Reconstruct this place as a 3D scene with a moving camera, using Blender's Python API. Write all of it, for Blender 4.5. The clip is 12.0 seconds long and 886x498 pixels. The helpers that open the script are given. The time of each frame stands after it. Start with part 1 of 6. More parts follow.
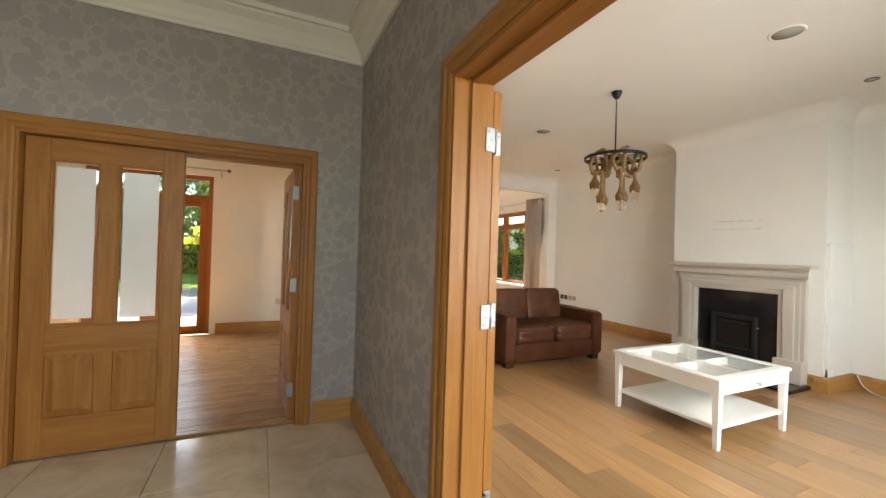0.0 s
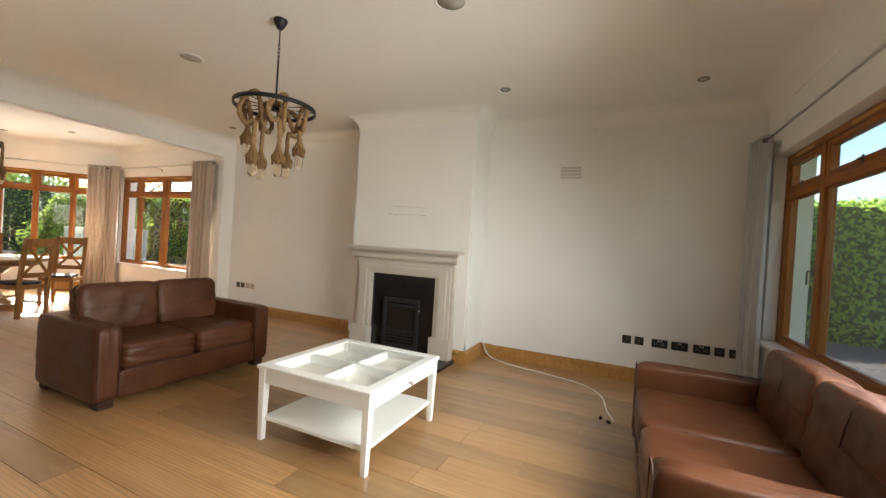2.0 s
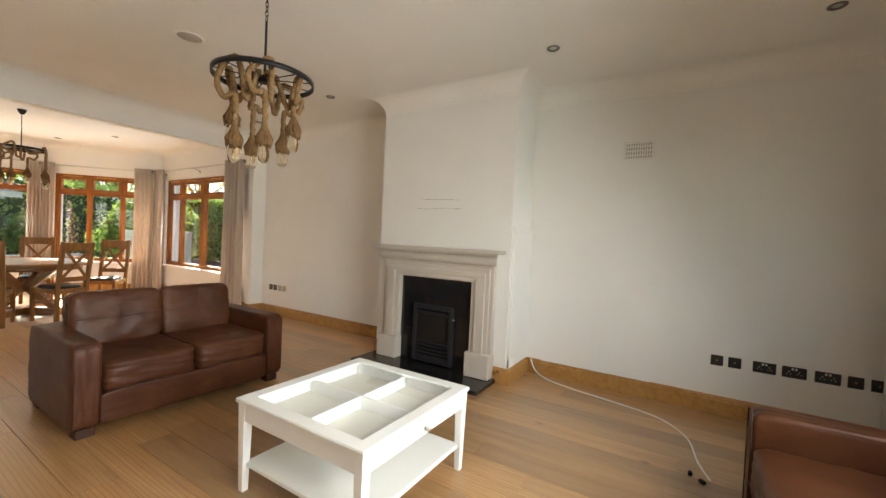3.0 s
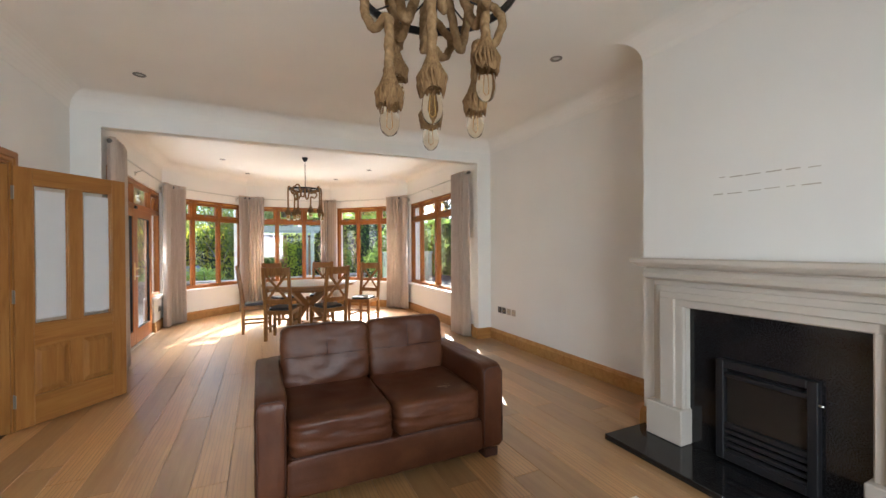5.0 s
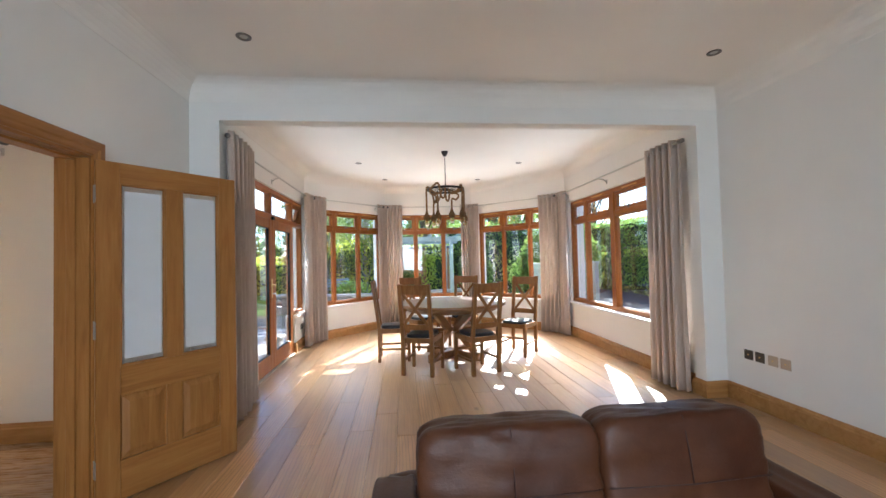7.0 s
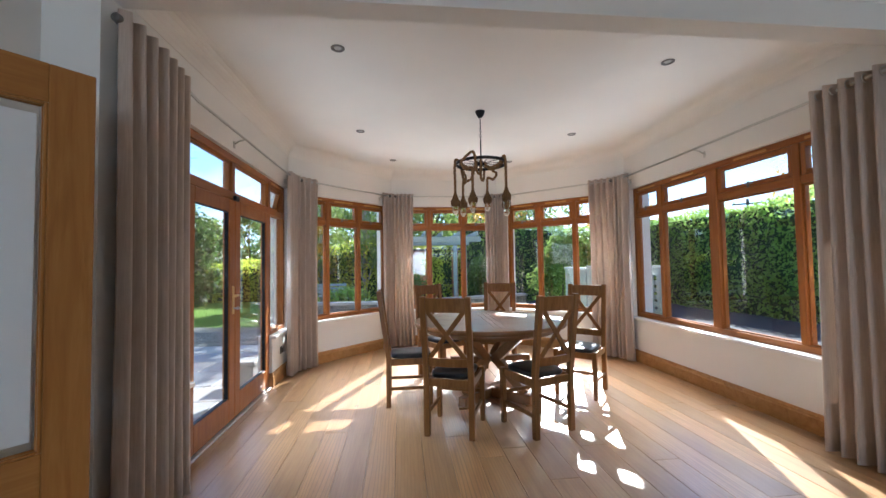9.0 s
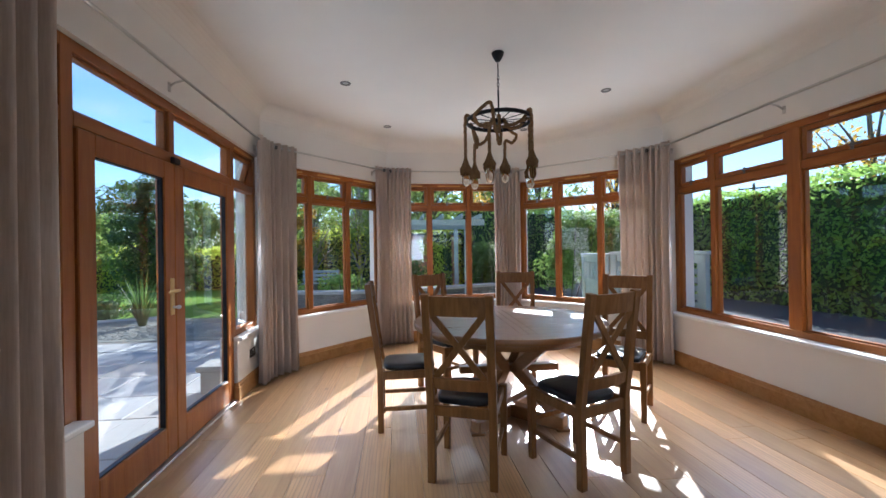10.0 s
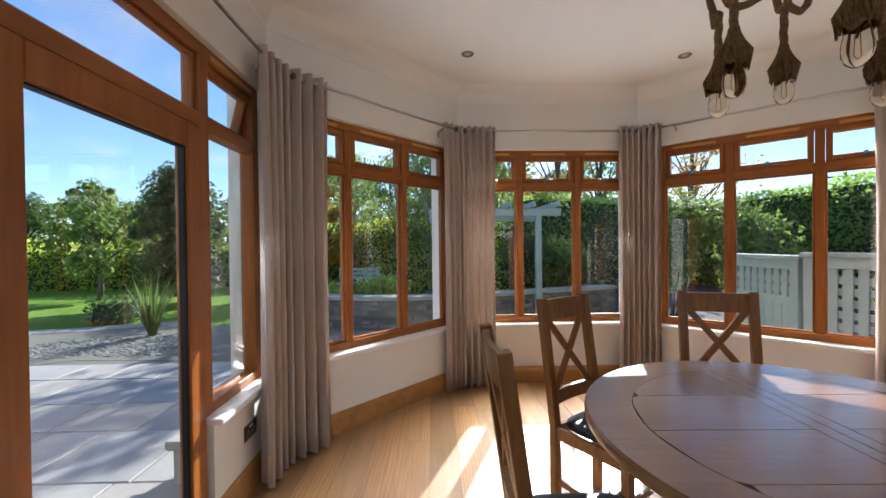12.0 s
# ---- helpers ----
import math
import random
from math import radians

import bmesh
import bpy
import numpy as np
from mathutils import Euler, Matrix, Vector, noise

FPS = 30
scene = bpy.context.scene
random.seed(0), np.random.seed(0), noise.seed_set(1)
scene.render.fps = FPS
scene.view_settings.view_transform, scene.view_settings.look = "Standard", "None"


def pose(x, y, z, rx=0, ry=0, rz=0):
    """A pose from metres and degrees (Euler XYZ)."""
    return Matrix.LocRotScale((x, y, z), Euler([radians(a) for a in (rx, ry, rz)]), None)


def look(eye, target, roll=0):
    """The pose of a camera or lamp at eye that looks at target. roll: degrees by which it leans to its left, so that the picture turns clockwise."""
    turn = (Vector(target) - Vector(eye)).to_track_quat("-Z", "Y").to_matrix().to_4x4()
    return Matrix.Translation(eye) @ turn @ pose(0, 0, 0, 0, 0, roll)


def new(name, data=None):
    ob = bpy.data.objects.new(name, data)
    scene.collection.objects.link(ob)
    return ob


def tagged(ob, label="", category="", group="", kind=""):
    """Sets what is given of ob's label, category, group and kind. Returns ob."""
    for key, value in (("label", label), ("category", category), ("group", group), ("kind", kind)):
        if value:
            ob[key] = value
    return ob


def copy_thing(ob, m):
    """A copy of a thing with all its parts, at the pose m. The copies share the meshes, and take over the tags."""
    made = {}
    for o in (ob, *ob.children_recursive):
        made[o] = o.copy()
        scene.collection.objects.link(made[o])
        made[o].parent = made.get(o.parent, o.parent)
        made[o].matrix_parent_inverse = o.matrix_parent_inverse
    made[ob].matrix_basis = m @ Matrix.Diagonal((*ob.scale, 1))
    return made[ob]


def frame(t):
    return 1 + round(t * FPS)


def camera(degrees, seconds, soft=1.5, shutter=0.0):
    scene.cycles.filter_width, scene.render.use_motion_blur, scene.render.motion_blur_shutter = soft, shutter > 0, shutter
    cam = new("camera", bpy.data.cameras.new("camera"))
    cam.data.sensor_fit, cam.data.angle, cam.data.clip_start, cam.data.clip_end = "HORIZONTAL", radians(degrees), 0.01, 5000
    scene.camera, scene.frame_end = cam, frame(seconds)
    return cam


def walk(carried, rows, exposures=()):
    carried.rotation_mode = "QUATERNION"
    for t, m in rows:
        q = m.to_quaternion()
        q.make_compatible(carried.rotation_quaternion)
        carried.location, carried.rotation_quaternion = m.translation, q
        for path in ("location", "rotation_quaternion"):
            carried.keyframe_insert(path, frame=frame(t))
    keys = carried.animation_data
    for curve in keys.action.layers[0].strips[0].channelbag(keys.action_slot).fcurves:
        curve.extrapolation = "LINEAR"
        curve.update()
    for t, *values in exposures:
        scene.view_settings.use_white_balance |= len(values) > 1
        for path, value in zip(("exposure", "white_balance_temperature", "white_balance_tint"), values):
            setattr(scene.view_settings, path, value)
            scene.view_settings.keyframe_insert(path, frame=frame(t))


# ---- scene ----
from mathutils.bvhtree import BVHTree

cam = camera(97.0, 12.0)
PATH = [
    (0, (-0.048, -0.064, 1.292), (0.793, 1.75, 1.307), 1.8),
    (0.5, (0.166, 0.12, 1.286), (1.422, 1.677, 1.311), 2.6),
    (1, (0.407, 0.201, 1.294), (1.98, 1.436, 1.312), 3.2),
    (1.5, (0.645, 0.295, 1.3), (2.406, 1.244, 1.308), 3.6),
    (2, (0.958, 0.326, 1.323), (2.778, 1.154, 1.308), 3.6),
    (2.5, (1.283, 0.392, 1.321), (3.079, 1.271, 1.291), 3.3),
    (2.7, (1.418, 0.428, 1.33), (3.185, 1.365, 1.294), 3.1),
    (4.3, (2.309, 1.025, 1.355), (3.504, 2.628, 1.32), 0.5),
    (4.5, (2.381, 1.137, 1.359), (3.479, 2.809, 1.331), 0.2),
    (5, (2.492, 1.459, 1.356), (3.337, 3.272, 1.347), -0.4),
    (5.5, (2.558, 1.834, 1.358), (3.172, 3.738, 1.368), -0.8),
    (6, (2.597, 2.214, 1.361), (3.014, 4.17, 1.386), -1.1),
    (6.5, (2.606, 2.609, 1.351), (2.88, 4.59, 1.393), -1.3),
    (7, (2.577, 3.018, 1.362), (2.78, 5.007, 1.416), -1.4),
    (7.2, (2.57, 3.187, 1.364), (2.752, 5.178, 1.423), -1.3),
    (7.7, (2.435, 3.585, 1.362), (2.62, 5.576, 1.43), -1.2),
    (8.2, (2.405, 3.985, 1.356), (2.595, 5.976, 1.437), -1.0),
    (8.8, (2.389, 4.463, 1.347), (2.591, 6.451, 1.438), -0.9),
    (9, (2.367, 4.625, 1.331), (2.58, 6.612, 1.409), -1.0),
    (9.5, (2.372, 5.039, 1.316), (2.595, 7.026, 1.356), -0.9),
    (10, (2.381, 5.484, 1.328), (2.607, 7.471, 1.333), -0.9),
    (10.5, (2.328, 5.955, 1.336), (2.525, 7.945, 1.323), -0.8),
    (11, (2.232, 6.438, 1.342), (2.381, 8.433, 1.326), -0.9),
    (11.2, (2.198, 6.634, 1.344), (2.314, 8.63, 1.333), -0.7),
    (11.5, (2.11, 6.905, 1.348), (2.179, 8.904, 1.332), -0.6),
    (12, (1.962, 7.344, 1.374), (2.017, 9.344, 1.353), -0.6),
]

EXPOSURES = [(0.0, 2.6, 7200, 9), (0.5, 2.5, 8700, 10), (1.0, 2.5, 7800, 9), (1.5, 2.42, 7200, 9), (2.5, 2.42, 7100, 9), (4.5, 2.33, 7300, 10), (5.0, 2.45, 6150, 9), (5.5, 2.66, 5650, 8), (6.0, 2.58, 5550, 8), (7.0, 2.38, 5500, 7), (9.0, 1.82, 5450, 8), (9.5, 1.7, 5250, 8), (10.0, 1.42, 5300, 9), (10.5, 1.2, 5400, 8), (11.0, 1.16, 5650, 10), (11.5, 1.06, 5850, 10), (12.0, 1.24, 5800, 10)]
walk(cam, [(t, look(eye, target, roll)) for t, eye, target, roll in PATH], EXPOSURES)

# ---- world, sun and window light ----
SUN_AZ, SUN_EL = radians(22.5), radians(31)
world = bpy.data.worlds.new("sky")
scene.world = world
world.use_nodes = True
wn = world.node_tree
sky = wn.nodes.new("ShaderNodeTexSky")
sky.sky_type = "NISHITA"
sky.sun_disc = False
sky.air_density, sky.dust_density, sky.ozone_density = 1.0, 0.1, 4.0
sky.sun_elevation, sky.sun_rotation = SUN_EL, SUN_AZ
wn.nodes["Background"].inputs["Strength"].default_value = 0.09
# thin broken cloud
way = wn.nodes.new("ShaderNodeTexCoord")
spread = wn.nodes.new("ShaderNodeMapping")
spread.inputs["Scale"].default_value = (1.0, 1.0, 2.6)
wn.links.new(way.outputs["Generated"], spread.inputs[0])
cloud = wn.nodes.new("ShaderNodeTexNoise")
cloud.inputs["Scale"].default_value, cloud.inputs["Detail"].default_value, cloud.inputs["Roughness"].default_value = 2.3, 6, 0.55
wn.links.new(spread.outputs[0], cloud.inputs["Vector"])
cover = wn.nodes.new("ShaderNodeMapRange")
cover.inputs["From Min"].default_value, cover.inputs["From Max"].default_value, cover.inputs["To Max"].default_value = 0.50, 0.68, 0.75
wn.links.new(cloud.outputs["Fac"], cover.inputs["Value"])
grey = wn.nodes.new("ShaderNodeRGBToBW")
wn.links.new(sky.outputs[0], grey.inputs[0])
white = wn.nodes.new("ShaderNodeMath")
white.operation = "MULTIPLY"
white.inputs[1].default_value = 1.5
wn.links.new(grey.outputs[0], white.inputs[0])
veil = wn.nodes.new("ShaderNodeMix")
veil.data_type = "RGBA"
wn.links.new(cover.outputs[0], veil.inputs[0])
wn.links.new(sky.outputs[0], veil.inputs[6])
wn.links.new(white.outputs[0], veil.inputs[7])
wn.links.new(veil.outputs[2], wn.nodes["Background"].inputs[0])

sun = new("sun", bpy.data.lights.new("sun", "SUN"))
sun.data.energy, sun.data.angle, sun.data.color = 4.3, radians(0.5), (1.0, 0.94, 0.84)
sun_from = Vector((math.sin(SUN_AZ) * math.cos(SUN_EL), math.cos(SUN_AZ) * math.cos(SUN_EL), math.sin(SUN_EL)))
sun.matrix_world = look(sun_from * 60, (0, 0, 0))


def window_light(p0, p1, s0, s1, up, down, z=1.35, colour=(0.90, 0.96, 1.0)):
    """Sky and garden light in a window's opening: one soft lamp towards the ceiling, one towards the floor. p0 to p1: the wall, with the room on its right."""
    ux, uy = (p1[0] - p0[0]) / math.hypot(p1[0] - p0[0], p1[1] - p0[1]), (p1[1] - p0[1]) / math.hypot(p1[0] - p0[0], p1[1] - p0[1])
    m = (s0 + s1) / 2
    x, y = p0[0] + ux * m + uy * 0.01, p0[1] + uy * m - ux * 0.01
    for watts, slope in ((up, 1.35), (down, -1.35)):
        if watts:
            lamp = new("window_light", bpy.data.lights.new("window_light", "AREA"))
            lamp.data.shape, lamp.data.size, lamp.data.size_y = "RECTANGLE", (s1 - s0) * 0.94, 0.36
            lamp.data.energy, lamp.data.color, lamp.data.spread = watts, colour, radians(74)
            lamp.matrix_world = look((x, y, z), (x + uy, y - ux, z + slope))


def wide_window_light(x, y, z, to, width, height, watts, spread=180, colour=(0.90, 0.96, 1.0)):
    lamp = new("window_light", bpy.data.lights.new("window_light", "AREA"))
    lamp.data.shape, lamp.data.size, lamp.data.size_y = "RECTANGLE", width, height
    lamp.data.energy, lamp.data.color, lamp.data.spread = watts, colour, radians(spread)
    lamp.matrix_world = look((x, y, z), (x + to[0], y + to[1], z + to[2]))


window_light((0.92, 9.88), (2.22, 11.22), 0.08, 1.78, 0.45, 0)
window_light((2.22, 11.22), (4.02, 11.22), 0.06, 1.74, 0.52, 2.8)
window_light((4.02, 11.22), (5.48, 9.76), 0.18, 1.90, 0.45, 0)
window_light((5.48, 9.76), (5.48, 6.62), 0.12, 2.86, 0.9, 3.4)
window_light((0.92, 6.62), (0.92, 9.88), 0.36, 3.16, 0.9, 3.4)
window_light((-3.2, 6.48), (0.75, 6.48), 1.05, 2.5, 0.5, 1.5)
wide_window_light(2.6, -0.94, 1.45, (-0.05, 1, -0.4), 1.9, 1.5, 21, 140, (0.90, 0.96, 1.0))
# added lamp that brightens the hall, in an assumed opening never in view
wide_window_light(-0.7, -3.15, 1.45, (0, 1, -0.9), 1.7, 1.8, 14)


# ---- materials ----
def mat(name, colour, rough=0.6, metal=0.0, spec=0.5):
    m = bpy.data.materials.new(name)
    m.use_nodes = True
    b = m.node_tree.nodes["Principled BSDF"]
    b.inputs["Base Color"].default_value = (*colour, 1)
    b.inputs["Roughness"].default_value = rough
    b.inputs["Metallic"].default_value = metal
    b.inputs["Specular IOR Level"].default_value = spec
    return m


def nodes(m):
    t = m.node_tree
    return t, t.nodes["Principled BSDF"]


def coords(t, scale=(1, 1, 1), kind="Object", turn=(0, 0, 0)):
    c = t.nodes.new("ShaderNodeTexCoord")
    mp = t.nodes.new("ShaderNodeMapping")
    mp.inputs["Scale"].default_value = scale
    mp.inputs["Rotation"].default_value = turn
    t.links.new(c.outputs[kind], mp.inputs[0])
    return mp.outputs[0]


def noise_tex(t, vec, scale, detail=4, rough=0.55, distort=0.0):
    n = t.nodes.new("ShaderNodeTexNoise")
    n.inputs["Scale"].default_value, n.inputs["Detail"].default_value = scale, detail
    n.inputs["Roughness"].default_value, n.inputs["Distortion"].default_value = rough, distort
    t.links.new(vec, n.inputs["Vector"])
    return n.outputs["Fac"]


def ramp(t, fac, stops):
    r = t.nodes.new("ShaderNodeValToRGB")
    el = r.color_ramp.elements
    while len(el) < len(stops):
        el.new(0.5)
    for e, (p, c) in zip(el, stops):
        e.position, e.color = p, (*c, 1)
    t.links.new(fac, r.inputs[0])
    return r.outputs[0]


def mix(t, a, b, fac, mode="MIX"):
    n = t.nodes.new("ShaderNodeMix")
    n.data_type, n.blend_type = "RGBA", mode
    for sock, v in ((n.inputs[0], fac), (n.inputs[6], a), (n.inputs[7], b)):
        if hasattr(v, "is_linked"):
            t.links.new(v, sock)
        elif isinstance(v, (int, float)):
            sock.default_value = v
        else:
            sock.default_value = (*v, 1)
    return n.outputs[2]


def bump(t, b, height, strength=0.2, distance=0.01):
    n = t.nodes.new("ShaderNodeBump")
    n.inputs["Strength"].default_value, n.inputs["Distance"].default_value = strength, distance
    t.links.new(height, n.inputs["Height"])
    t.links.new(n.outputs[0], b.inputs["Normal"])


def scaled(t, v, k, add=0.0):
    n = t.nodes.new("ShaderNodeMath")
    n.operation = "MULTIPLY_ADD"
    t.links.new(v, n.inputs[0])
    n.inputs[1].default_value, n.inputs[2].default_value = k, add
    return n.outputs[0]


def paint(name, colour, var=0.03, rough=0.75, bumpy=0.06):
    m = mat(name, colour, rough, 0, 0.3)
    t, b = nodes(m)
    v = coords(t)
    big = noise_tex(t, v, 0.9, 3)
    dark = tuple(c * (1 - var * 2) for c in colour)
    lite = tuple(min(1, c * (1 + var)) for c in colour)
    t.links.new(ramp(t, big, [(0.3, dark), (0.7, lite)]), b.inputs["Base Color"])
    bump(t, b, noise_tex(t, v, 90, 3), bumpy, 0.004)
    return m


def wood(name, lo, mid, hi, rough=0.4, axis="Z", grain=1.0, per_object=0.0, bumpy=0.12):
    """Streaked wood with its grain along one axis of the object."""
    m = mat(name, mid, rough, 0, 0.3)
    t, b = nodes(m)
    sc = {"X": (1.2, 16, 16), "Y": (16, 1.2, 16), "Z": (16, 16, 1.2)}[axis]
    v = coords(t, tuple(s * grain for s in sc))
    if per_object:
        o = t.nodes.new("ShaderNodeObjectInfo")
        add = t.nodes.new("ShaderNodeVectorMath")
        add.operation = "MULTIPLY_ADD"
        t.links.new(o.outputs["Random"], add.inputs[0])
        add.inputs[1].default_value = (37, 53, 71)
        t.links.new(v, add.inputs[2])
        v = add.outputs[0]
    g = noise_tex(t, v, 1.6, 5, 0.62, 0.9)
    fine = noise_tex(t, v, 9.0, 3, 0.6)
    c = ramp(t, g, [(0.28, lo), (0.5, mid), (0.74, hi)])
    c = mix(t, c, lo, scaled(t, fine, 0.5, -0.12))
    if per_object:
        tint = ramp(t, o.outputs["Random"], [(0.0, (1 - per_object,) * 3), (0.5, (1, 1, 1)), (1.0, (1 + per_object * 0.6, 1 + per_object * 0.45, 1 + per_object * 0.25))])
        c = mix(t, c, tint, 1.0, "MULTIPLY")
    t.links.new(c, b.inputs["Base Color"])
    t.links.new(scaled(t, fine, 0.25, rough - 0.1), b.inputs["Roughness"])
    bump(t, b, fine, bumpy, 0.004)
    return m


def glass(name, tint=(1, 1, 1), rough=0.0):
    m = mat(name, tint, rough)
    t, b = nodes(m)
    b.inputs["Transmission Weight"].default_value = 1.0
    b.inputs["IOR"].default_value = 1.45
    return m


WALL = paint("white_wall_paint", (0.82, 0.80, 0.76), 0.02)
CEIL = paint("ceiling_paint", (0.84, 0.81, 0.76), 0.02)
CORNICE = paint("cornice_paint", (0.80, 0.76, 0.66), 0.02)
OAK = wood("oak_joinery", (0.26, 0.105, 0.023), (0.34, 0.147, 0.035), (0.41, 0.19, 0.052), 0.38, "Z", 1.0)
OAK_X = wood("oak_joinery_level", (0.26, 0.105, 0.023), (0.34, 0.147, 0.035), (0.41, 0.19, 0.052), 0.38, "X", 1.0)
SKIRT = wood("oak_skirting", (0.33, 0.155, 0.045), (0.43, 0.22, 0.068), (0.51, 0.28, 0.095), 0.4, "X", 0.6)
FRAME = wood("window_hardwood", (0.24, 0.074, 0.013), (0.32, 0.108, 0.020), (0.39, 0.146, 0.030), 0.35, "Z", 0.8)
FRAME_X = wood("window_hardwood_level", (0.24, 0.074, 0.013), (0.32, 0.108, 0.020), (0.39, 0.146, 0.030), 0.35, "X", 0.8)
PLANK = wood("floor_oak", (0.36, 0.187, 0.070), (0.465, 0.262, 0.107), (0.55, 0.335, 0.150), 0.36, "Y", 0.6, 0.34, 0.08)
t, b = nodes(PLANK)
grain_colour = b.inputs["Base Color"].links[0].from_socket
o = t.nodes.new("ShaderNodeObjectInfo")
own = t.nodes.new("ShaderNodeVectorMath")
own.operation = "MULTIPLY_ADD"
t.links.new(o.outputs["Random"], own.inputs[0])
own.inputs[1].default_value = (9, 41, 23)
t.links.new(coords(t, (9.0, 0.75, 1)), own.inputs[2])
# flame figure: dark wavy growth rings on some boards
ring_wave = t.nodes.new("ShaderNodeTexWave")
ring_wave.bands_direction = "X"
ring_wave.inputs["Scale"].default_value, ring_wave.inputs["Distortion"].default_value = 1.5, 9.0
ring_wave.inputs["Detail"].default_value, ring_wave.inputs["Detail Scale"].default_value = 2.0, 0.7
t.links.new(own.outputs[0], ring_wave.inputs["Vector"])
rings = ramp(t, ring_wave.outputs["Fac"], [(0.02, (1, 1, 1)), (0.22, (0, 0, 0))])
amount = t.nodes.new("ShaderNodeMath")
amount.operation = "MULTIPLY"
t.links.new(rings, amount.inputs[0])
t.links.new(ramp(t, o.outputs["Random"], [(0.15, (0.06, 0.06, 0.06)), (0.85, (0.55, 0.55, 0.55))]), amount.inputs[1])
c = mix(t, grain_colour, (0.20, 0.105, 0.045), amount.outputs[0])
knot = t.nodes.new("ShaderNodeTexVoronoi")
knot.inputs["Scale"].default_value = 1.0
t.links.new(coords(t, (2.6, 1.5, 1)), knot.inputs["Vector"])
t.links.new(mix(t, (0.15, 0.065, 0.022), c, ramp(t, knot.outputs["Distance"], [(0.02, (0, 0, 0)), (0.075, (1, 1, 1))])), b.inputs["Base Color"])
b.inputs["Coat Weight"].default_value = 1.0
b.inputs["Coat Roughness"].default_value = 0.33
b.inputs["Coat IOR"].default_value = 1.9
b.inputs["Specular IOR Level"].default_value = 0.12
SUBFLOOR = mat("floor_joint", (0.10, 0.055, 0.025), 0.8)
CHAIR_OAK = wood("chair_oak", (0.15, 0.064, 0.017), (0.235, 0.106, 0.030), (0.30, 0.148, 0.047), 0.38, "Z", 1.3)
TABLE_OAK = wood("table_oak", (0.20, 0.088, 0.026), (0.25, 0.113, 0.036), (0.285, 0.137, 0.046), 0.34, "X", 0.5, 0, 0.01)
TABLE_OAK.node_tree.nodes["Principled BSDF"].inputs["Coat Weight"].default_value = 0.7
TABLE_OAK.node_tree.nodes["Principled BSDF"].inputs["Coat Roughness"].default_value = 0.22
WINDOW_GLASS = glass("window_glass")
SILL = mat("sill_white", (0.86, 0.86, 0.86), 0.35)
STEEL = mat("brushed_steel", (0.62, 0.61, 0.58), 0.32, 1.0)
DARK_STEEL = mat("dark_nickel", (0.20, 0.19, 0.18), 0.4, 0.9)
HINGE_STEEL = mat("hinge_steel", (0.36, 0.36, 0.35), 0.45, 0.7)
BRASS = mat("brass", (0.72, 0.52, 0.24), 0.28, 1.0)
BLACK = mat("black_metal", (0.02, 0.02, 0.022), 0.45, 0.6)
WHITE = paint("white_lacquer", (0.86, 0.87, 0.85), 0.01, 0.32, 0.01)


# ---- mesh helpers ----
def box(x0, y0, z0, x1, y1, z1, bevel=0.0, seg=1):
    bm = bmesh.new()
    bmesh.ops.create_cube(bm, size=1.0)
    for v in bm.verts:
        v.co = Vector(((x0, x1)[v.co.x > 0], (y0, y1)[v.co.y > 0], (z0, z1)[v.co.z > 0]))
    if bevel > 0:
        bmesh.ops.bevel(bm, geom=bm.edges[:], offset=bevel, segments=seg, profile=0.5, affect="EDGES")
    return bm


def tube(points, r, seg=10, closed=False, cap=True, lay=0.0):
    """A round bar along points; r is a radius or a list of radii. lay twists three strands round it."""
    bm = bmesh.new()
    pts = [Vector(p) for p in points]
    n = len(pts)
    rs = r if isinstance(r, (list, tuple)) else [r] * n
    rings, up, way = [], None, 0.0
    for i, p in enumerate(pts):
        way += (p - pts[i - 1]).length * lay if i else 0.0
        a = pts[(i - 1) % n] if (closed or i > 0) else p
        b = pts[(i + 1) % n] if (closed or i < n - 1) else p
        d = (b - a).normalized()
        if up is None:
            up = d.orthogonal().normalized()
        side = d.cross(up)
        side = side.normalized() if side.length > 1e-6 else d.orthogonal().normalized()
        up = side.cross(d).normalized()
        rings.append([bm.verts.new(p + rs[i] * (1 + (0.15 * math.cos(6 * math.pi * k / seg + way) if lay else 0)) * (math.cos(2 * math.pi * k / seg) * side + math.sin(2 * math.pi * k / seg) * up)) for k in range(seg)])
    m = n if closed else n - 1
    for i in range(m):
        a, b = rings[i], rings[(i + 1) % n]
        for k in range(seg):
            bm.faces.new((a[k], a[(k + 1) % seg], b[(k + 1) % seg], b[k]))
    if cap and not closed:
        bm.faces.new(rings[0][::-1])
        bm.faces.new(rings[-1])
    bmesh.ops.recalc_face_normals(bm, faces=bm.faces[:])
    for f in bm.faces:
        f.smooth = True
    return bm


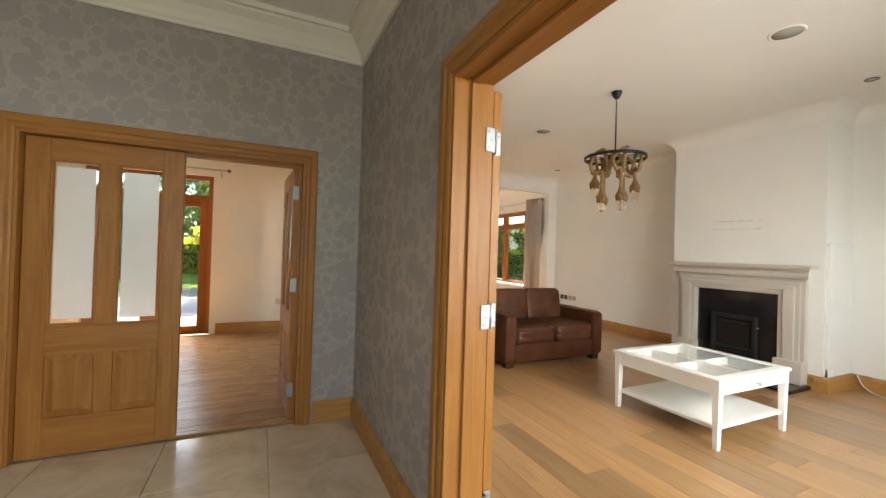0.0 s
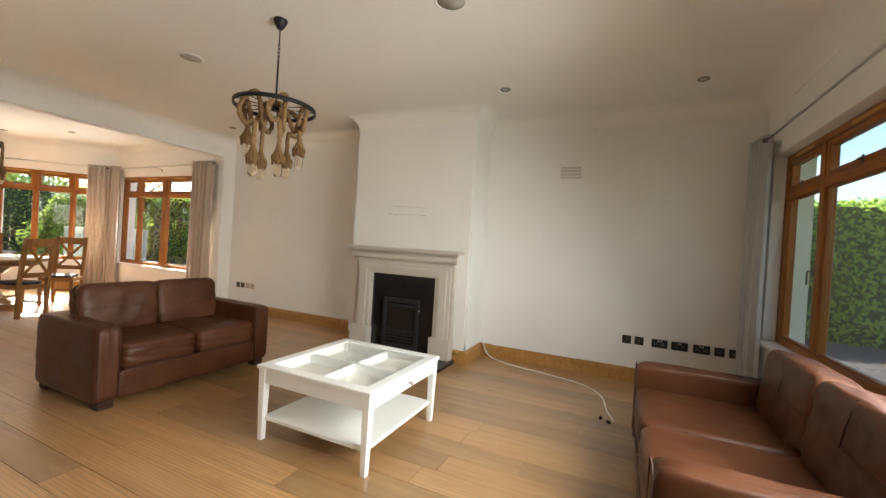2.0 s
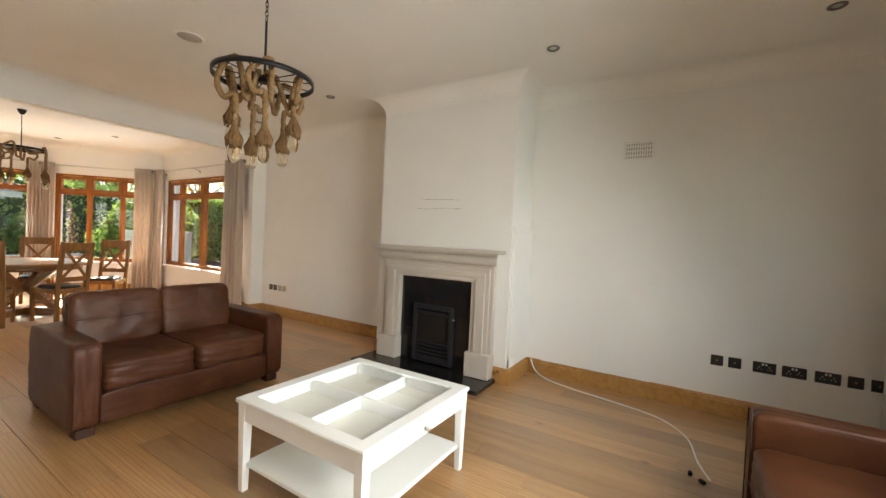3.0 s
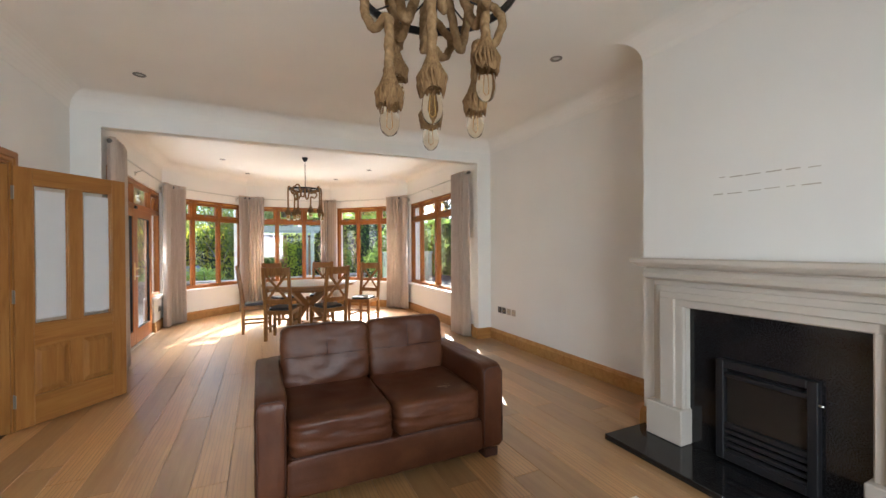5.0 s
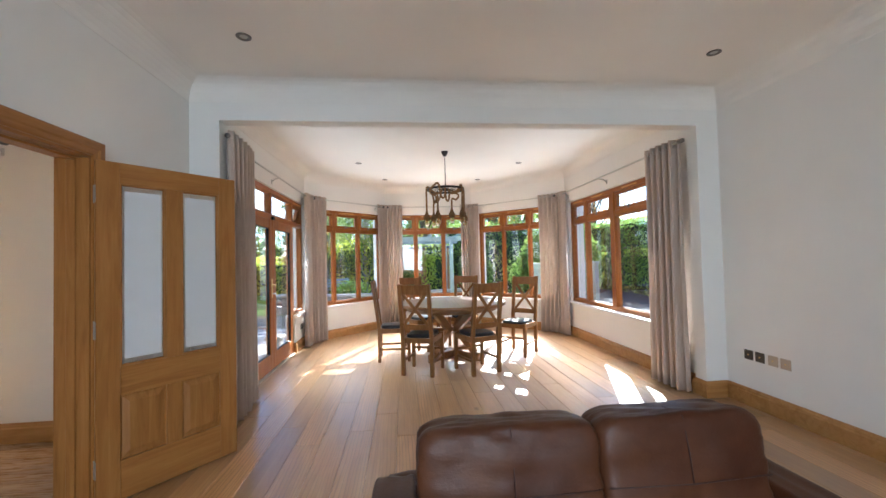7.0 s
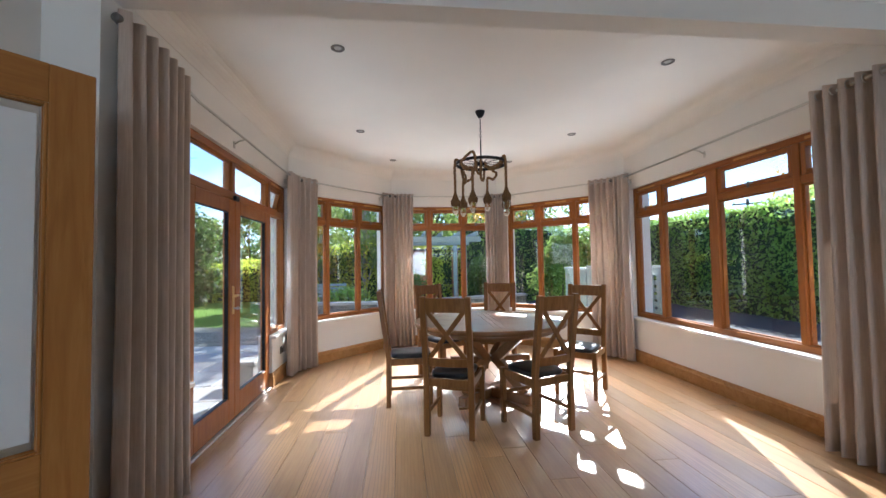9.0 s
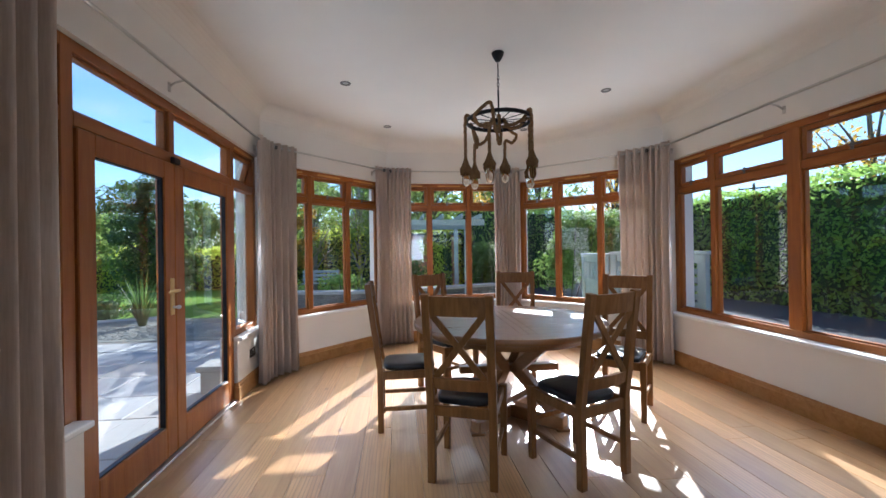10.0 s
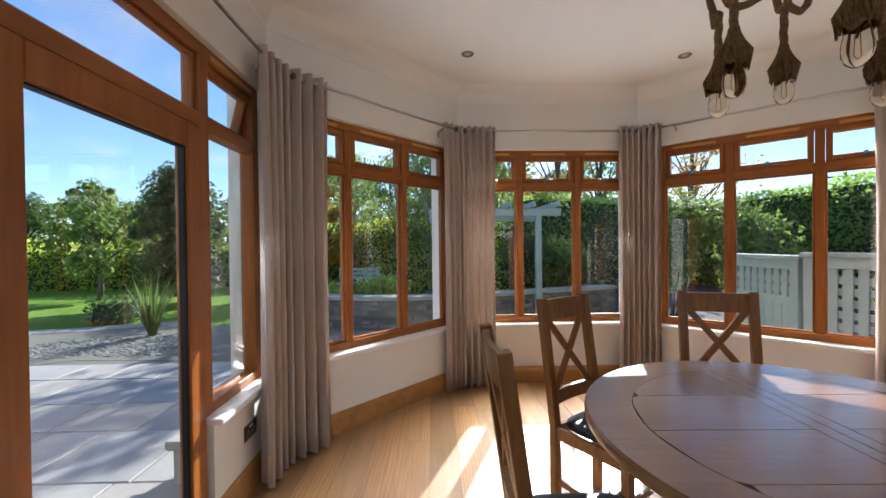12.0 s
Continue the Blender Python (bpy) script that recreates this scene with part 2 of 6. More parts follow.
def lathe(profile, seg=24, x=0.0, y=0.0, ring=False):
    """A turned solid from (radius, z) pairs, bottom to top."""
    bm = bmesh.new()
    rings = []
    for r, z in profile:
        rings.append([bm.verts.new((x + max(r, 1e-4) * math.cos(2 * math.pi * k / seg), y + max(r, 1e-4) * math.sin(2 * math.pi * k / seg), z)) for k in range(seg)])
    for a, b in zip(rings, rings[1:]):
        for k in range(seg):
            f = bm.faces.new((a[k], a[(k + 1) % seg], b[(k + 1) % seg], b[k]))
            f.smooth = True
    if ring:
        for k in range(seg):
            bm.faces.new((rings[-1][k], rings[-1][(k + 1) % seg], rings[0][(k + 1) % seg], rings[0][k]))
        bmesh.ops.recalc_face_normals(bm, faces=bm.faces[:])
    else:
        bm.faces.new(rings[0][::-1])
        bm.faces.new(rings[-1])
    return bm


def prism(outline, z0, z1):
    """An upright solid on a flat outline."""
    bm = bmesh.new()
    lo = [bm.verts.new((x, y, z0)) for x, y in outline]
    hi = [bm.verts.new((x, y, z1)) for x, y in outline]
    n = len(lo)
    bm.faces.new(lo[::-1])
    bm.faces.new(hi)
    for i in range(n):
        bm.faces.new((lo[i], lo[(i + 1) % n], hi[(i + 1) % n], hi[i]))
    bmesh.ops.recalc_face_normals(bm, faces=bm.faces[:])
    return bm


def joined(*bms):
    out = bmesh.new()
    for b in bms:
        me = bpy.data.meshes.new("tmp")
        b.to_mesh(me)
        b.free()
        out.from_mesh(me)
        bpy.data.meshes.remove(me)
    return out


def moved(bm, m):
    bmesh.ops.transform(bm, matrix=m, verts=bm.verts[:])
    return bm


def mesh_of(name, bm, material):
    me = bpy.data.meshes.new(name)
    bm.to_mesh(me)
    bm.free()
    me.materials.append(material)
    return me


def part(name, bm, material, parent, label="", at=None):
    ob = new(name, mesh_of(name, bm, material))
    ob.parent = parent
    if at is not None:
        ob.matrix_basis = at
    if label:
        ob["label"] = label
    return ob


def solid(name, bm, material, label, category, kind="", group="", at=None):
    ob = new(name, mesh_of(name, bm, material))
    if at is not None:
        ob.matrix_basis = at
    return tagged(ob, label, category, group, kind)


def thing(name, m, label, category, group="", kind=""):
    ob = new(name)
    ob.empty_display_size = 0.1
    ob.matrix_basis = m
    return tagged(ob, label, category, group, kind)


def sweep(path, profile, closed=False, tilt=0.0):
    """A moulding along a path on the ground plane; profile gives (distance to the right of the path, z) pairs of a closed section."""
    pts = [Vector((x, y)) for x, y in path]
    n = len(pts)
    bm = bmesh.new()
    rings = []
    for i in range(n):
        prev = pts[(i - 1) % n] if (closed or i > 0) else None
        nxt = pts[(i + 1) % n] if (closed or i < n - 1) else None
        norms = []
        for a, b in ((prev, pts[i]), (pts[i], nxt)):
            if a is not None and b is not None:
                d = (b - a).normalized()
                norms.append(Vector((d.y, -d.x)))
        if len(norms) == 2:
            s = norms[0] + norms[1]
            off = s / (1 + norms[0].dot(norms[1]))
        else:
            off = norms[0]
        rings.append([bm.verts.new((pts[i].x + off.x * d, pts[i].y + off.y * d, z)) for d, z in profile])
    k = len(profile)
    for i in range(n if closed else n - 1):
        a, b = rings[i], rings[(i + 1) % n]
        for j in range(k):
            bm.faces.new((a[j], b[j], b[(j + 1) % k], a[(j + 1) % k]))
    if not closed:
        bm.faces.new(rings[0])
        bm.faces.new(rings[-1][::-1])
    bmesh.ops.recalc_face_normals(bm, faces=bm.faces[:])
    return bm


def along(p0, p1):
    """A frame at p0 with x along the wall and y to the outside (to the left of the way)."""
    a = math.atan2(p1[1] - p0[1], p1[0] - p0[0])
    return Matrix.Translation((p0[0], p0[1], 0)) @ Matrix.Rotation(a, 4, "Z")


def span(p0, p1):
    return math.hypot(p1[0] - p0[0], p1[1] - p0[1])


def wall(name, p0, p1, thick, z1, openings, material, label, d0=0.0, ends=(0, 0)):
    """A wall with openings (from, to, foot, head) cut through it."""
    length = span(p0, p1)
    cuts = sorted({-ends[0], length + ends[1], *[o[0] for o in openings], *[o[1] for o in openings]})
    pieces = []
    for a, b in zip(cuts, cuts[1:]):
        mid, z = (a + b) / 2, 0.0
        for o in sorted((o for o in openings if o[0] < mid < o[1]), key=lambda o: o[2]):
            if o[2] > z:
                pieces.append(box(a, d0, z, b, d0 + thick, o[2]))
            z = o[3]
        if z < z1:
            pieces.append(box(a, d0, z, b, d0 + thick, z1))
    bm = joined(*pieces)
    bmesh.ops.remove_doubles(bm, verts=bm.verts[:], dist=1e-5)
    return solid(name, bm, material, label, "wall", "structure", at=along(p0, p1))


# ---- plan ----
H = 2.91
XL, XR, YS, YO = 0.81, 5.62, -0.88, 6.48        # living room
YB = 6.62                                       # inner side of the opening wall
BAY = [(0.92, YB), (0.92, 9.88), (2.22, 11.22), (4.02, 11.22), (5.48, 9.76), (5.48, YB)]
CH = [(XR, 3.49), (5.10, 3.49), (5.10, 1.89), (XR, 1.89)]

# ---- floors, ceilings, walls ----
FLOOR = solid("floor", box(XL - 0.18, YS, -0.14, XR, 11.3, -0.03), SUBFLOOR, "oak plank floor with dark joints through living room and bay", "floor", "structure")
solid("ceiling", box(XL, YS, H, XR, YO, H + 0.1), CEIL, "plain white painted living room ceiling", "ceiling", "structure")
solid("ceiling_bay", prism(BAY, H, H + 0.1), CEIL, "plain white painted ceiling of the bay", "ceiling", "structure")

wall("wall_west", (XL, YS), (XL, YO), 0.09, H + 0.1, [(-0.16 - YS, 1.36 - YS, 0, 2.02), (4.62 - YS, 5.45 - YS, 0, 2.02)], WALL, "white painted wall with two oak door openings")
wall("wall_opening", (XL, YO), (XR, YO), YB - YO, H + 0.1, [(1.05 - XL, 5.40 - XL, 0, 2.59)], WALL, "white wall with wide opening to the bay")
wall("wall_east", (XR, YO), (XR, YS), 0.30, H + 0.1, [], WALL, "white painted wall beside the fireplace", ends=(0, 0.3))
wall("wall_south", (XR, YS), (XL, YS), 0.30, H + 0.1, [(0.22, 3.75, 0.655, 2.31)], WALL, "white wall with a wide window", ends=(0, 0.18))
solid("chimney_breast", box(5.10, 1.89, 0, XR, 3.49, H), WALL, "white painted chimney breast above the fireplace", "chimney breast", "structure")
solid("pipe_boxing", joined(box(5.13, 1.862, 0.14, XR, 1.89, 1.47, 0.004), box(5.10, 1.855, 1.47, XR, 1.89, 1.50, 0.004)), WALL, "white painted boxing on the side of the chimney", "boxing", "structure")

bay_open = [
    [(0.28, 0.86, 0.56, 2.34), (0.86, 2.60, 0.0, 2.34), (2.60, 3.20, 0.56, 2.34)],
    [(0.08, 1.78, 0.58, 2.31)],
    [(0.06, 1.74, 0.58, 2.31)],
    [(0.18, 1.90, 0.58, 2.31)],
    [(0.12, 2.86, 0.58, 2.31)],
]
for i, ops in enumerate(bay_open):
    wall("wall_bay_%d" % (i + 1), BAY[i], BAY[i + 1], 0.15 if i == 0 else 0.28, H + 0.1, ops, WALL, "white painted wall of the bay under the window")
RENDER = paint("outside_render", (0.72, 0.70, 0.64), 0.05, 0.85, 0.3)
for (x, y) in BAY[1:5]:
    dx, dy = x - 3.15, y - 8.6
    d = math.hypot(dx, dy)
    solid("bay_corner", lathe([(0.13, -0.3), (0.13, H)], 12, x + dx / d * 0.18, y + dy / d * 0.18), RENDER, "pale rendered outer corner of the bay", "wall", "structure")

# hall and the room behind it
WALLPAPER = mat("damask_wallpaper", (0.33, 0.32, 0.32), 0.55)
t, b = nodes(WALLPAPER)
v = coords(t, (1, 1, 1), turn=(math.pi / 2, 0, 0))
scallop = noise_tex(t, v, 34, 2, 0.5)
leafy = noise_tex(t, v, 9, 3, 0.6, 2.2)


def blossoms(scale, radius, ragged):
    """Round scalloped flower heads: 1 inside, 0 outside."""
    vor = t.nodes.new("ShaderNodeTexVoronoi")
    vor.voronoi_dimensions = "2D"
    vor.inputs["Scale"].default_value, vor.inputs["Randomness"].default_value = scale, 0.8
    t.links.new(v, vor.inputs["Vector"])
    edge = t.nodes.new("ShaderNodeMath")
    edge.operation = "MULTIPLY_ADD"
    t.links.new(scallop, edge.inputs[0])
    edge.inputs[1].default_value = ragged
    t.links.new(vor.outputs["Distance"], edge.inputs[2])
    return ramp(t, edge.outputs[0], [(radius, (1, 1, 1)), (radius + 0.05, (0, 0, 0))]), edge.outputs[0]


big, big_d = blossoms(4.6, 0.50, 0.42)
small, small_d = blossoms(11.0, 0.50, 0.36)
heads = mix(t, big, small, 1.0, "LIGHTEN")
rim = ramp(t, small_d, [(0.50, (0, 0, 0)), (0.56, (1, 1, 1)), (0.64, (0, 0, 0))])
ground = mix(t, (0.330, 0.300, 0.282), (0.372, 0.336, 0.314), ramp(t, leafy, [(0.42, (0, 0, 0)), (0.56, (1, 1, 1))]))
ground = mix(t, ground, (0.405, 0.364, 0.336), rim)
t.links.new(mix(t, ground, (0.314, 0.288, 0.273), heads), b.inputs["Base Color"])
t.links.new(ramp(t, heads, [(0.0, (0.42, 0.42, 0.42)), (1.0, (0.60, 0.60, 0.60))]), b.inputs["Roughness"])
bump(t, b, heads, -0.12, 0.002)

wall("wall_hall_east", (0.63, 2.97), (0.63, -3.2), 0.09, H + 0.1, [(2.97 - 1.36, 2.97 + 0.16, 0, 2.02)], WALLPAPER, "grey damask papered hall wall with oak doorway")
wall("wall_hall_north", (-2.0, 2.97), (0.63, 2.97), 0.12, H + 0.1, [(0.66, 2.24, 0, 1.93)], WALLPAPER, "grey damask papered hall wall with double door", ends=(0, 0.09))
wall("wall_room_south", (0.63, 3.21), (-3.2, 3.21), 0.12, H + 0.1, [(0.39, 1.97, 0, 1.93)], WALL, "white painted wall of the far room")
wall("wall_room_east", (0.63, YO), (0.63, 3.21), 0.09, H + 0.1, [(YO - 5.45, YO - 4.62, 0, 2.02)], WALL, "white painted wall of the far room")
wall("wall_room_north", (-3.2, YO), (0.72, YO), 0.14, H + 0.1, [(1.05, 2.50, 0, 2.28)], WALL, "white painted wall with a glazed garden door")
wall("wall_room_west", (-3.2, 3.21), (-3.2, YO), 0.2, H + 0.1, [], WALL, "white painted wall of the far room", ends=(0.3, 0.3))
wall("wall_hall_west", (-2.0, -3.2), (-2.0, 2.97), 0.2, H + 0.1, [], WALLPAPER, "grey damask papered hall wall", ends=(0.2, 0.12))
# the opening is assumed and unseen, made for the added hall lamp
wall("wall_hall_south", (0.63, -3.2), (-2.0, -3.2), 0.2, H + 0.1, [(0.4, 2.2, 0.4, 2.4)], WALLPAPER, "grey papered hall wall with an assumed window, out of view", ends=(0.18, 0))
solid("ceiling_hall", box(-2.2, -3.4, H, 0.75, 3.1, H + 0.1), CEIL, "white painted hall ceiling", "ceiling", "structure")
solid("ceiling_room", box(-3.4, 3.1, H, 0.75, YO, H + 0.1), CEIL, "white painted ceiling of the far room", "ceiling", "structure")
FLOOR_ROOM = solid("floor_room", box(-3.2, 3.05, -0.14, 0.63, YO, -0.03), SUBFLOOR, "oak plank floor of the far room", "floor", "structure")
GROUT = mat("grout", (0.40, 0.34, 0.26), 0.8)
FLOOR_HALL = solid("floor_hall", box(-2.0, -3.2, -0.14, 0.75, 3.05, -0.014), GROUT, "polished cream stone tile floor of the hall", "floor", "structure")


# ---- mouldings ----
def cove(r, z=H, n=7):
    """A hollow quarter round between wall and ceiling."""
    arc = []
    for k in range(n + 1):
        a = math.pi / 2 * k / n
        arc.append((r - r * math.cos(a), z - r + r * math.sin(a)))
    return [(-0.004, z - r - 0.002)] + [(d + 0.003, zz) for d, zz in arc] + [(r, z + 0.006), (-0.004, z + 0.006)]


living_loop = [(XL, YS), (XL, YO), (XR, YO), *CH, (XR, YS)]
ob = solid("cove_living", sweep(living_loop, cove(0.17), True), CEIL, "curved plaster cove under the ceiling", "cove", "structure")
for p in ob.data.polygons:
    p.use_smooth = False
solid("cove_bay", sweep(BAY, cove(0.15), True), CEIL, "curved plaster cove round the bay ceiling", "cove", "structure")
cornice = [(0, H - 0.20), (0.018, H - 0.20), (0.018, H - 0.18), (0.03, H - 0.165), (0.045, H - 0.13), (0.075, H - 0.085), (0.12, H - 0.05), (0.125, H - 0.035), (0.15, H - 0.035), (0.15, H + 0.004), (0, H + 0.004)]
solid("cornice", sweep([(-2.0, -3.2), (-2.0, 2.97), (0.63, 2.97), (0.63, -3.2)], cornice, True), CORNICE, "cream moulded plaster cornice round the hall", "cornice", "structure")

SK = [(0, 0), (0.022, 0), (0.022, 0.115), (0.016, 0.125), (0.016, 0.135), (0.009, 0.148), (0.006, 0.155), (0, 0.155)]


def skirting(*path):
    ob = solid("baseboard", sweep(path, SK), SKIRT, "oak skirting board with moulded top edge", "skirting", "structure")
    return ob


skirting((XL, 1.46), (XL, 4.53))
skirting((XL, 5.54), (XL, YO), (1.05, YO), (1.05, YB), (0.92, YB), (0.92, 7.48))
skirting((0.80, 9.22), (0.92, 9.22), (0.92, 9.88), (2.22, 11.22), (4.02, 11.22), (5.48, 9.76), (5.48, YB), (5.40, YB), (5.40, YO), (XR, YO), (XR, 3.49), (5.10, 3.49), (5.10, 3.36))
skirting((5.10, 2.01), (5.10, 1.862), (XR, 1.862), (XR, YS), (XL, YS), (XL, -0.26))
skirting((0.325, 2.97), (0.63, 2.97), (0.63, 1.46))
skirting((-2.0, 2.97), (-1.42, 2.97))
skirting((0.63, -0.26), (0.63, -3.2), (-2.0, -3.2), (-2.0, 2.97))
skirting((-0.62, YO), (0.63, YO), (0.63, 5.54))
skirting((-3.2, 3.21), (-3.2, YO), (-2.2, YO))

ARCH = [(0, 0), (0.008, 0.0), (0.014, 0.012), (0.014, 0.03), (0.022, 0.04), (0.022, 0.075), (0.016, 0.085), (0, 0.085)]


def doorway(name, m, width, height, depth, label):
    """Lining, stops and moulded architraves; x across the opening, y from one face (0) to the other (depth)."""
    root = thing(name, m, label, "door frame", kind="structure")
    for x0, x1 in ((0, 0.028), (width - 0.028, width)):
        part("lining", box(x0, -0.002, 0, x1, depth + 0.002, height - 0.028, 0.002), OAK, root)
    part("lining", box(0, -0.002, height - 0.028, width, depth + 0.002, height, 0.002), OAK_X, root)
    for x0, x1 in ((0.028, 0.042), (width - 0.042, width - 0.028)):
        part("door_stop", box(x0, depth * 0.35, 0, x1, depth * 0.6, height - 0.042, 0.002), OAK, root)
    part("door_stop", box(0.028, depth * 0.35, height - 0.042, width - 0.028, depth * 0.6, height - 0.028, 0.002), OAK_X, root)
    for face, sign in ((-0.002, -1), (depth + 0.002, 1)):
        for side in (0, 1):
            bm = bmesh.new()
            rows = []
            for z, miter in ((0.0, 0), (height - 0.012, 1)):
                row = []
                for d, w in ARCH:
                    x = 0.012 - w if side == 0 else width - 0.012 + w
                    row.append(bm.verts.new((x, face + sign * d, z + (w if miter else 0))))
                rows.append(row)
            k = len(ARCH)
            for j in range(k):
                bm.faces.new((rows[0][j], rows[1][j], rows[1][(j + 1) % k], rows[0][(j + 1) % k]))
            bm.faces.new(rows[0])
            bm.faces.new(rows[1])
            bmesh.ops.recalc_face_normals(bm, faces=bm.faces[:])
            part("architrave", bm, OAK, root)
        bm = bmesh.new()
        rows = []
        for x_in, s in ((0.012, -1), (width - 0.012, 1)):
            rows.append([bm.verts.new((x_in + s * w, face + sign * d, height - 0.012 + w)) for d, w in ARCH])
        k = len(ARCH)
        for j in range(k):
            bm.faces.new((rows[0][j], rows[1][j], rows[1][(j + 1) % k], rows[0][(j + 1) % k]))
        bm.faces.new(rows[0])
        bm.faces.new(rows[1])
        bmesh.ops.recalc_face_normals(bm, faces=bm.faces[:])
        part("architrave", bm, OAK_X, root)
    return root


doorway("door_frame_1", pose(XL, -0.16, 0, 0, 0, 90), 1.52, 2.02, 0.18, "oak door frame between hall and living room")
doorway("door_frame_2", pose(XL, 4.62, 0, 0, 0, 90), 0.83, 2.02, 0.18, "oak door frame to the far room")
doorway("door_frame_3", pose(-1.34, 2.97, 0), 1.58, 1.93, 0.24, "oak frame of the double hall door")

FROST = mat("frosted_glass", (0.97, 0.99, 1.0), 0.4)
t, b = nodes(FROST)
b.inputs["Transmission Weight"].default_value = 0.5
b.inputs["IOR"].default_value = 1.3


def frame_rect(x0, x1, z0, z1, w, y0, y1, bevel=0.004):
    """Four strips round an opening."""
    return joined(box(x0, y0, z0, x0 + w, y1, z1, bevel), box(x1 - w, y0, z0, x1, y1, z1, bevel), box(x0 + w - 0.001, y0, z0, x1 - w + 0.001, y1, z0 + w, bevel), box(x0 + w - 0.001, y0, z1 - w, x1 - w + 0.001, y1, z1, bevel))


def hinge(parent, x, y, z, turn=0):
    h = part("hinge", joined(box(0, -0.002, -0.05, 0.034, 0.002, 0.05, 0.001), box(-0.034, -0.002, -0.05, 0, 0.002, 0.05, 0.001), tube([(0, -0.004, -0.052), (0, -0.004, 0.052)], 0.006, 8)), HINGE_STEEL, parent, "steel butt hinge", pose(x, y, z, 0, 0, turn))
    part("screw", lathe([(0.004, -0.001), (0.004, 0.001)], 8), DARK_STEEL, h, at=pose(0.02, -0.0025, 0.03, 90, 0, 0))
    return h


def door_leaf(name, m, w, h, label, hinges=True, knuckle=0.021):
    """A glazed four-panel oak door: x from the hinge, y through its thickness."""
    root = thing(name, m, label, "door")
    T = 0.042
    st, mid = 0.115, w / 2
    part("stile", box(0, 0, 0, st, T, h, 0.003), OAK, root)
    part("stile", box(w - st, 0, 0, w, T, h, 0.003), OAK, root)
    part("top_rail", box(st, 0.0005, h - 0.125, w - st, T - 0.0005, h, 0.002), OAK_X, root)
    part("bottom_rail", box(st, 0.0005, 0, w - st, T - 0.0005, 0.225, 0.002), OAK_X, root)
    part("lock_rail", box(st, 0.0005, 0.60, w - st, T - 0.0005, 0.77, 0.002), OAK_X, root)
    part("muntin", box(mid - 0.045, 0.001, 0.225, mid + 0.045, T - 0.001, 0.60, 0.002), OAK, root)
    part("muntin", box(mid - 0.045, 0.001, 0.77, mid + 0.045, T - 0.001, h - 0.125, 0.002), OAK, root)
    for x0, x1 in ((st, mid - 0.045), (mid + 0.045, w - st)):
        raised = bmesh.new()
        rows = []
        for inset, y in ((0, 0.019), (0.010, 0.019), (0.046, 0.004)):
            rows.append([(x0 + inset, y, 0.225 + inset), (x1 - inset, y, 0.225 + inset), (x1 - inset, y, 0.60 - inset), (x0 + inset, y, 0.60 - inset)])
        for flip in (0, 1):
            vs = [[raised.verts.new((x, T - y if flip else y, z)) for x, y, z in r] for r in rows]
            for a, c in zip(vs, vs[1:]):
                for k in range(4):
                    raised.faces.new((a[k], a[(k + 1) % 4], c[(k + 1) % 4], c[k]))
            raised.faces.new(vs[-1])
        bmesh.ops.recalc_face_normals(raised, faces=raised.faces[:])
        part("panel", raised, OAK, root, "raised oak panel")
        for y0, y1 in ((0.002, 0.014), (T - 0.014, T - 0.002)):
            part("glazing_bead", frame_rect(x0, x1, 0.77, h - 0.125, 0.010, y0, y1, 0.003), OAK, root)
        pane = part("pane", box(x0 + 0.004, T / 2 - 0.003, 0.774, x1 - 0.004, T / 2 + 0.003, h - 0.129), WINDOW_GLASS, root, "clear bevelled glass pane")
        pane.visible_shadow = False
        part("frosted_band", box(x0 + 0.024, T / 2 - 0.0065, 0.81, x1 - 0.024, T / 2 - 0.004, h - 0.165), FROST, pane, "frosted etched glass")
    if hinges:
        for z in (0.22, 1.0, h - 0.2):
            hinge(root, -0.004, knuckle, z, 90)
    return root


folded = door_leaf("door_1", pose(0.880, 1.372, 0.008, 0, 0, 90.5), 0.74, 1.978, "open oak door with glass panes folded back on the wall", False)
HINGE_PLATE = mat("satin_hinge_plate", (0.36, 0.38, 0.39), 0.42, 0.8)
for z in (0.22, 1.02, 1.755):
    # one plate on the lining, one on the leaf's edge, the knuckle between them
    h = part("hinge", joined(box(-0.0035, 0.006, z - 0.05, -0.0005, 0.041, z + 0.05, 0.001), box(-0.0445, 0.066, z - 0.05, -0.0405, 0.103, z + 0.05, 0.001), tube([(-0.033, 0.052, z - 0.05), (-0.033, 0.052, z + 0.05)], 0.0065, 10), box(-0.037, 0.052, z - 0.05, -0.0335, 0.067, z + 0.05), box(-0.032, 0.040, z - 0.05, -0.002, 0.043, z + 0.05)), HINGE_PLATE, folded, "satin steel butt hinge")
    for dz in (-0.032, 0.0, 0.032):
        for x, y in ((-0.0037, 0.016 if dz else 0.028), (-0.0447, 0.09 if dz else 0.078)):
            part("screw", moved(lathe([(0.0042, -0.0008), (0.0042, 0.0008)], 10), pose(x, y, z + dz, 0, 90, 0)), DARK_STEEL, h)
door_leaf("door_2", pose(0.838, 5.432, 0.008, 0, 0, 50.5), 0.80, 1.978, "open oak door with two frosted glass panes")
door_leaf("door_3", pose(-1.308, 3.02, 0.008), 0.785, 1.89, "closed oak hall door with frosted glass panes", False)
door_leaf("door_4", pose(0.208, 3.07, 0.008, 0, 0, 93), 0.74, 1.89, "open oak leaf of the double hall door", True)


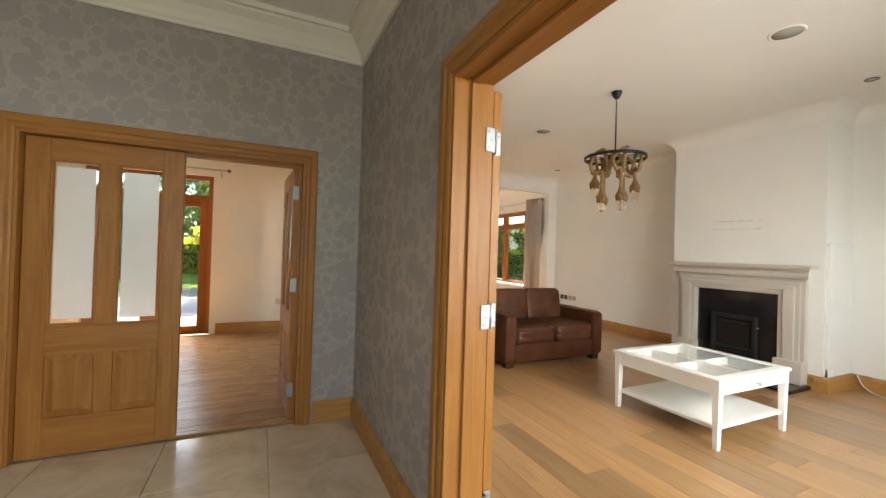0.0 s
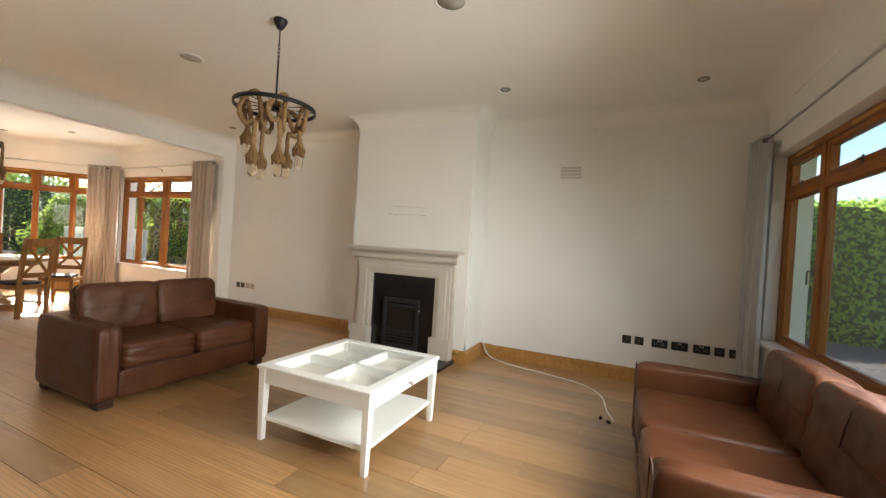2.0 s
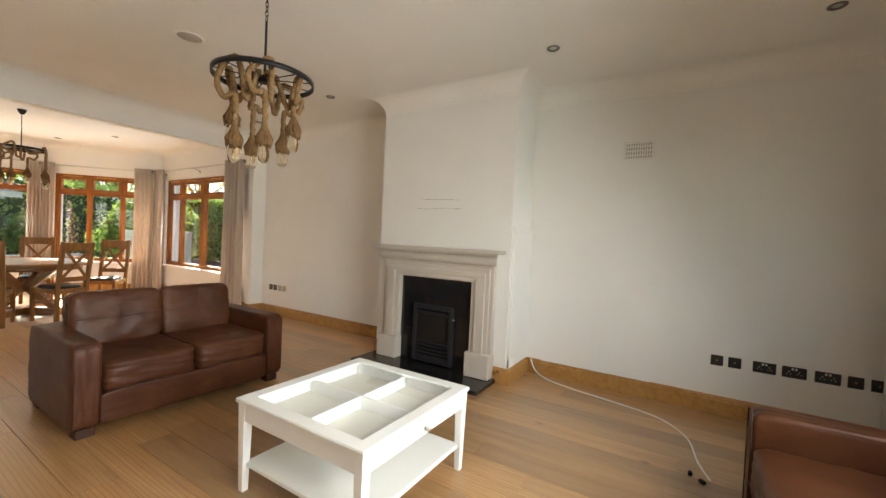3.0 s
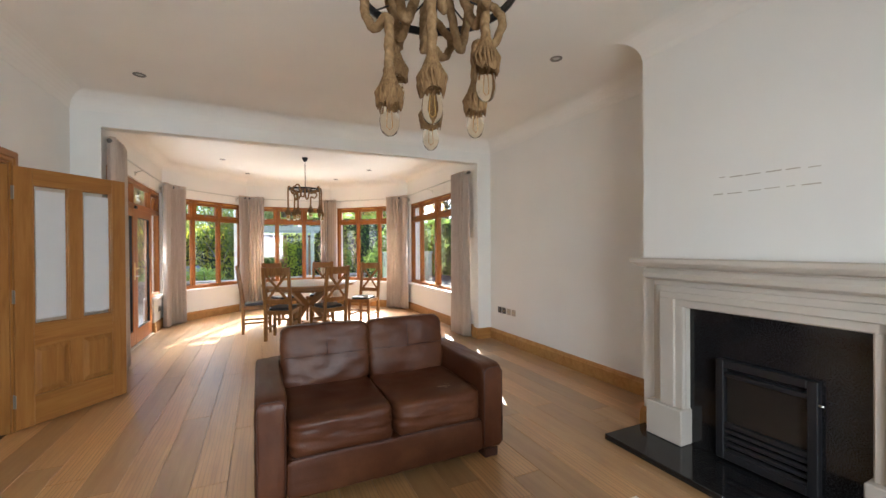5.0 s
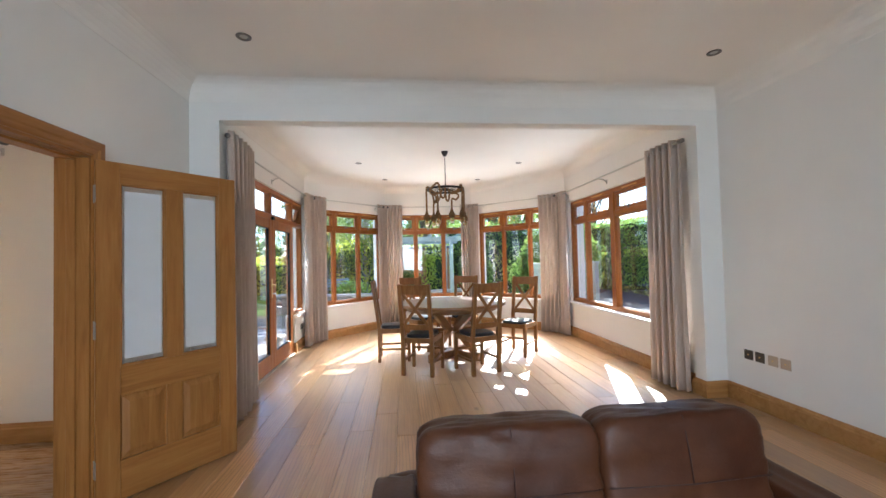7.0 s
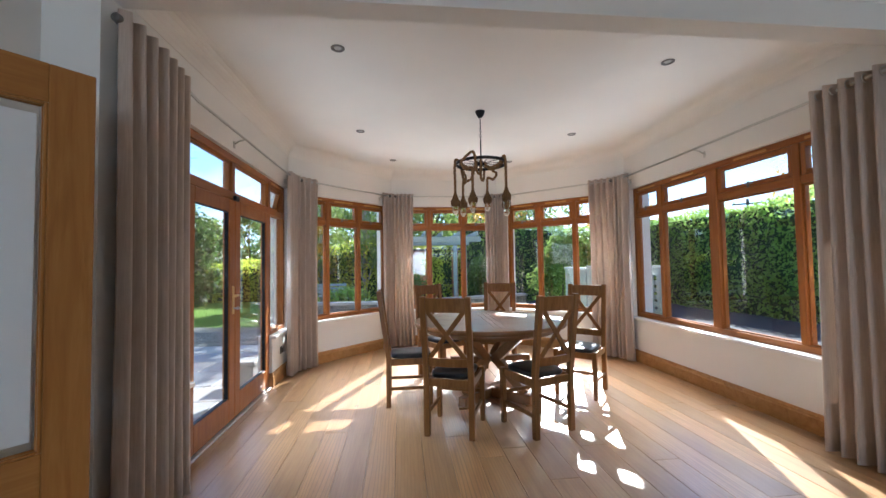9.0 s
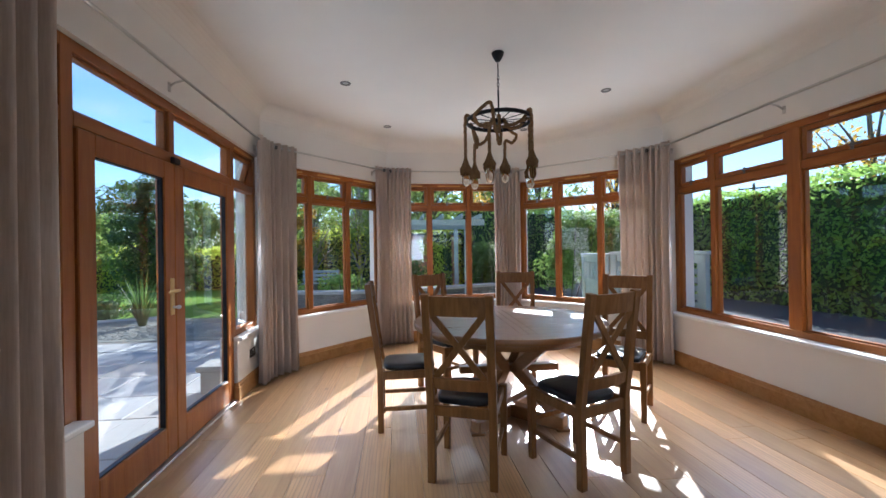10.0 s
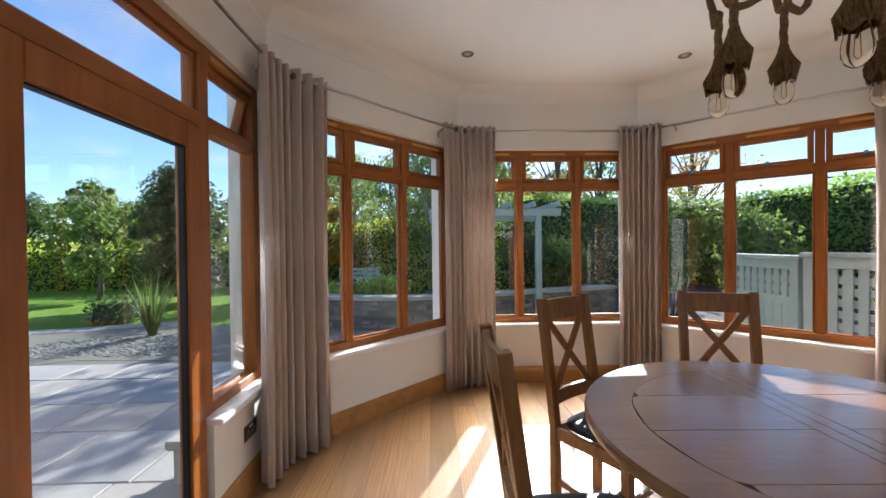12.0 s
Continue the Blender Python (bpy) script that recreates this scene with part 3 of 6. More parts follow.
# ---- windows ----
def handle_small(parent, x, y, z, vertical=True):
    h = joined(box(-0.012, -0.008, -0.03, 0.012, 0, 0.03, 0.003), tube([(0, -0.008, 0), (0, -0.035, 0), (0.0, -0.038, -0.02), (0.0, -0.038, -0.10)] if vertical else [(0, -0.008, 0), (0, -0.03, 0), (0.02, -0.033, 0), (0.08, -0.033, 0)], 0.006, 8))
    part("handle", h, DARK_STEEL, parent, "dark metal window handle", pose(x, y, z))


def window_unit(name, p0, p1, s0, s1, z0, z1, mullions, transom, label, d0=0.05, sill=True, posts=(), handles=()):
    """Hardwood window: fixed lights below a transom, small opening lights above it."""
    root = thing(name, along(p0, p1), label, "window", kind="structure")
    D, W = 0.085, 0.058
    y0, y1 = d0, d0 + D
    part("jamb", box(s0, y0, z0, s0 + W, y1, z1, 0.004), FRAME, root)
    part("jamb", box(s1 - W, y0, z0, s1, y1, z1, 0.004), FRAME, root)
    part("head", box(s0 + W, y0 + 0.001, z1 - W, s1 - W, y1, z1, 0.004), FRAME_X, root)
    part("bottom_rail", box(s0 + W, y0 + 0.001, z0, s1 - W, y1, z0 + W, 0.004), FRAME_X, root)
    for x in mullions:
        w = 0.055 if x in posts else 0.03
        part("mullion", box(x - w, y0 - (0.006 if x in posts else 0), z0 + W, x + w, y1, z1 - W, 0.004), FRAME, root)
    edges = [s0 + W, *mullions, s1 - W]
    for i, (a, c) in enumerate(zip(edges, edges[1:])):
        a += (0 if i == 0 else (0.055 if edges[i] in posts else 0.03))
        c -= (0 if i == len(edges) - 2 else (0.055 if edges[i + 1] in posts else 0.03))
        part("transom", box(a, y0 + 0.002, transom - 0.035, c, y1, transom + 0.035, 0.004), FRAME_X, root)
        part("glazing_bead", frame_rect(a, c, z0 + W, transom - 0.035, 0.014, y0 + 0.022, y0 + 0.06, 0.004), FRAME, root)
        pane = part("pane", box(a + 0.006, y0 + 0.038, z0 + W + 0.004, c - 0.006, y0 + 0.044, transom - 0.039), WINDOW_GLASS, root)
        pane.visible_shadow = False
        sash = part("top_sash", frame_rect(a + 0.003, c - 0.003, transom + 0.038, z1 - W - 0.003, 0.04, y0 + 0.008, y0 + 0.07, 0.005), FRAME, root, "hinged top light of the window")
        pane = part("pane", box(a + 0.035, y0 + 0.038, transom + 0.07, c - 0.035, y0 + 0.044, z1 - W - 0.035), WINDOW_GLASS, sash)
        pane.visible_shadow = False
        mid = (a + c) / 2
        part("trickle_vent", box(max(a + 0.03, mid - 0.17), y0 - 0.004, z1 - W + 0.012, min(c - 0.03, mid + 0.17), y0 + 0.004, z1 - W + 0.034, 0.002), VENTWOOD, sash, "slim wooden ventilator strip")
        handle_small(sash, mid - 0.03, y0 + 0.008, transom + 0.058, False)
    for x in handles:
        handle_small(root, x, y0 + 0.004, (z0 + transom) / 2)
    if sill:
        part("window_sill", box(s0 - 0.03, -0.045, z0 - 0.03, s1 + 0.03, d0 + 0.01, z0 + 0.002, 0.008, 2), SILL, root, "white painted window board")
    part("outer_sill", box(s0 - 0.05, y1 - 0.01, z0 - 0.06, s1 + 0.05, 0.33, z0 - 0.004, 0.006), RENDER, root, "pale stone outer sill")
    return root


VENTWOOD = wood("vent_wood", (0.48, 0.24, 0.06), (0.58, 0.30, 0.08), (0.66, 0.36, 0.10), 0.4, "X", 0.8)
Z0, Z1, ZT = 0.585, 2.31, 1.955
window_unit("window_1", BAY[1], BAY[2], 0.08, 1.78, Z0, Z1, (0.635, 1.205), ZT, "hardwood bay window over a white sill")
window_unit("window_2", BAY[2], BAY[3], 0.06, 1.74, Z0, Z1, (0.625, 1.215), ZT, "hardwood bay window over a white sill")
window_unit("window_3", BAY[3], BAY[4], 0.18, 1.90, Z0, Z1, (0.745, 1.32), ZT, "hardwood bay window over a white sill")
window_unit("window_4", BAY[4], BAY[5], 0.12, 2.86, Z0, Z1, (0.66, 1.48, 2.33), ZT, "wide hardwood window facing the hedge", posts=(1.48,))
window_unit("window_5", (XR, YS), (XL, YS), 0.22, 3.75, 0.655, 2.31, (0.93, 2.02, 3.08), 1.955, "wide hardwood window behind the sofa", 0.09, handles=(0.885,))


def french_doors(name, m, s, label, z1=2.34, zt=1.965):
    """Two glazed leaves between side lights, with fixed lights over them. s: side light, hinge, meeting, hinge, side light."""
    root = thing(name, m, label, "door", kind="structure")
    y0, y1, W = 0.035, 0.125, 0.062
    a, b_, c, d, e = s
    for x0, x1, foot in ((a, a + W, 0.56), (b_ - W, b_ + 0.012, 0.0), (d - 0.012, d + W, 0.0), (e - W, e, 0.56)):
        if x1 - x0 > 0.01 and x0 >= a - 1e-6 and x1 <= e + 1e-6:
            part("jamb", box(x0, y0, foot, x1, y1, z1, 0.004), FRAME, root)
    part("head", box(a, y0 + 0.001, z1 - W, e, y1 - 0.001, z1 + 0.002, 0.004), FRAME_X, root)
    part("transom", box(b_ + 0.012, y0 + 0.001, zt - 0.03, d - 0.012, y1, zt + 0.04, 0.004), FRAME_X, root)
    part("mullion", box(c - 0.032, y0 + 0.002, zt + 0.04, c + 0.032, y1, z1 - W, 0.004), FRAME, root)
    part("threshold", box(b_ - 0.02, -0.004, -0.022, d + 0.02, y1 + 0.05, 0.012, 0.004), STEEL, root, "grey metal door threshold")
    for x0, x1 in ((b_ + 0.012, c - 0.032), (c + 0.032, d - 0.012)):
        part("glazing_bead", frame_rect(x0, x1, zt + 0.04, z1 - W, 0.014, y0 + 0.02, y0 + 0.06, 0.004), FRAME, root)
        p = part("pane", box(x0 + 0.005, y0 + 0.036, zt + 0.045, x1 - 0.005, y0 + 0.042, z1 - W - 0.005), WINDOW_GLASS, root)
        p.visible_shadow = False
    for x0, x1, meet in ((b_ + 0.015, c - 0.002, 1), (c + 0.002, d - 0.015, 0)):
        z = zt - 0.034
        leaf = part("door_leaf", joined(box(x0, y0 - 0.012, 0.016, x0 + 0.112, y0 + 0.05, z, 0.005), box(x1 - 0.112, y0 - 0.012, 0.016, x1, y0 + 0.05, z, 0.005), box(x0 + 0.111, y0 - 0.011, z - 0.112, x1 - 0.111, y0 + 0.05, z, 0.005), box(x0 + 0.111, y0 - 0.011, 0.016, x1 - 0.111, y0 + 0.05, 0.215, 0.005)), FRAME, root, "glazed hardwood door leaf")
        part("gasket", frame_rect(x0 + 0.111, x1 - 0.111, 0.214, z - 0.111, 0.008, y0 - 0.002, y0 + 0.034, 0.002), BLACK, leaf, "black rubber glazing seal")
        p = part("pane", box(x0 + 0.114, y0 + 0.012, 0.218, x1 - 0.114, y0 + 0.018, z - 0.115), WINDOW_GLASS, leaf)
        p.visible_shadow = False
        if meet:
            hx = x1 - 0.045
            part("handle", joined(box(hx - 0.02, y0 - 0.018, 0.93, hx + 0.02, y0 - 0.012, 1.17, 0.006, 2), tube([(hx, y0 - 0.015, 1.09), (hx, y0 - 0.06, 1.09), (hx - 0.02, y0 - 0.066, 1.09), (hx - 0.12, y0 - 0.066, 1.085)], 0.009, 10)), BRASS, leaf, "polished brass lever handle")
            part("key", joined(box(hx - 0.004, y0 - 0.05, 0.972, hx + 0.004, y0 - 0.018, 0.988, 0.001), moved(lathe([(0.014, -0.002), (0.014, 0.002)], 12), pose(hx, y0 - 0.055, 0.98, 0, 90, 0))), STEEL, leaf)
            part("bolt_cap", box(x1 - 0.05, y0 - 0.04, z - 0.002, x1 + 0.03, y0 - 0.012, z + 0.04, 0.006), BLACK, root, "dark metal door catch")
    for x0, x1, hang in ((a + W, b_ - W, False), (d + W, e - W, True)):
        if x1 - x0 < 0.1:
            continue
        part("bottom_rail", box(x0, y0 + 0.001, 0.565, x1, y1, 0.62, 0.004), FRAME_X, root)
        part("side_transom", box(x0, y0 + 0.001, zt - 0.03, x1, y1, zt + 0.04, 0.004), FRAME_X, root)
        p = part("pane", box(x0 - 0.004, y0 + 0.036, 0.615, x1 + 0.004, y0 + 0.042, zt - 0.025), WINDOW_GLASS, root)
        p.visible_shadow = False
        tilt = 14 if hang else 0
        sash = part("top_sash", frame_rect(x0 + 0.003, x1 - 0.003, -0.265, -0.003, 0.038, -0.03, 0.03, 0.004), FRAME, root, "small top light tilted open" if hang else "small top light", pose(0, y0 + 0.045, z1 - W, tilt, 0, 0))
        p = part("pane", box(x0 + 0.036, -0.003, -0.235, x1 - 0.036, 0.003, -0.035), WINDOW_GLASS, sash)
        p.visible_shadow = False
        part("trickle_vent", box(x0 + 0.02, y0 - 0.004, z1 - W + 0.014, x1 - 0.02, y0 + 0.003, z1 - W + 0.036, 0.002), VENTWOOD, root)
        part("window_sill", box(x0 - W - 0.015 if hang else x0 - W, -0.05, 0.535, x1 + W, y0 + 0.01, 0.567, 0.008, 2), SILL, root, "white painted window board")
    return root


french_doors("garden_door", along(BAY[0], BAY[1]), (0.28, 0.86, 1.675, 2.60, 3.20), "hardwood glazed double garden doors with side lights")


def plain_glazed(name, m, w, h, label):
    root = thing(name, m, label, "door", kind="structure")
    zt = 1.93
    part("door_frame", joined(frame_rect(0, w, 0.0, h, 0.06, 0.06, 0.15), box(0.06, 0.06, zt, w - 0.06, 0.15, zt + 0.07, 0.004)), FRAME, root)
    part("door_leaf", joined(frame_rect(0.06, w / 2, 0.02, zt, 0.10, 0.05, 0.11), frame_rect(w / 2, w - 0.06, 0.02, zt, 0.10, 0.05, 0.11)), FRAME, root)
    for x0, x1, z0, z1 in ((0.155, w / 2 - 0.095, 0.115, zt - 0.095), (w / 2 + 0.095, w - 0.155, 0.115, zt - 0.095), (0.055, w - 0.055, zt + 0.065, h - 0.055)):
        p = part("pane", box(x0, 0.075, z0, x1, 0.081, z1), WINDOW_GLASS, root)
        p.visible_shadow = False


plain_glazed("garden_door_far", pose(-2.15, YO, 0), 1.45, 2.28, "hardwood glazed door of the far room")

# ---- curtains and rods ----
CLOTH = mat("curtain_cloth", (0.58, 0.46, 0.385), 0.85, 0, 0.2)
t, b = nodes(CLOTH)
v = coords(t, (1, 1, 0.05))
n1 = noise_tex(t, v, 160, 2)
n2 = noise_tex(t, coords(t, (1, 1, 0.5)), 3, 3)
t.links.new(mix(t, ramp(t, n1, [(0.3, (0.56, 0.452, 0.373)), (0.7, (0.70, 0.592, 0.508))]), (0.49, 0.393, 0.325), scaled(t, n2, 0.5, -0.1)), b.inputs["Base Color"])
b.inputs["Sheen Weight"].default_value = 0.25
tr = t.nodes.new("ShaderNodeBsdfTranslucent")
tr.inputs[0].default_value = (0.62, 0.54, 0.465, 1)
mx = t.nodes.new("ShaderNodeMixShader")
mx.inputs[0].default_value = 0.22
t.links.new(b.outputs[0], mx.inputs[1])
t.links.new(tr.outputs[0], mx.inputs[2])
t.links.new(mx.outputs[0], t.nodes["Material Output"].inputs[0])
bump(t, b, n1, 0.2, 0.002)


SHEER = mat("pale_curtain_cloth", (0.74, 0.73, 0.72), 0.8, 0, 0.2)
t, b = nodes(SHEER)
weave = noise_tex(t, coords(t, (1, 1, 0.05)), 160, 2)
t.links.new(ramp(t, weave, [(0.3, (0.66, 0.65, 0.64)), (0.7, (0.78, 0.77, 0.76))]), b.inputs["Base Color"])
tr = t.nodes.new("ShaderNodeBsdfTranslucent")
tr.inputs[0].default_value = (0.78, 0.78, 0.78, 1)
mx = t.nodes.new("ShaderNodeMixShader")
mx.inputs[0].default_value = 0.5
t.links.new(b.outputs[0], mx.inputs[1])
t.links.new(tr.outputs[0], mx.inputs[2])
t.links.new(mx.outputs[0], t.nodes["Material Output"].inputs[0])


def curtain(path, z0, z1, folds, amp, seed, label="beige corded eyelet curtain hanging in deep folds", cloth=CLOTH):
    """A hanging cloth in even eyelet folds along a short path, gathered a little at mid height."""
    rnd = random.Random(seed)
    folds = round(folds * 1.35)
    pts = [Vector((x, y)) for x, y in path]
    lens = [0.0]
    for a, c in zip(pts, pts[1:]):
        lens.append(lens[-1] + (c - a).length)
    total = lens[-1]
    n = folds * 12
    phase = [rnd.uniform(-0.35, 0.35) for _ in range(folds + 2)]
    size = [rnd.uniform(0.75, 1.2) for _ in range(folds + 2)]
    zs = [z0 + (z1 - z0) * k / 14 for k in range(15)]
    bm = bmesh.new()

    def at(s):
        s = min(max(s, 0), total)
        for i in range(len(pts) - 1):
            if s <= lens[i + 1] + 1e-9:
                d = (pts[i + 1] - pts[i]).normalized()
                return pts[i] + d * (s - lens[i]), Vector((d.y, -d.x))
        return pts[-1], Vector((d.y, -d.x))

    sheets = []
    for side in (0, 1):
        rows = []
        for z in zs:
            f = (z - z0) / (z1 - z0)
            row = []
            for k in range(n + 1):
                u = k / n
                j = u * folds
                i = int(j)
                w = math.sin(2 * math.pi * j + phase[min(i, folds)] * (1 - f))
                a = amp * (size[min(i, folds)] * (1 - f) + f) * (0.85 + 0.25 * (1 - f))
                p, nn = at((0.5 + (u - 0.5) * (1.0 - 0.05 * math.sin(math.pi * f))) * total)
                q = p + nn * (a * w + (0.0035 if side else -0.0035))
                row.append(bm.verts.new((q.x, q.y, z)))
            rows.append(row)
        sheets.append(rows)
        for r0, r1 in zip(rows, rows[1:]):
            for k in range(n):
                quad = (r0[k], r0[k + 1], r1[k + 1], r1[k])
                bm.faces.new(quad if side else quad[::-1])
    A, B = sheets
    for k in range(n):
        bm.faces.new((A[0][k], A[0][k + 1], B[0][k + 1], B[0][k]))
        bm.faces.new((A[-1][k + 1], A[-1][k], B[-1][k], B[-1][k + 1]))
    for i in range(len(zs) - 1):
        bm.faces.new((A[i][0], B[i][0], B[i + 1][0], A[i + 1][0]))
        bm.faces.new((B[i][n], A[i][n], A[i + 1][n], B[i + 1][n]))
    bmesh.ops.recalc_face_normals(bm, faces=bm.faces[:])
    for f in bm.faces:
        f.smooth = True
    root = thing("curtain", Matrix.Identity(4), label, "curtain", "curtains")
    part("cloth", bm, cloth, root)
    for k in range(0, folds * 2, 2):
        p, nn = at(total * (k + 1) / (folds * 2))
        part("eyelet", tube([(p.x + 0.028 * math.cos(q) * nn.x, p.y + 0.028 * math.cos(q) * nn.y, ROD + 0.028 * math.sin(q)) for q in [2 * math.pi * h / 10 for h in range(10)]], 0.004, 5, True), STEEL, root)
    return root


ROD = 2.46
CT = ROD + 0.045
curtain([(1.12, 6.485), (1.105, 6.85), (1.045, 7.20)], 0.015, CT, 5, 0.047, 1, "beige corded curtain bunched beside the opening")
curtain([(1.01, 9.56), (1.03, 9.80), (1.25, 10.08)], 0.015, CT, 5, 0.045, 2)
curtain([(2.08, 10.98), (2.24, 11.10), (2.58, 11.11)], 0.015, CT, 6, 0.042, 3)
curtain([(3.78, 11.11), (3.98, 11.10), (4.13, 10.98)], 0.015, CT, 5, 0.042, 4)
curtain([(5.08, 10.03), (5.36, 9.72), (5.37, 9.52)], 0.015, CT, 5, 0.045, 5)
curtain([(5.29, 7.08), (5.29, 6.88), (5.305, 6.62)], 0.015, CT, 4, 0.05, 6, "beige corded curtain bunched beside the opening")
curtain([(5.57, -0.76), (5.42, -0.78), (5.25, -0.79)], 0.015, CT - 0.02, 3, 0.04, 7, "pale curtain hanging beside the wide window", SHEER)


def curtain_rod(path, z, stands, ends=(True, True), label="slim grey metal curtain rod on wall brackets"):
    root = thing("curtain_rod", Matrix.Identity(4), label, "curtain rod", "curtain rods")
    part("pole", tube([(x, y, z) for x, y in path], 0.011, 10), STEEL, root)
    for flag, (x, y) in zip(ends, (path[0], path[-1])):
        if flag:
            part("finial", moved(lathe([(0.006, -0.03), (0.021, -0.026), (0.023, 0.0), (0.021, 0.026), (0.006, 0.03)], 14), pose(x, y, z, 90, 0, 0)), DARK_STEEL, root)
    for x, y, ox, oy in stands:
        part("bracket", joined(tube([(x, y, z - 0.002), (x + ox * 0.6, y + oy * 0.6, z - 0.02), (x + ox, y + oy, z - 0.05)], 0.007, 8), tube([(x + ox * 0.98, y + oy * 0.98, z - 0.08), (x + ox, y + oy, z - 0.02)], 0.012, 8)), STEEL, root)
    return root


curtain_rod([(1.115, 6.50), (1.02, 7.4), (1.02, 9.76)], ROD, [(1.02, 8.2, -0.1, 0), (1.02, 9.7, -0.1, 0), (1.085, 6.84, -0.165, 0)])
curtain_rod([(1.09, 9.90), (2.20, 11.05)], ROD, [(1.2, 10.01, -0.075, 0.07), (2.1, 10.95, -0.075, 0.07)], (True, True))
curtain_rod([(2.28, 11.10), (3.96, 11.10)], ROD, [(2.4, 11.10, 0, 0.12), (3.85, 11.10, 0, 0.12)], (True, True))
curtain_rod([(4.05, 11.06), (5.30, 9.81)], ROD, [(4.2, 10.91, 0.085, 0.085), (5.2, 9.91, 0.085, 0.085)], (True, True))
curtain_rod([(5.37, 9.70), (5.33, 7.2), (5.29, 6.55)], ROD, [(5.347, 8.3, 0.133, 0), (5.368, 9.6, 0.112, 0), (5.309, 6.9, 0.171, 0)])
curtain_rod([(5.30, -0.785), (1.6, -0.785)], ROD - 0.02, [(5.26, -0.785, 0, -0.095), (3.5, -0.785, 0, -0.095), (1.7, -0.785, 0, -0.095)])
curtain_rod([(-2.3, YO - 0.11), (-0.5, YO - 0.11)], 2.36, [(-0.6, YO - 0.11, 0, 0.11), (-2.2, YO - 0.11, 0, 0.11)])

# ---- furniture ----
LEATHER = mat("brown_leather", (0.105, 0.036, 0.02), 0.42, 0, 0.26)
t, b = nodes(LEATHER)
v = coords(t)
cloud = noise_tex(t, v, 4.0, 4, 0.6)
fine = noise_tex(t, v, 120, 3)
crease = noise_tex(t, coords(t, (5, 5, 14)), 3.0, 4, 0.6, 1.5)
c = ramp(t, cloud, [(0.30, (0.056, 0.017, 0.007)), (0.52, (0.080, 0.026, 0.010)), (0.76, (0.118, 0.044, 0.017))])
t.links.new(mix(t, c, (0.05, 0.018, 0.012), scaled(t, fine, 0.35, -0.1)), b.inputs["Base Color"])
t.links.new(scaled(t, cloud, 0.30, 0.26), b.inputs["Roughness"])
hsum = t.nodes.new("ShaderNodeMath")
hsum.operation = "MULTIPLY_ADD"
t.links.new(crease, hsum.inputs[0])
hsum.inputs[1].default_value = 1.2
t.links.new(fine, hsum.inputs[2])
bump(t, b, hsum.outputs[0], 0.16, 0.005)
SEAM = mat("leather_seam", (0.05, 0.018, 0.012), 0.6)
FOOT = wood("dark_foot", (0.03, 0.012, 0.008), (0.05, 0.02, 0.012), (0.07, 0.03, 0.018), 0.4)


def pillow(x0, y0, z0, x1, y1, z1, power=7.0, n=12, wrinkle=0.006, seed=0, sag=0.0):
    """A soft block: a cube swollen into a rounded form with slight creases."""
    bm = bmesh.new()
    bmesh.ops.create_cube(bm, size=2.0)
    bmesh.ops.subdivide_edges(bm, edges=bm.edges[:], cuts=n, use_grid_fill=True)
    cx, cy, cz = (x0 + x1) / 2, (y0 + y1) / 2, (z0 + z1) / 2
    hx, hy, hz = (x1 - x0) / 2, (y1 - y0) / 2, (z1 - z0) / 2
    for vert in bm.verts:
        p = vert.co
        m = max(abs(p.x), abs(p.y), abs(p.z))
        k = (abs(p.x) ** power + abs(p.y) ** power + abs(p.z) ** power) ** (1 / power)
        q = p * (m / k)
        w = noise.noise(Vector((q.x * 2.2 + seed * 7.3, q.y * 2.2, q.z * 3.0))) * wrinkle
        w += noise.noise(Vector((q.x * 6 + seed * 3.1, q.y * 6, q.z * 9))) * wrinkle * 0.5
        vert.co = Vector((cx + q.x * (hx + w), cy + q.y * (hy + w), cz + q.z * (hz + w) - sag * max(0, 1 - q.x * q.x) * max(0, 1 - q.y * q.y) * (q.z > 0)))
    for f in bm.faces:
        f.smooth = True
    return bm


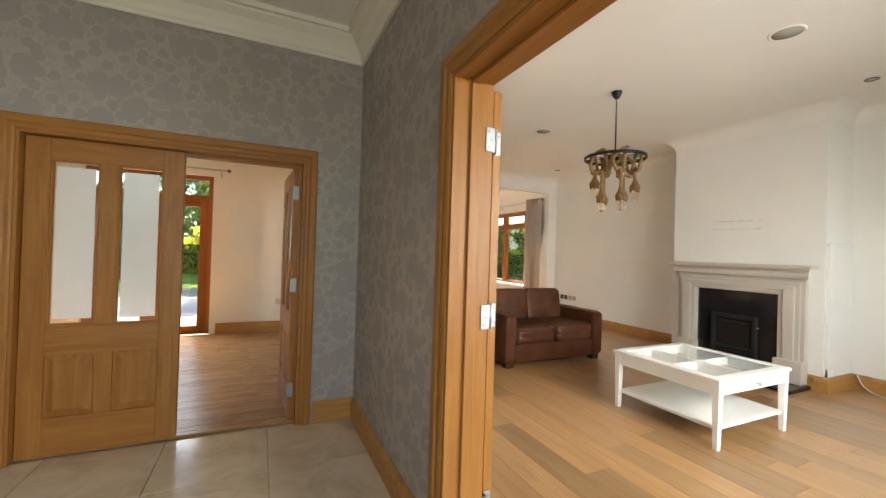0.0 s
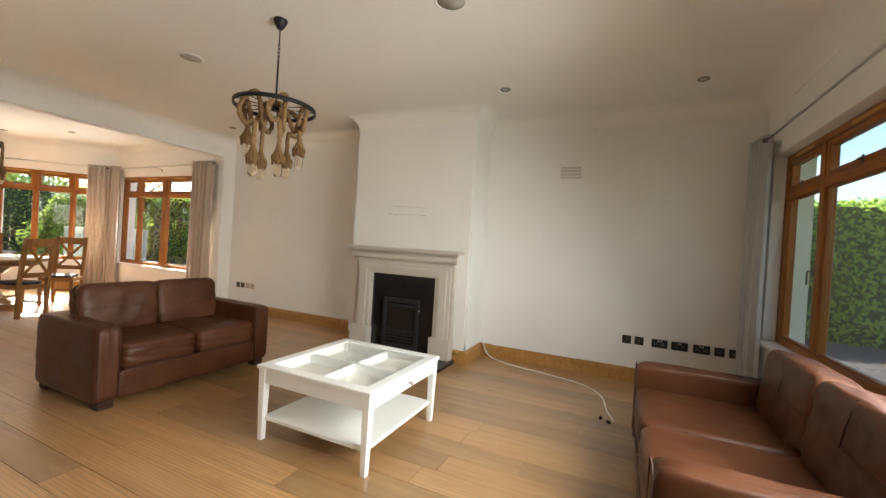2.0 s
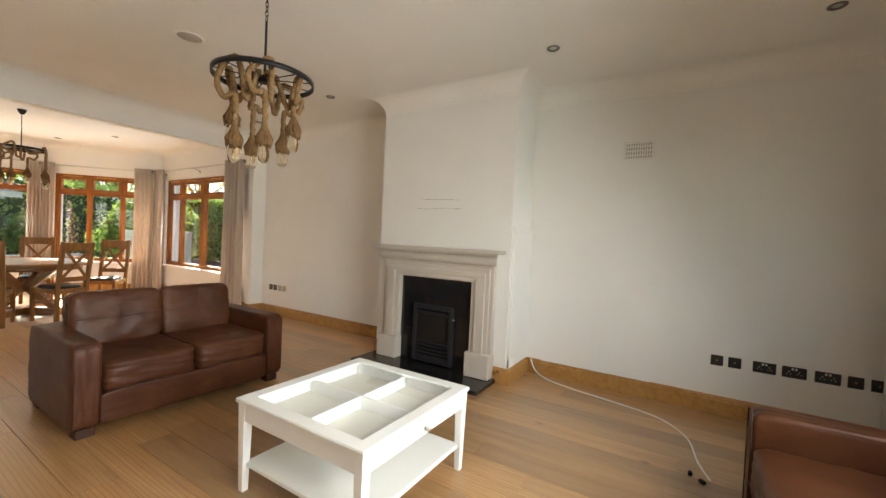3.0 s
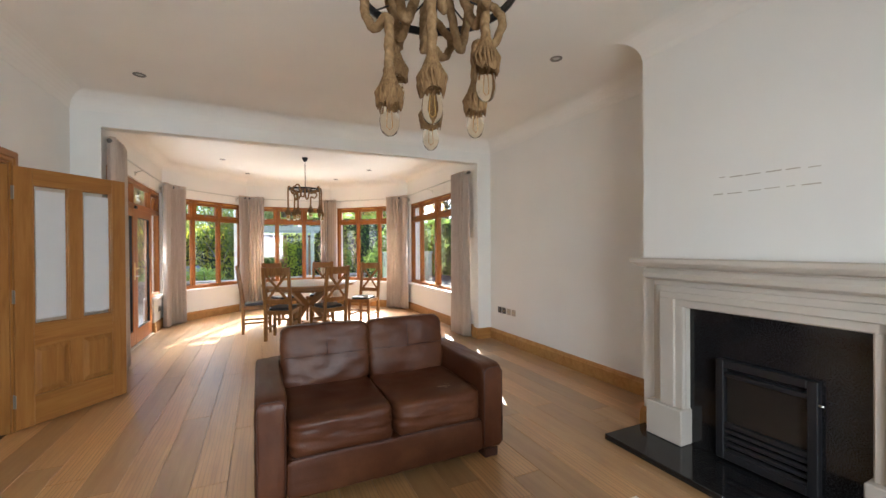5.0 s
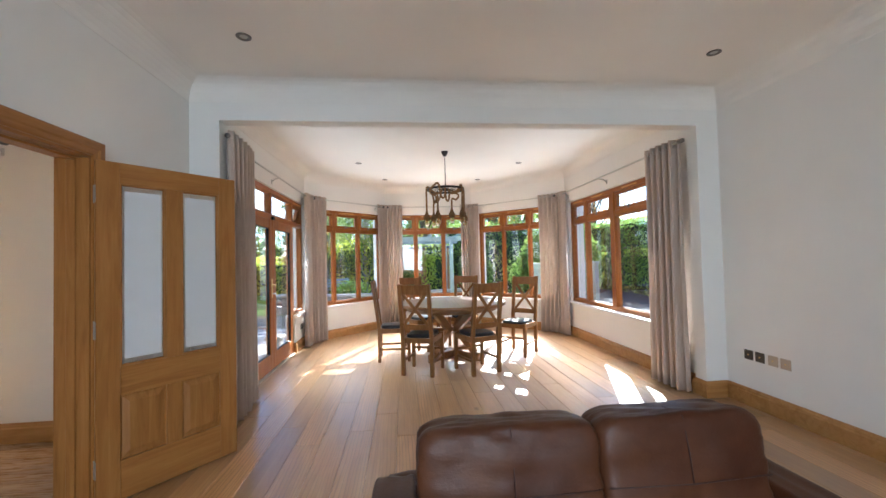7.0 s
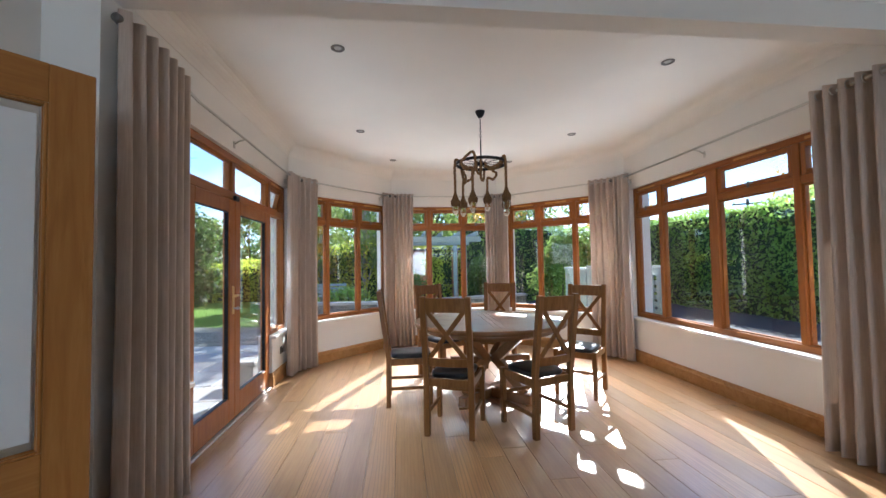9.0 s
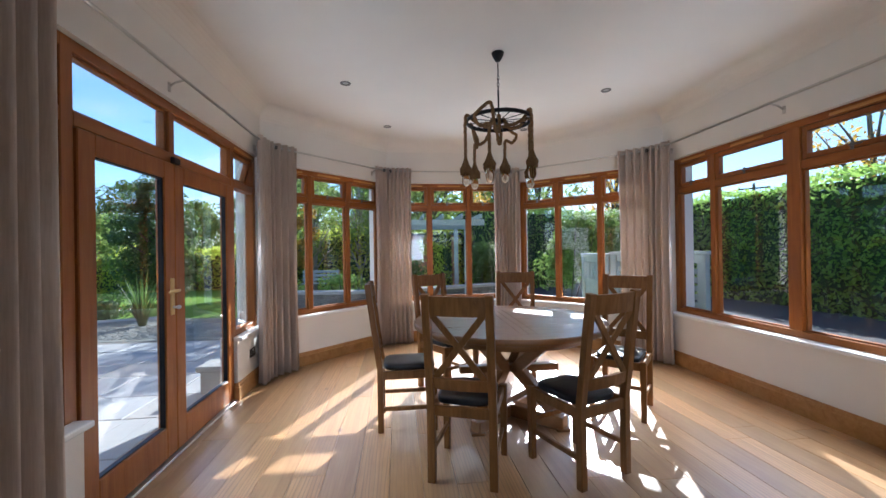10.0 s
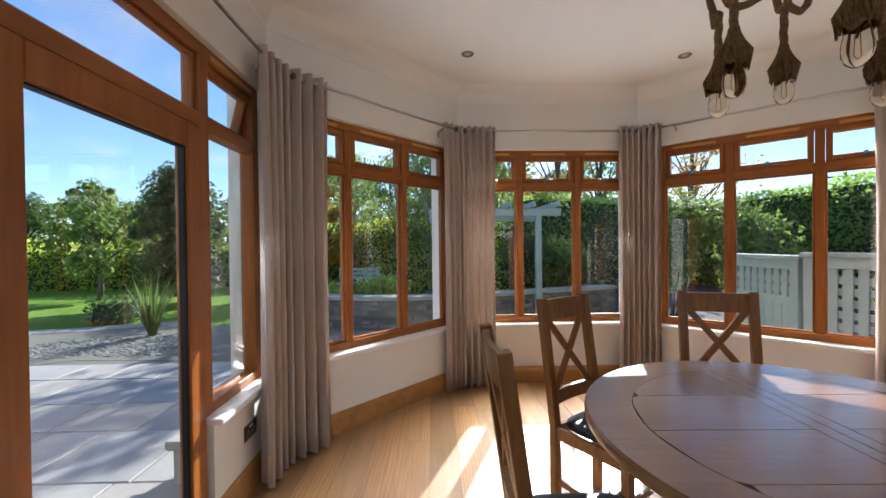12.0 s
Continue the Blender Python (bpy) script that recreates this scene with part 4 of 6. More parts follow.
def sofa(m, label, width=1.46, depth=0.90, top=0.83):
    """Two-seat sofa: x across, front at y = 0, back at y = depth."""
    root = thing("sofa", m, label, "sofa", "leather sofas")
    aw = 0.155
    part("base", pillow(aw - 0.01, 0.03, 0.055, width - aw + 0.01, depth - 0.03, 0.262, 22, 14, 0.002, 1), LEATHER, root)
    part("front_rail", pillow(aw - 0.004, 0.008, 0.058, width - aw + 0.004, 0.07, 0.262, 14, 14, 0.003, 2), LEATHER, root, "flat leather front panel")
    for i, x in enumerate((0.0, width - aw)):
        arm = part("arm", pillow(x, 0.0, 0.05, x + aw, depth - 0.01, 0.60, 14, 18, 0.004, 3 + i), LEATHER, root, "padded leather arm")
        part("piping", tube([(x + 0.012, -0.001, 0.10), (x + 0.012, -0.001, 0.555), (x + 0.035, -0.001, 0.586), (x + aw - 0.035, -0.001, 0.586), (x + aw - 0.012, -0.001, 0.555), (x + aw - 0.012, -0.001, 0.10)], 0.0035, 6), SEAM, arm)
    part("back_frame", pillow(0.02, depth - 0.17, 0.07, width - 0.02, depth, 0.595, 14, 14, 0.003, 6), LEATHER, root)
    half = (width - 2 * aw) / 2
    for i in range(2):
        x0 = aw + i * half + 0.001
        x1 = x0 + half - 0.002
        mid = (x0 + x1) / 2
        seat_c = part("seat_cushion", pillow(x0, -0.006, 0.255, x1, depth - 0.20, 0.462, 9, 22, 0.006, 11 + i, 0.010), LEATHER, root, "creased leather seat cushion")
        part("welt", tube([(x0 + 0.02, -0.003, 0.275), (mid, -0.006, 0.272), (x1 - 0.02, -0.003, 0.275)], 0.004, 6), SEAM, seat_c)
        bc = part("back_cushion", pillow(x0 - 0.004, -0.11, -0.23, x1 + 0.004, 0.10, top - 0.645, 8.0, 22, 0.008, 21 + i), LEATHER, root, "soft leather back cushion", pose(0, depth - 0.20, 0.645, -9, 0, 0))
        part("seam", tube([(x0 + 0.012, -0.107, -0.02), (mid, -0.1115, -0.026), (x1 - 0.012, -0.107, -0.02)], 0.0025, 6), SEAM, bc)
        part("seam", tube([(mid, -0.1115, -0.026), (mid, -0.1115, 0.06), (mid, -0.100, top - 0.655), (mid, 0.0, top - 0.6445)], 0.0025, 6), SEAM, bc)
    for x in (0.03, width - 0.13):
        for y in (0.02, depth - 0.13):
            part("foot", box(x, y, 0, x + 0.10, y + 0.10, 0.06, 0.006), FOOT, root, "dark block foot")
    return root


near_sofa = sofa(pose(2.455, 3.60, 0), "brown leather two-seat sofa with worn cushions facing the fireplace side")
sofa(pose(4.13, 0.18, 0, 0, 0, 180), "brown leather sofa standing under the wide window", 1.62, 0.98)


# pale scuff rubbed into one seat
SCUFF = paint("rubbed_leather", (0.33, 0.25, 0.20), 0.12, 0.8, 0.4)
seats = [o for o in near_sofa.children if o.name.startswith("seat_cushion")]
skin = bmesh.new()
skin.from_mesh(seats[-1].data)
tree_of = BVHTree.FromBMesh(skin)
rnd = random.Random(43)
bm = bmesh.new()
for k in range(34):
    a, r = rnd.uniform(0, 6.283), (rnd.uniform(0.020, 0.036) if k % 3 else rnd.uniform(0, 0.016))
    x, y, w = 1.115 + r * 1.25 * math.cos(a), 0.165 + r * math.sin(a), rnd.uniform(0.002, 0.006)
    ring = []
    for q in range(6):
        px, py = x + w * 1.6 * math.cos(q * 1.047 + a), y + w * math.sin(q * 1.047 + a)
        hit = tree_of.ray_cast(Vector((px, py, 1.0)), Vector((0, 0, -1)))[0]
        ring.append(bm.verts.new((px, py, hit.z + 0.0008)))
    bm.faces.new(ring)
part("scuff", bm, SCUFF, seats[-1], "pale rubbed scuff on the leather")
skin.free()


def bar(p0, p1, w, d, up=(0, 0, 1), bevel=0.003, taper=1.0):
    """A squared bar from p0 to p1, w wide and d deep, tapered towards its end."""
    p0, p1 = Vector(p0), Vector(p1)
    z = (p1 - p0).normalized()
    x = Vector(up).cross(z)
    x = x.normalized() if x.length > 1e-4 else Vector((0, 1, 0)).cross(z).normalized()
    y = z.cross(x)
    length = (p1 - p0).length
    bm = box(-w / 2, -d / 2, 0, w / 2, d / 2, length, bevel)
    for vert in bm.verts:
        k = 1 + (taper - 1) * vert.co.z / length
        vert.co.x *= k
        vert.co.y *= k
    m = Matrix((x, y, z)).transposed().to_4x4()
    return moved(bm, Matrix.Translation(p0) @ m)


PADBLACK = mat("black_seat_leather", (0.008, 0.009, 0.012), 0.34)
t, b = nodes(PADBLACK)
bump(t, b, noise_tex(t, coords(t), 90, 3), 0.15, 0.003)


def dining_chair():
    """Faces +x; the back posts stand at x = 0."""
    root = thing("dining_chair", Matrix.Identity(4), "dark oak dining chair with crossed back and black padded seat", "chair", "chairs round the dining table")
    hw = 0.178
    for s in (-1, 1):
        part("back_post", joined(bar((0, s * hw, 0), (0.0, s * hw, 0.46), 0.042, 0.045, (0, 1, 0)), bar((0.0, s * hw, 0.455), (-0.085, s * hw, 1.085), 0.042, 0.045, (0, 1, 0))), CHAIR_OAK, root)
        part("front_leg", bar((0.395, s * (hw + 0.012), 0.455), (0.395, s * (hw + 0.012), 0), 0.045, 0.045, (0, 1, 0), 0.003, 0.82), CHAIR_OAK, root)
        part("side_rail", box(0.02, s * (hw + 0.004) - 0.012, 0.385, 0.38, s * (hw + 0.004) + 0.012, 0.445, 0.003), CHAIR_OAK, root)
        part("side_stretcher", box(0.02, s * (hw + 0.004) - 0.010, 0.155, 0.38, s * (hw + 0.004) + 0.010, 0.185, 0.003), CHAIR_OAK, root)
    part("front_rail", box(0.383, -hw, 0.385, 0.407, hw, 0.445, 0.003), CHAIR_OAK, root)
    part("back_rail", box(-0.012, -hw + 0.02, 0.385, 0.012, hw - 0.02, 0.445, 0.003), CHAIR_OAK, root)
    part("front_stretcher", box(0.385, -hw, 0.235, 0.405, hw, 0.265, 0.003), CHAIR_OAK, root)

    def curved(z0, z1, x, thick=0.024):
        n, pieces = 8, bmesh.new()
        rows = []
        for k in range(n + 1):
            y = -hw + 0.018 + (2 * hw - 0.036) * k / n
            bow = -0.018 * (1 - (2 * k / n - 1) ** 2)
            rows.append([pieces.verts.new((x(z) + bow + dx, y, z)) for z, dx in ((z0, 0), (z0, thick), (z1, thick), (z1, 0))])
        for a, c in zip(rows, rows[1:]):
            for j in range(4):
                pieces.faces.new((a[j], c[j], c[(j + 1) % 4], a[(j + 1) % 4]))
        pieces.faces.new(rows[0])
        pieces.faces.new(rows[-1])
        bmesh.ops.recalc_face_normals(pieces, faces=pieces.faces[:])
        return pieces

    def lean(z):
        return -0.085 * (z - 0.46) / 0.625 - 0.012

    part("top_rail", curved(0.965, 1.075, lean), CHAIR_OAK, root)
    part("lower_rail", curved(0.545, 0.61, lean), CHAIR_OAK, root)
    for s in (-1, 1):
        a, c = (lean(0.60) - 0.006 + 0.012, -s * (hw - 0.035), 0.605), (lean(0.97) + 0.004, s * (hw - 0.035), 0.972)
        part("cross_bar", bar(a, c, 0.036, 0.016 + 0.002 * s, (1, 0, 0), 0.002), CHAIR_OAK, root)
    part("seat_pad", pillow(0.022, -hw + 0.012, 0.432, 0.41, hw - 0.012, 0.487, 5, 8, 0.002, 5), PADBLACK, root, "black padded leather seat")
    return root


CHAIRS = [(2.235, 8.57, 0), (2.72, 7.665, 68.5), (3.527, 7.60, 111), (4.33, 8.68, 228), (3.60, 9.52, 250), (2.73, 9.42, 303)]
first = dining_chair()
first.matrix_basis = pose(CHAIRS[0][0], CHAIRS[0][1], 0, 0, 0, CHAIRS[0][2])
for x, y, a in CHAIRS[1:]:
    copy_thing(first, pose(x, y, 0, 0, 0, a))


def dining_table(m):
    root = thing("dining_table", m, "round dark oak dining table on crossed pedestal legs", "table")
    R = 0.755
    rim = part("table_rim", joined(lathe([(R - 0.17, 0.722), (R - 0.006, 0.722), (R, 0.728), (R, 0.758), (R - 0.006, 0.765), (R - 0.17, 0.765)], 72, ring=True)), TABLE_OAK, root)
    for f in rim.data.polygons:
        f.use_smooth = abs(f.normal.z) < 0.3
    part("apron", lathe([(R - 0.14, 0.655), (R - 0.12, 0.66), (R - 0.12, 0.722), (R - 0.14, 0.722)], 48, ring=True), TABLE_OAK, root)
    inner = R - 0.172

    def board(x0, x1, y0, y1):
        """A piece of the round top between four lines, cut off by the ring."""
        g = 0.0013
        x0, x1, y0, y1 = x0 + g, x1 - g, y0 + g, y1 - g
        lo, hi = [], []
        for k in range(17):
            x = x0 + (x1 - x0) * k / 16
            lim = math.sqrt(max(0.0, inner * inner - x * x))
            a, c = max(y0, -lim), min(y1, lim)
            if c - a > 0.004:
                lo.append((x, a))
                hi.append((x, c))
        if len(lo) > 1:
            part("top_board", prism(lo + hi[::-1], 0.728, 0.7648), TABLE_OAK, root)

    for x0, x1 in ((-0.055, 0.0), (0.0, 0.055)):
        board(x0, x1, -inner, inner)
    for x0, x1 in ((-inner, -0.055), (0.055, inner)):
        for y0, y1 in ((-inner, -0.29), (-0.29, 0.0), (0.0, 0.29), (0.29, inner)):
            board(x0, x1, y0, y1)
    part("joint_bed", lathe([(0.0, 0.724), (inner + 0.02, 0.724), (inner + 0.02, 0.7615), (0.0, 0.7615)], 48), SEAM, root, "dark seams between the boards")
    for a in (45, 135):
        c, s = math.cos(radians(a)), math.sin(radians(a))
        part("foot_beam", bar((-0.47 * c, -0.47 * s, 0.05), (0.47 * c, 0.47 * s, 0.05), 0.09, 0.10 - 0.002 * (a > 90), (0, 0, 1), 0.008), TABLE_OAK, root)
    for a in (45, 135, 225, 315):
        c, s = math.cos(radians(a)), math.sin(radians(a))
        part("crossed_leg", bar((0.40 * c, 0.40 * s, 0.10), (0.06 * c, 0.06 * s, 0.40), 0.075, 0.09, (0, 0, 1), 0.005), TABLE_OAK, root)
        part("brace", bar((0.07 * c, 0.07 * s, 0.38), (0.42 * c, 0.42 * s, 0.70), 0.075, 0.09, (0, 0, 1), 0.005), TABLE_OAK, root)
        part("pad_foot", box(0.44 * c - 0.05, 0.44 * s - 0.05, 0, 0.44 * c + 0.05, 0.44 * s + 0.05, 0.02, 0.004), TABLE_OAK, root)
    part("stretcher", box(-0.40, -0.035, 0.345, 0.40, 0.035, 0.40, 0.004), TABLE_OAK, root)
    return root


dining_table(pose(3.25, 8.57, 0, 0, 0, -182.1))


def coffee_table(m, w=0.90, d=0.88, h=0.487):
    root = thing("coffee_table", m, "white square coffee table with glass top and low shelf", "table")
    part("top_frame", joined(frame_mitre(-w / 2, w / 2, -d / 2, d / 2, 0.075, h - 0.022, h)), WHITE, root)
    pane = part("glass_top", box(-w / 2 + 0.07, -d / 2 + 0.07, h - 0.010, w / 2 - 0.07, d / 2 - 0.07, h - 0.004), WINDOW_GLASS, root, "clear glass table top")
    pane.visible_shadow = False
    for s in (-1, 1):
        part("apron", box(-w / 2 + 0.04, s * (d / 2 - 0.025) - 0.010, h - 0.115, w / 2 - 0.04, s * (d / 2 - 0.025) + 0.010, h - 0.022, 0.002), WHITE, root)
        part("apron", box(s * (w / 2 - 0.025) - 0.010, -d / 2 + 0.04, h - 0.115, s * (w / 2 - 0.025) + 0.010, d / 2 - 0.04, h - 0.022, 0.002), WHITE, root)
    part("display_tray", box(-w / 2 + 0.03, -d / 2 + 0.03, h - 0.105, w / 2 - 0.03, d / 2 - 0.03, h - 0.093), LINER, root, "pale lined display tray")
    part("divider", box(-0.008, -d / 2 + 0.03, h - 0.093, 0.008, d / 2 - 0.03, h - 0.024, 0.002), WHITE, root)
    part("divider", box(-w / 2 + 0.03, -0.008, h - 0.093, w / 2 - 0.03, 0.008, h - 0.026, 0.002), WHITE, root)
    for sx in (-1, 1):
        for sy in (-1, 1):
            x, y = sx * (w / 2 - 0.035), sy * (d / 2 - 0.035)
            leg = bar((x, y, h - 0.022), (x, y, 0), 0.052, 0.052, (0, 1, 0), 0.002, 0.66)
            part("leg", leg, WHITE, root)
    part("shelf", box(-w / 2 + 0.035, -d / 2 + 0.035, 0.128, w / 2 - 0.035, d / 2 - 0.035, 0.152, 0.004), WHITE, root)
    drawer = part("drawer_front", box(-w / 2 + 0.07, -d / 2 + 0.008, h - 0.108, w / 2 - 0.07, -d / 2 + 0.020, h - 0.03, 0.002), WHITE, root)
    part("knob", moved(lathe([(0.006, 0), (0.006, 0.014), (0.014, 0.02), (0.015, 0.028), (0.008, 0.034)], 14), pose(0, -d / 2 + 0.008, h - 0.07, 90, 0, 0)), STEEL, drawer, "small metal knob")
    return root


def frame_mitre(x0, x1, y0, y1, w, z0, z1):
    bm = bmesh.new()
    rows = []
    for ins, z in ((0, z0), (0, z1 - 0.006), (0.005, z1), (w - 0.003, z1), (w, z1 - 0.003), (w, z0)):
        rows.append([bm.verts.new(p) for p in ((x0 + ins, y0 + ins, z), (x1 - ins, y0 + ins, z), (x1 - ins, y1 - ins, z), (x0 + ins, y1 - ins, z))])
    for i in range(len(rows)):
        a, c = rows[i], rows[(i + 1) % len(rows)]
        for k in range(4):
            bm.faces.new((a[k], a[(k + 1) % 4], c[(k + 1) % 4], c[k]))
    bmesh.ops.recalc_face_normals(bm, faces=bm.faces[:])
    return bm


LINER = paint("tray_liner", (0.74, 0.73, 0.66), 0.02, 0.7)
coffee_table(pose(3.225, 1.975, 0))

# ---- fireplace ----
STONE = paint("limestone", (0.56, 0.50, 0.43), 0.05, 0.6, 0.12)
GRANITE = mat("black_granite", (0.012, 0.012, 0.013), 0.10)
t, b = nodes(GRANITE)
t.links.new(ramp(t, noise_tex(t, coords(t), 160, 3), [(0.5, (0.008, 0.008, 0.009)), (0.75, (0.05, 0.05, 0.052))]), b.inputs["Base Color"])
IRON = mat("stove_iron", (0.018, 0.018, 0.02), 0.5, 0.3)


def fireplace():
    root = thing("fireplace", Matrix.Identity(4), "pale limestone fireplace with black granite panels and gas stove", "fireplace")
    fx = 5.10
    y0, y1 = 2.02, 3.36
    mid = (y0 + y1) / 2
    # layered frame, each step a little prouder
    def layer(inset, x_front, oy, oz, name):
        a, c = y0 + inset, y1 - inset
        part(name, joined(box(x_front, a, 0.27, fx - 0.002, y0 + oy, oz, 0.004), box(x_front, y1 - oy, 0.27, fx - 0.002, c, oz, 0.004), box(x_front, a, oz - 0.001, fx - 0.002, c, 1.12 - inset, 0.004)), STONE, root)
    layer(0.0, 5.035, 0.235, 0.945, "outer_frame")
    layer(0.035, 5.012, 0.225, 0.952, "frame_step")
    layer(0.075, 4.992, 0.175, 1.0, "frame_moulding")
    for s0, s1 in ((y0 - 0.012, y0 + 0.245), (y1 - 0.245, y1 + 0.012)):
        part("plinth", box(4.965, s0, 0.041, fx - 0.002, s1, 0.275, 0.006), STONE, root)
    prof = [(0.0, 1.118), (0.09, 1.118), (0.115, 1.135), (0.122, 1.165), (0.11, 1.19), (0.10, 1.198), (0.10, 1.206), (0.15, 1.214), (0.162, 1.228), (0.168, 1.232), (0.168, 1.262), (0.0, 1.262)]
    bm = bmesh.new()
    rows = []
    for yy, s in ((y0, -1), (y1, 1)):
        rows.append([bm.verts.new((fx - d, yy + s * (d * 0.62 - 0.03 if d > 0 else 0), z)) for d, z in prof])
    n = len(prof)
    for j in range(n):
        bm.faces.new((rows[0][j], rows[1][j], rows[1][(j + 1) % n], rows[0][(j + 1) % n]))
    bm.faces.new(rows[0])
    bm.faces.new(rows[1])
    bmesh.ops.recalc_face_normals(bm, faces=bm.faces[:])
    part("mantel", bm, STONE, root, "moulded limestone mantel shelf")
    part("mantel_shelf", box(4.925, 1.935, 1.235, fx - 0.001, 3.475, 1.268, 0.008, 2), STONE, root)
    part("back_panel", box(5.075, y0 + 0.235, 0.041, fx - 0.003, y1 - 0.235, 0.946), GRANITE, root, "polished black granite panel")
    part("hearth", box(4.675, 1.975, 0.0, 5.098, 3.475, 0.04, 0.004), GRANITE, root, "polished black granite hearth")
    s = part("stove_frame", joined(frame_rect_x(5.03, 5.078, 2.45, 2.94, 0.06, 0.66, 0.045), box(5.035, 2.49, 0.255, 5.078, 2.90, 0.285, 0.003), box(5.035, 2.49, 0.56, 5.078, 2.90, 0.585, 0.003)), IRON, root, "dark iron stove frame")
    part("stove_glass", box(5.06, 2.50, 0.285, 5.066, 2.89, 0.56), mat("stove_glass", (0.02, 0.018, 0.016), 0.08), s)
    part("ember_bed", pillow(5.067, 2.56, 0.285, 5.076, 2.83, 0.37, 4, 6, 0.004, 4), mat("embers", (0.12, 0.08, 0.06), 0.9), s)
    for z in (0.10, 0.14, 0.18, 0.22):
        part("grille_bar", box(5.04, 2.495, z, 5.07, 2.895, z + 0.022, 0.004), IRON, s)
    part("latch", tube([(5.03, 2.447, 0.545), (5.03, 2.425, 0.545)], 0.006, 8), STEEL, s, "small steel latch")
    return root


def frame_rect_x(x0, x1, y0, y1, z0, z1, w):
    return joined(box(x0, y0, z0, x1, y0 + w, z1, 0.004), box(x0, y1 - w, z0, x1, y1, z1, 0.004), box(x0, y0 + w, z0, x1, y1 - w, z0 + w, 0.004), box(x0, y0 + w, z1 - w, x1, y1 - w, z1, 0.004))


fireplace()

junction = thing("junction_box", pose(5.185, 1.889, 0.15), "small white plastic junction box above the skirting", "junction box")
part("box_body", box(-0.055, -0.024, 0, 0.055, 0, 0.085, 0.004), WHITE, junction)
part("box_lid", box(-0.05, -0.028, 0.005, 0.05, -0.0235, 0.08, 0.002), WHITE, junction)

# ---- rope wheel chandeliers ----
ROPE = mat("jute_rope", (0.24, 0.155, 0.085), 0.9, 0, 0.2)
t, b = nodes(ROPE)
v = coords(t)
wave = t.nodes.new("ShaderNodeTexWave")
wave.inputs["Scale"].default_value, wave.inputs["Distortion"].default_value = 28, 1.0
wave.bands_direction = "DIAGONAL"
t.links.new(v, wave.inputs["Vector"])
t.links.new(mix(t, ramp(t, noise_tex(t, v, 60, 3), [(0.3, (0.18, 0.105, 0.047)), (0.7, (0.30, 0.185, 0.09))]), (0.13, 0.07, 0.03), scaled(t, wave.outputs["Fac"], 0.3)), b.inputs["Base Color"])
bump(t, b, wave.outputs["Fac"], 0.5, 0.004)
BULB = glass("amber_bulb_glass", (1.0, 0.965, 0.87))
BULB.node_tree.nodes["Principled BSDF"].inputs["IOR"].default_value = 1.14
FRAYED = mat("frayed_jute", (0.15, 0.09, 0.045), 0.95, 0, 0.1)
t, b = nodes(FRAYED)
t.links.new(ramp(t, noise_tex(t, coords(t, (1, 1, 0.15)), 220, 3), [(0.3, (0.11, 0.060, 0.026)), (0.7, (0.24, 0.14, 0.065))]), b.inputs["Base Color"])
FILAMENT = mat("filament", (0.55, 0.32, 0.10), 0.4, 0.6)


def rope(points, r=0.0155):
    """A laid rope through smooth points."""
    pts = [Vector(p) for p in points]
    out = []
    for i in range(len(pts) - 1):
        p0, p1, p2, p3 = pts[max(i - 1, 0)], pts[i], pts[i + 1], pts[min(i + 2, len(pts) - 1)]
        for k in range(12):
            u = k / 12
            out.append(0.5 * ((2 * p1) + (p2 - p0) * u + (2 * p0 - 5 * p1 + 4 * p2 - p3) * u * u + (3 * p1 - p0 - 3 * p2 + p3) * u ** 3))
    out.append(pts[-1])
    return tube(out, r, 12, lay=110.0)


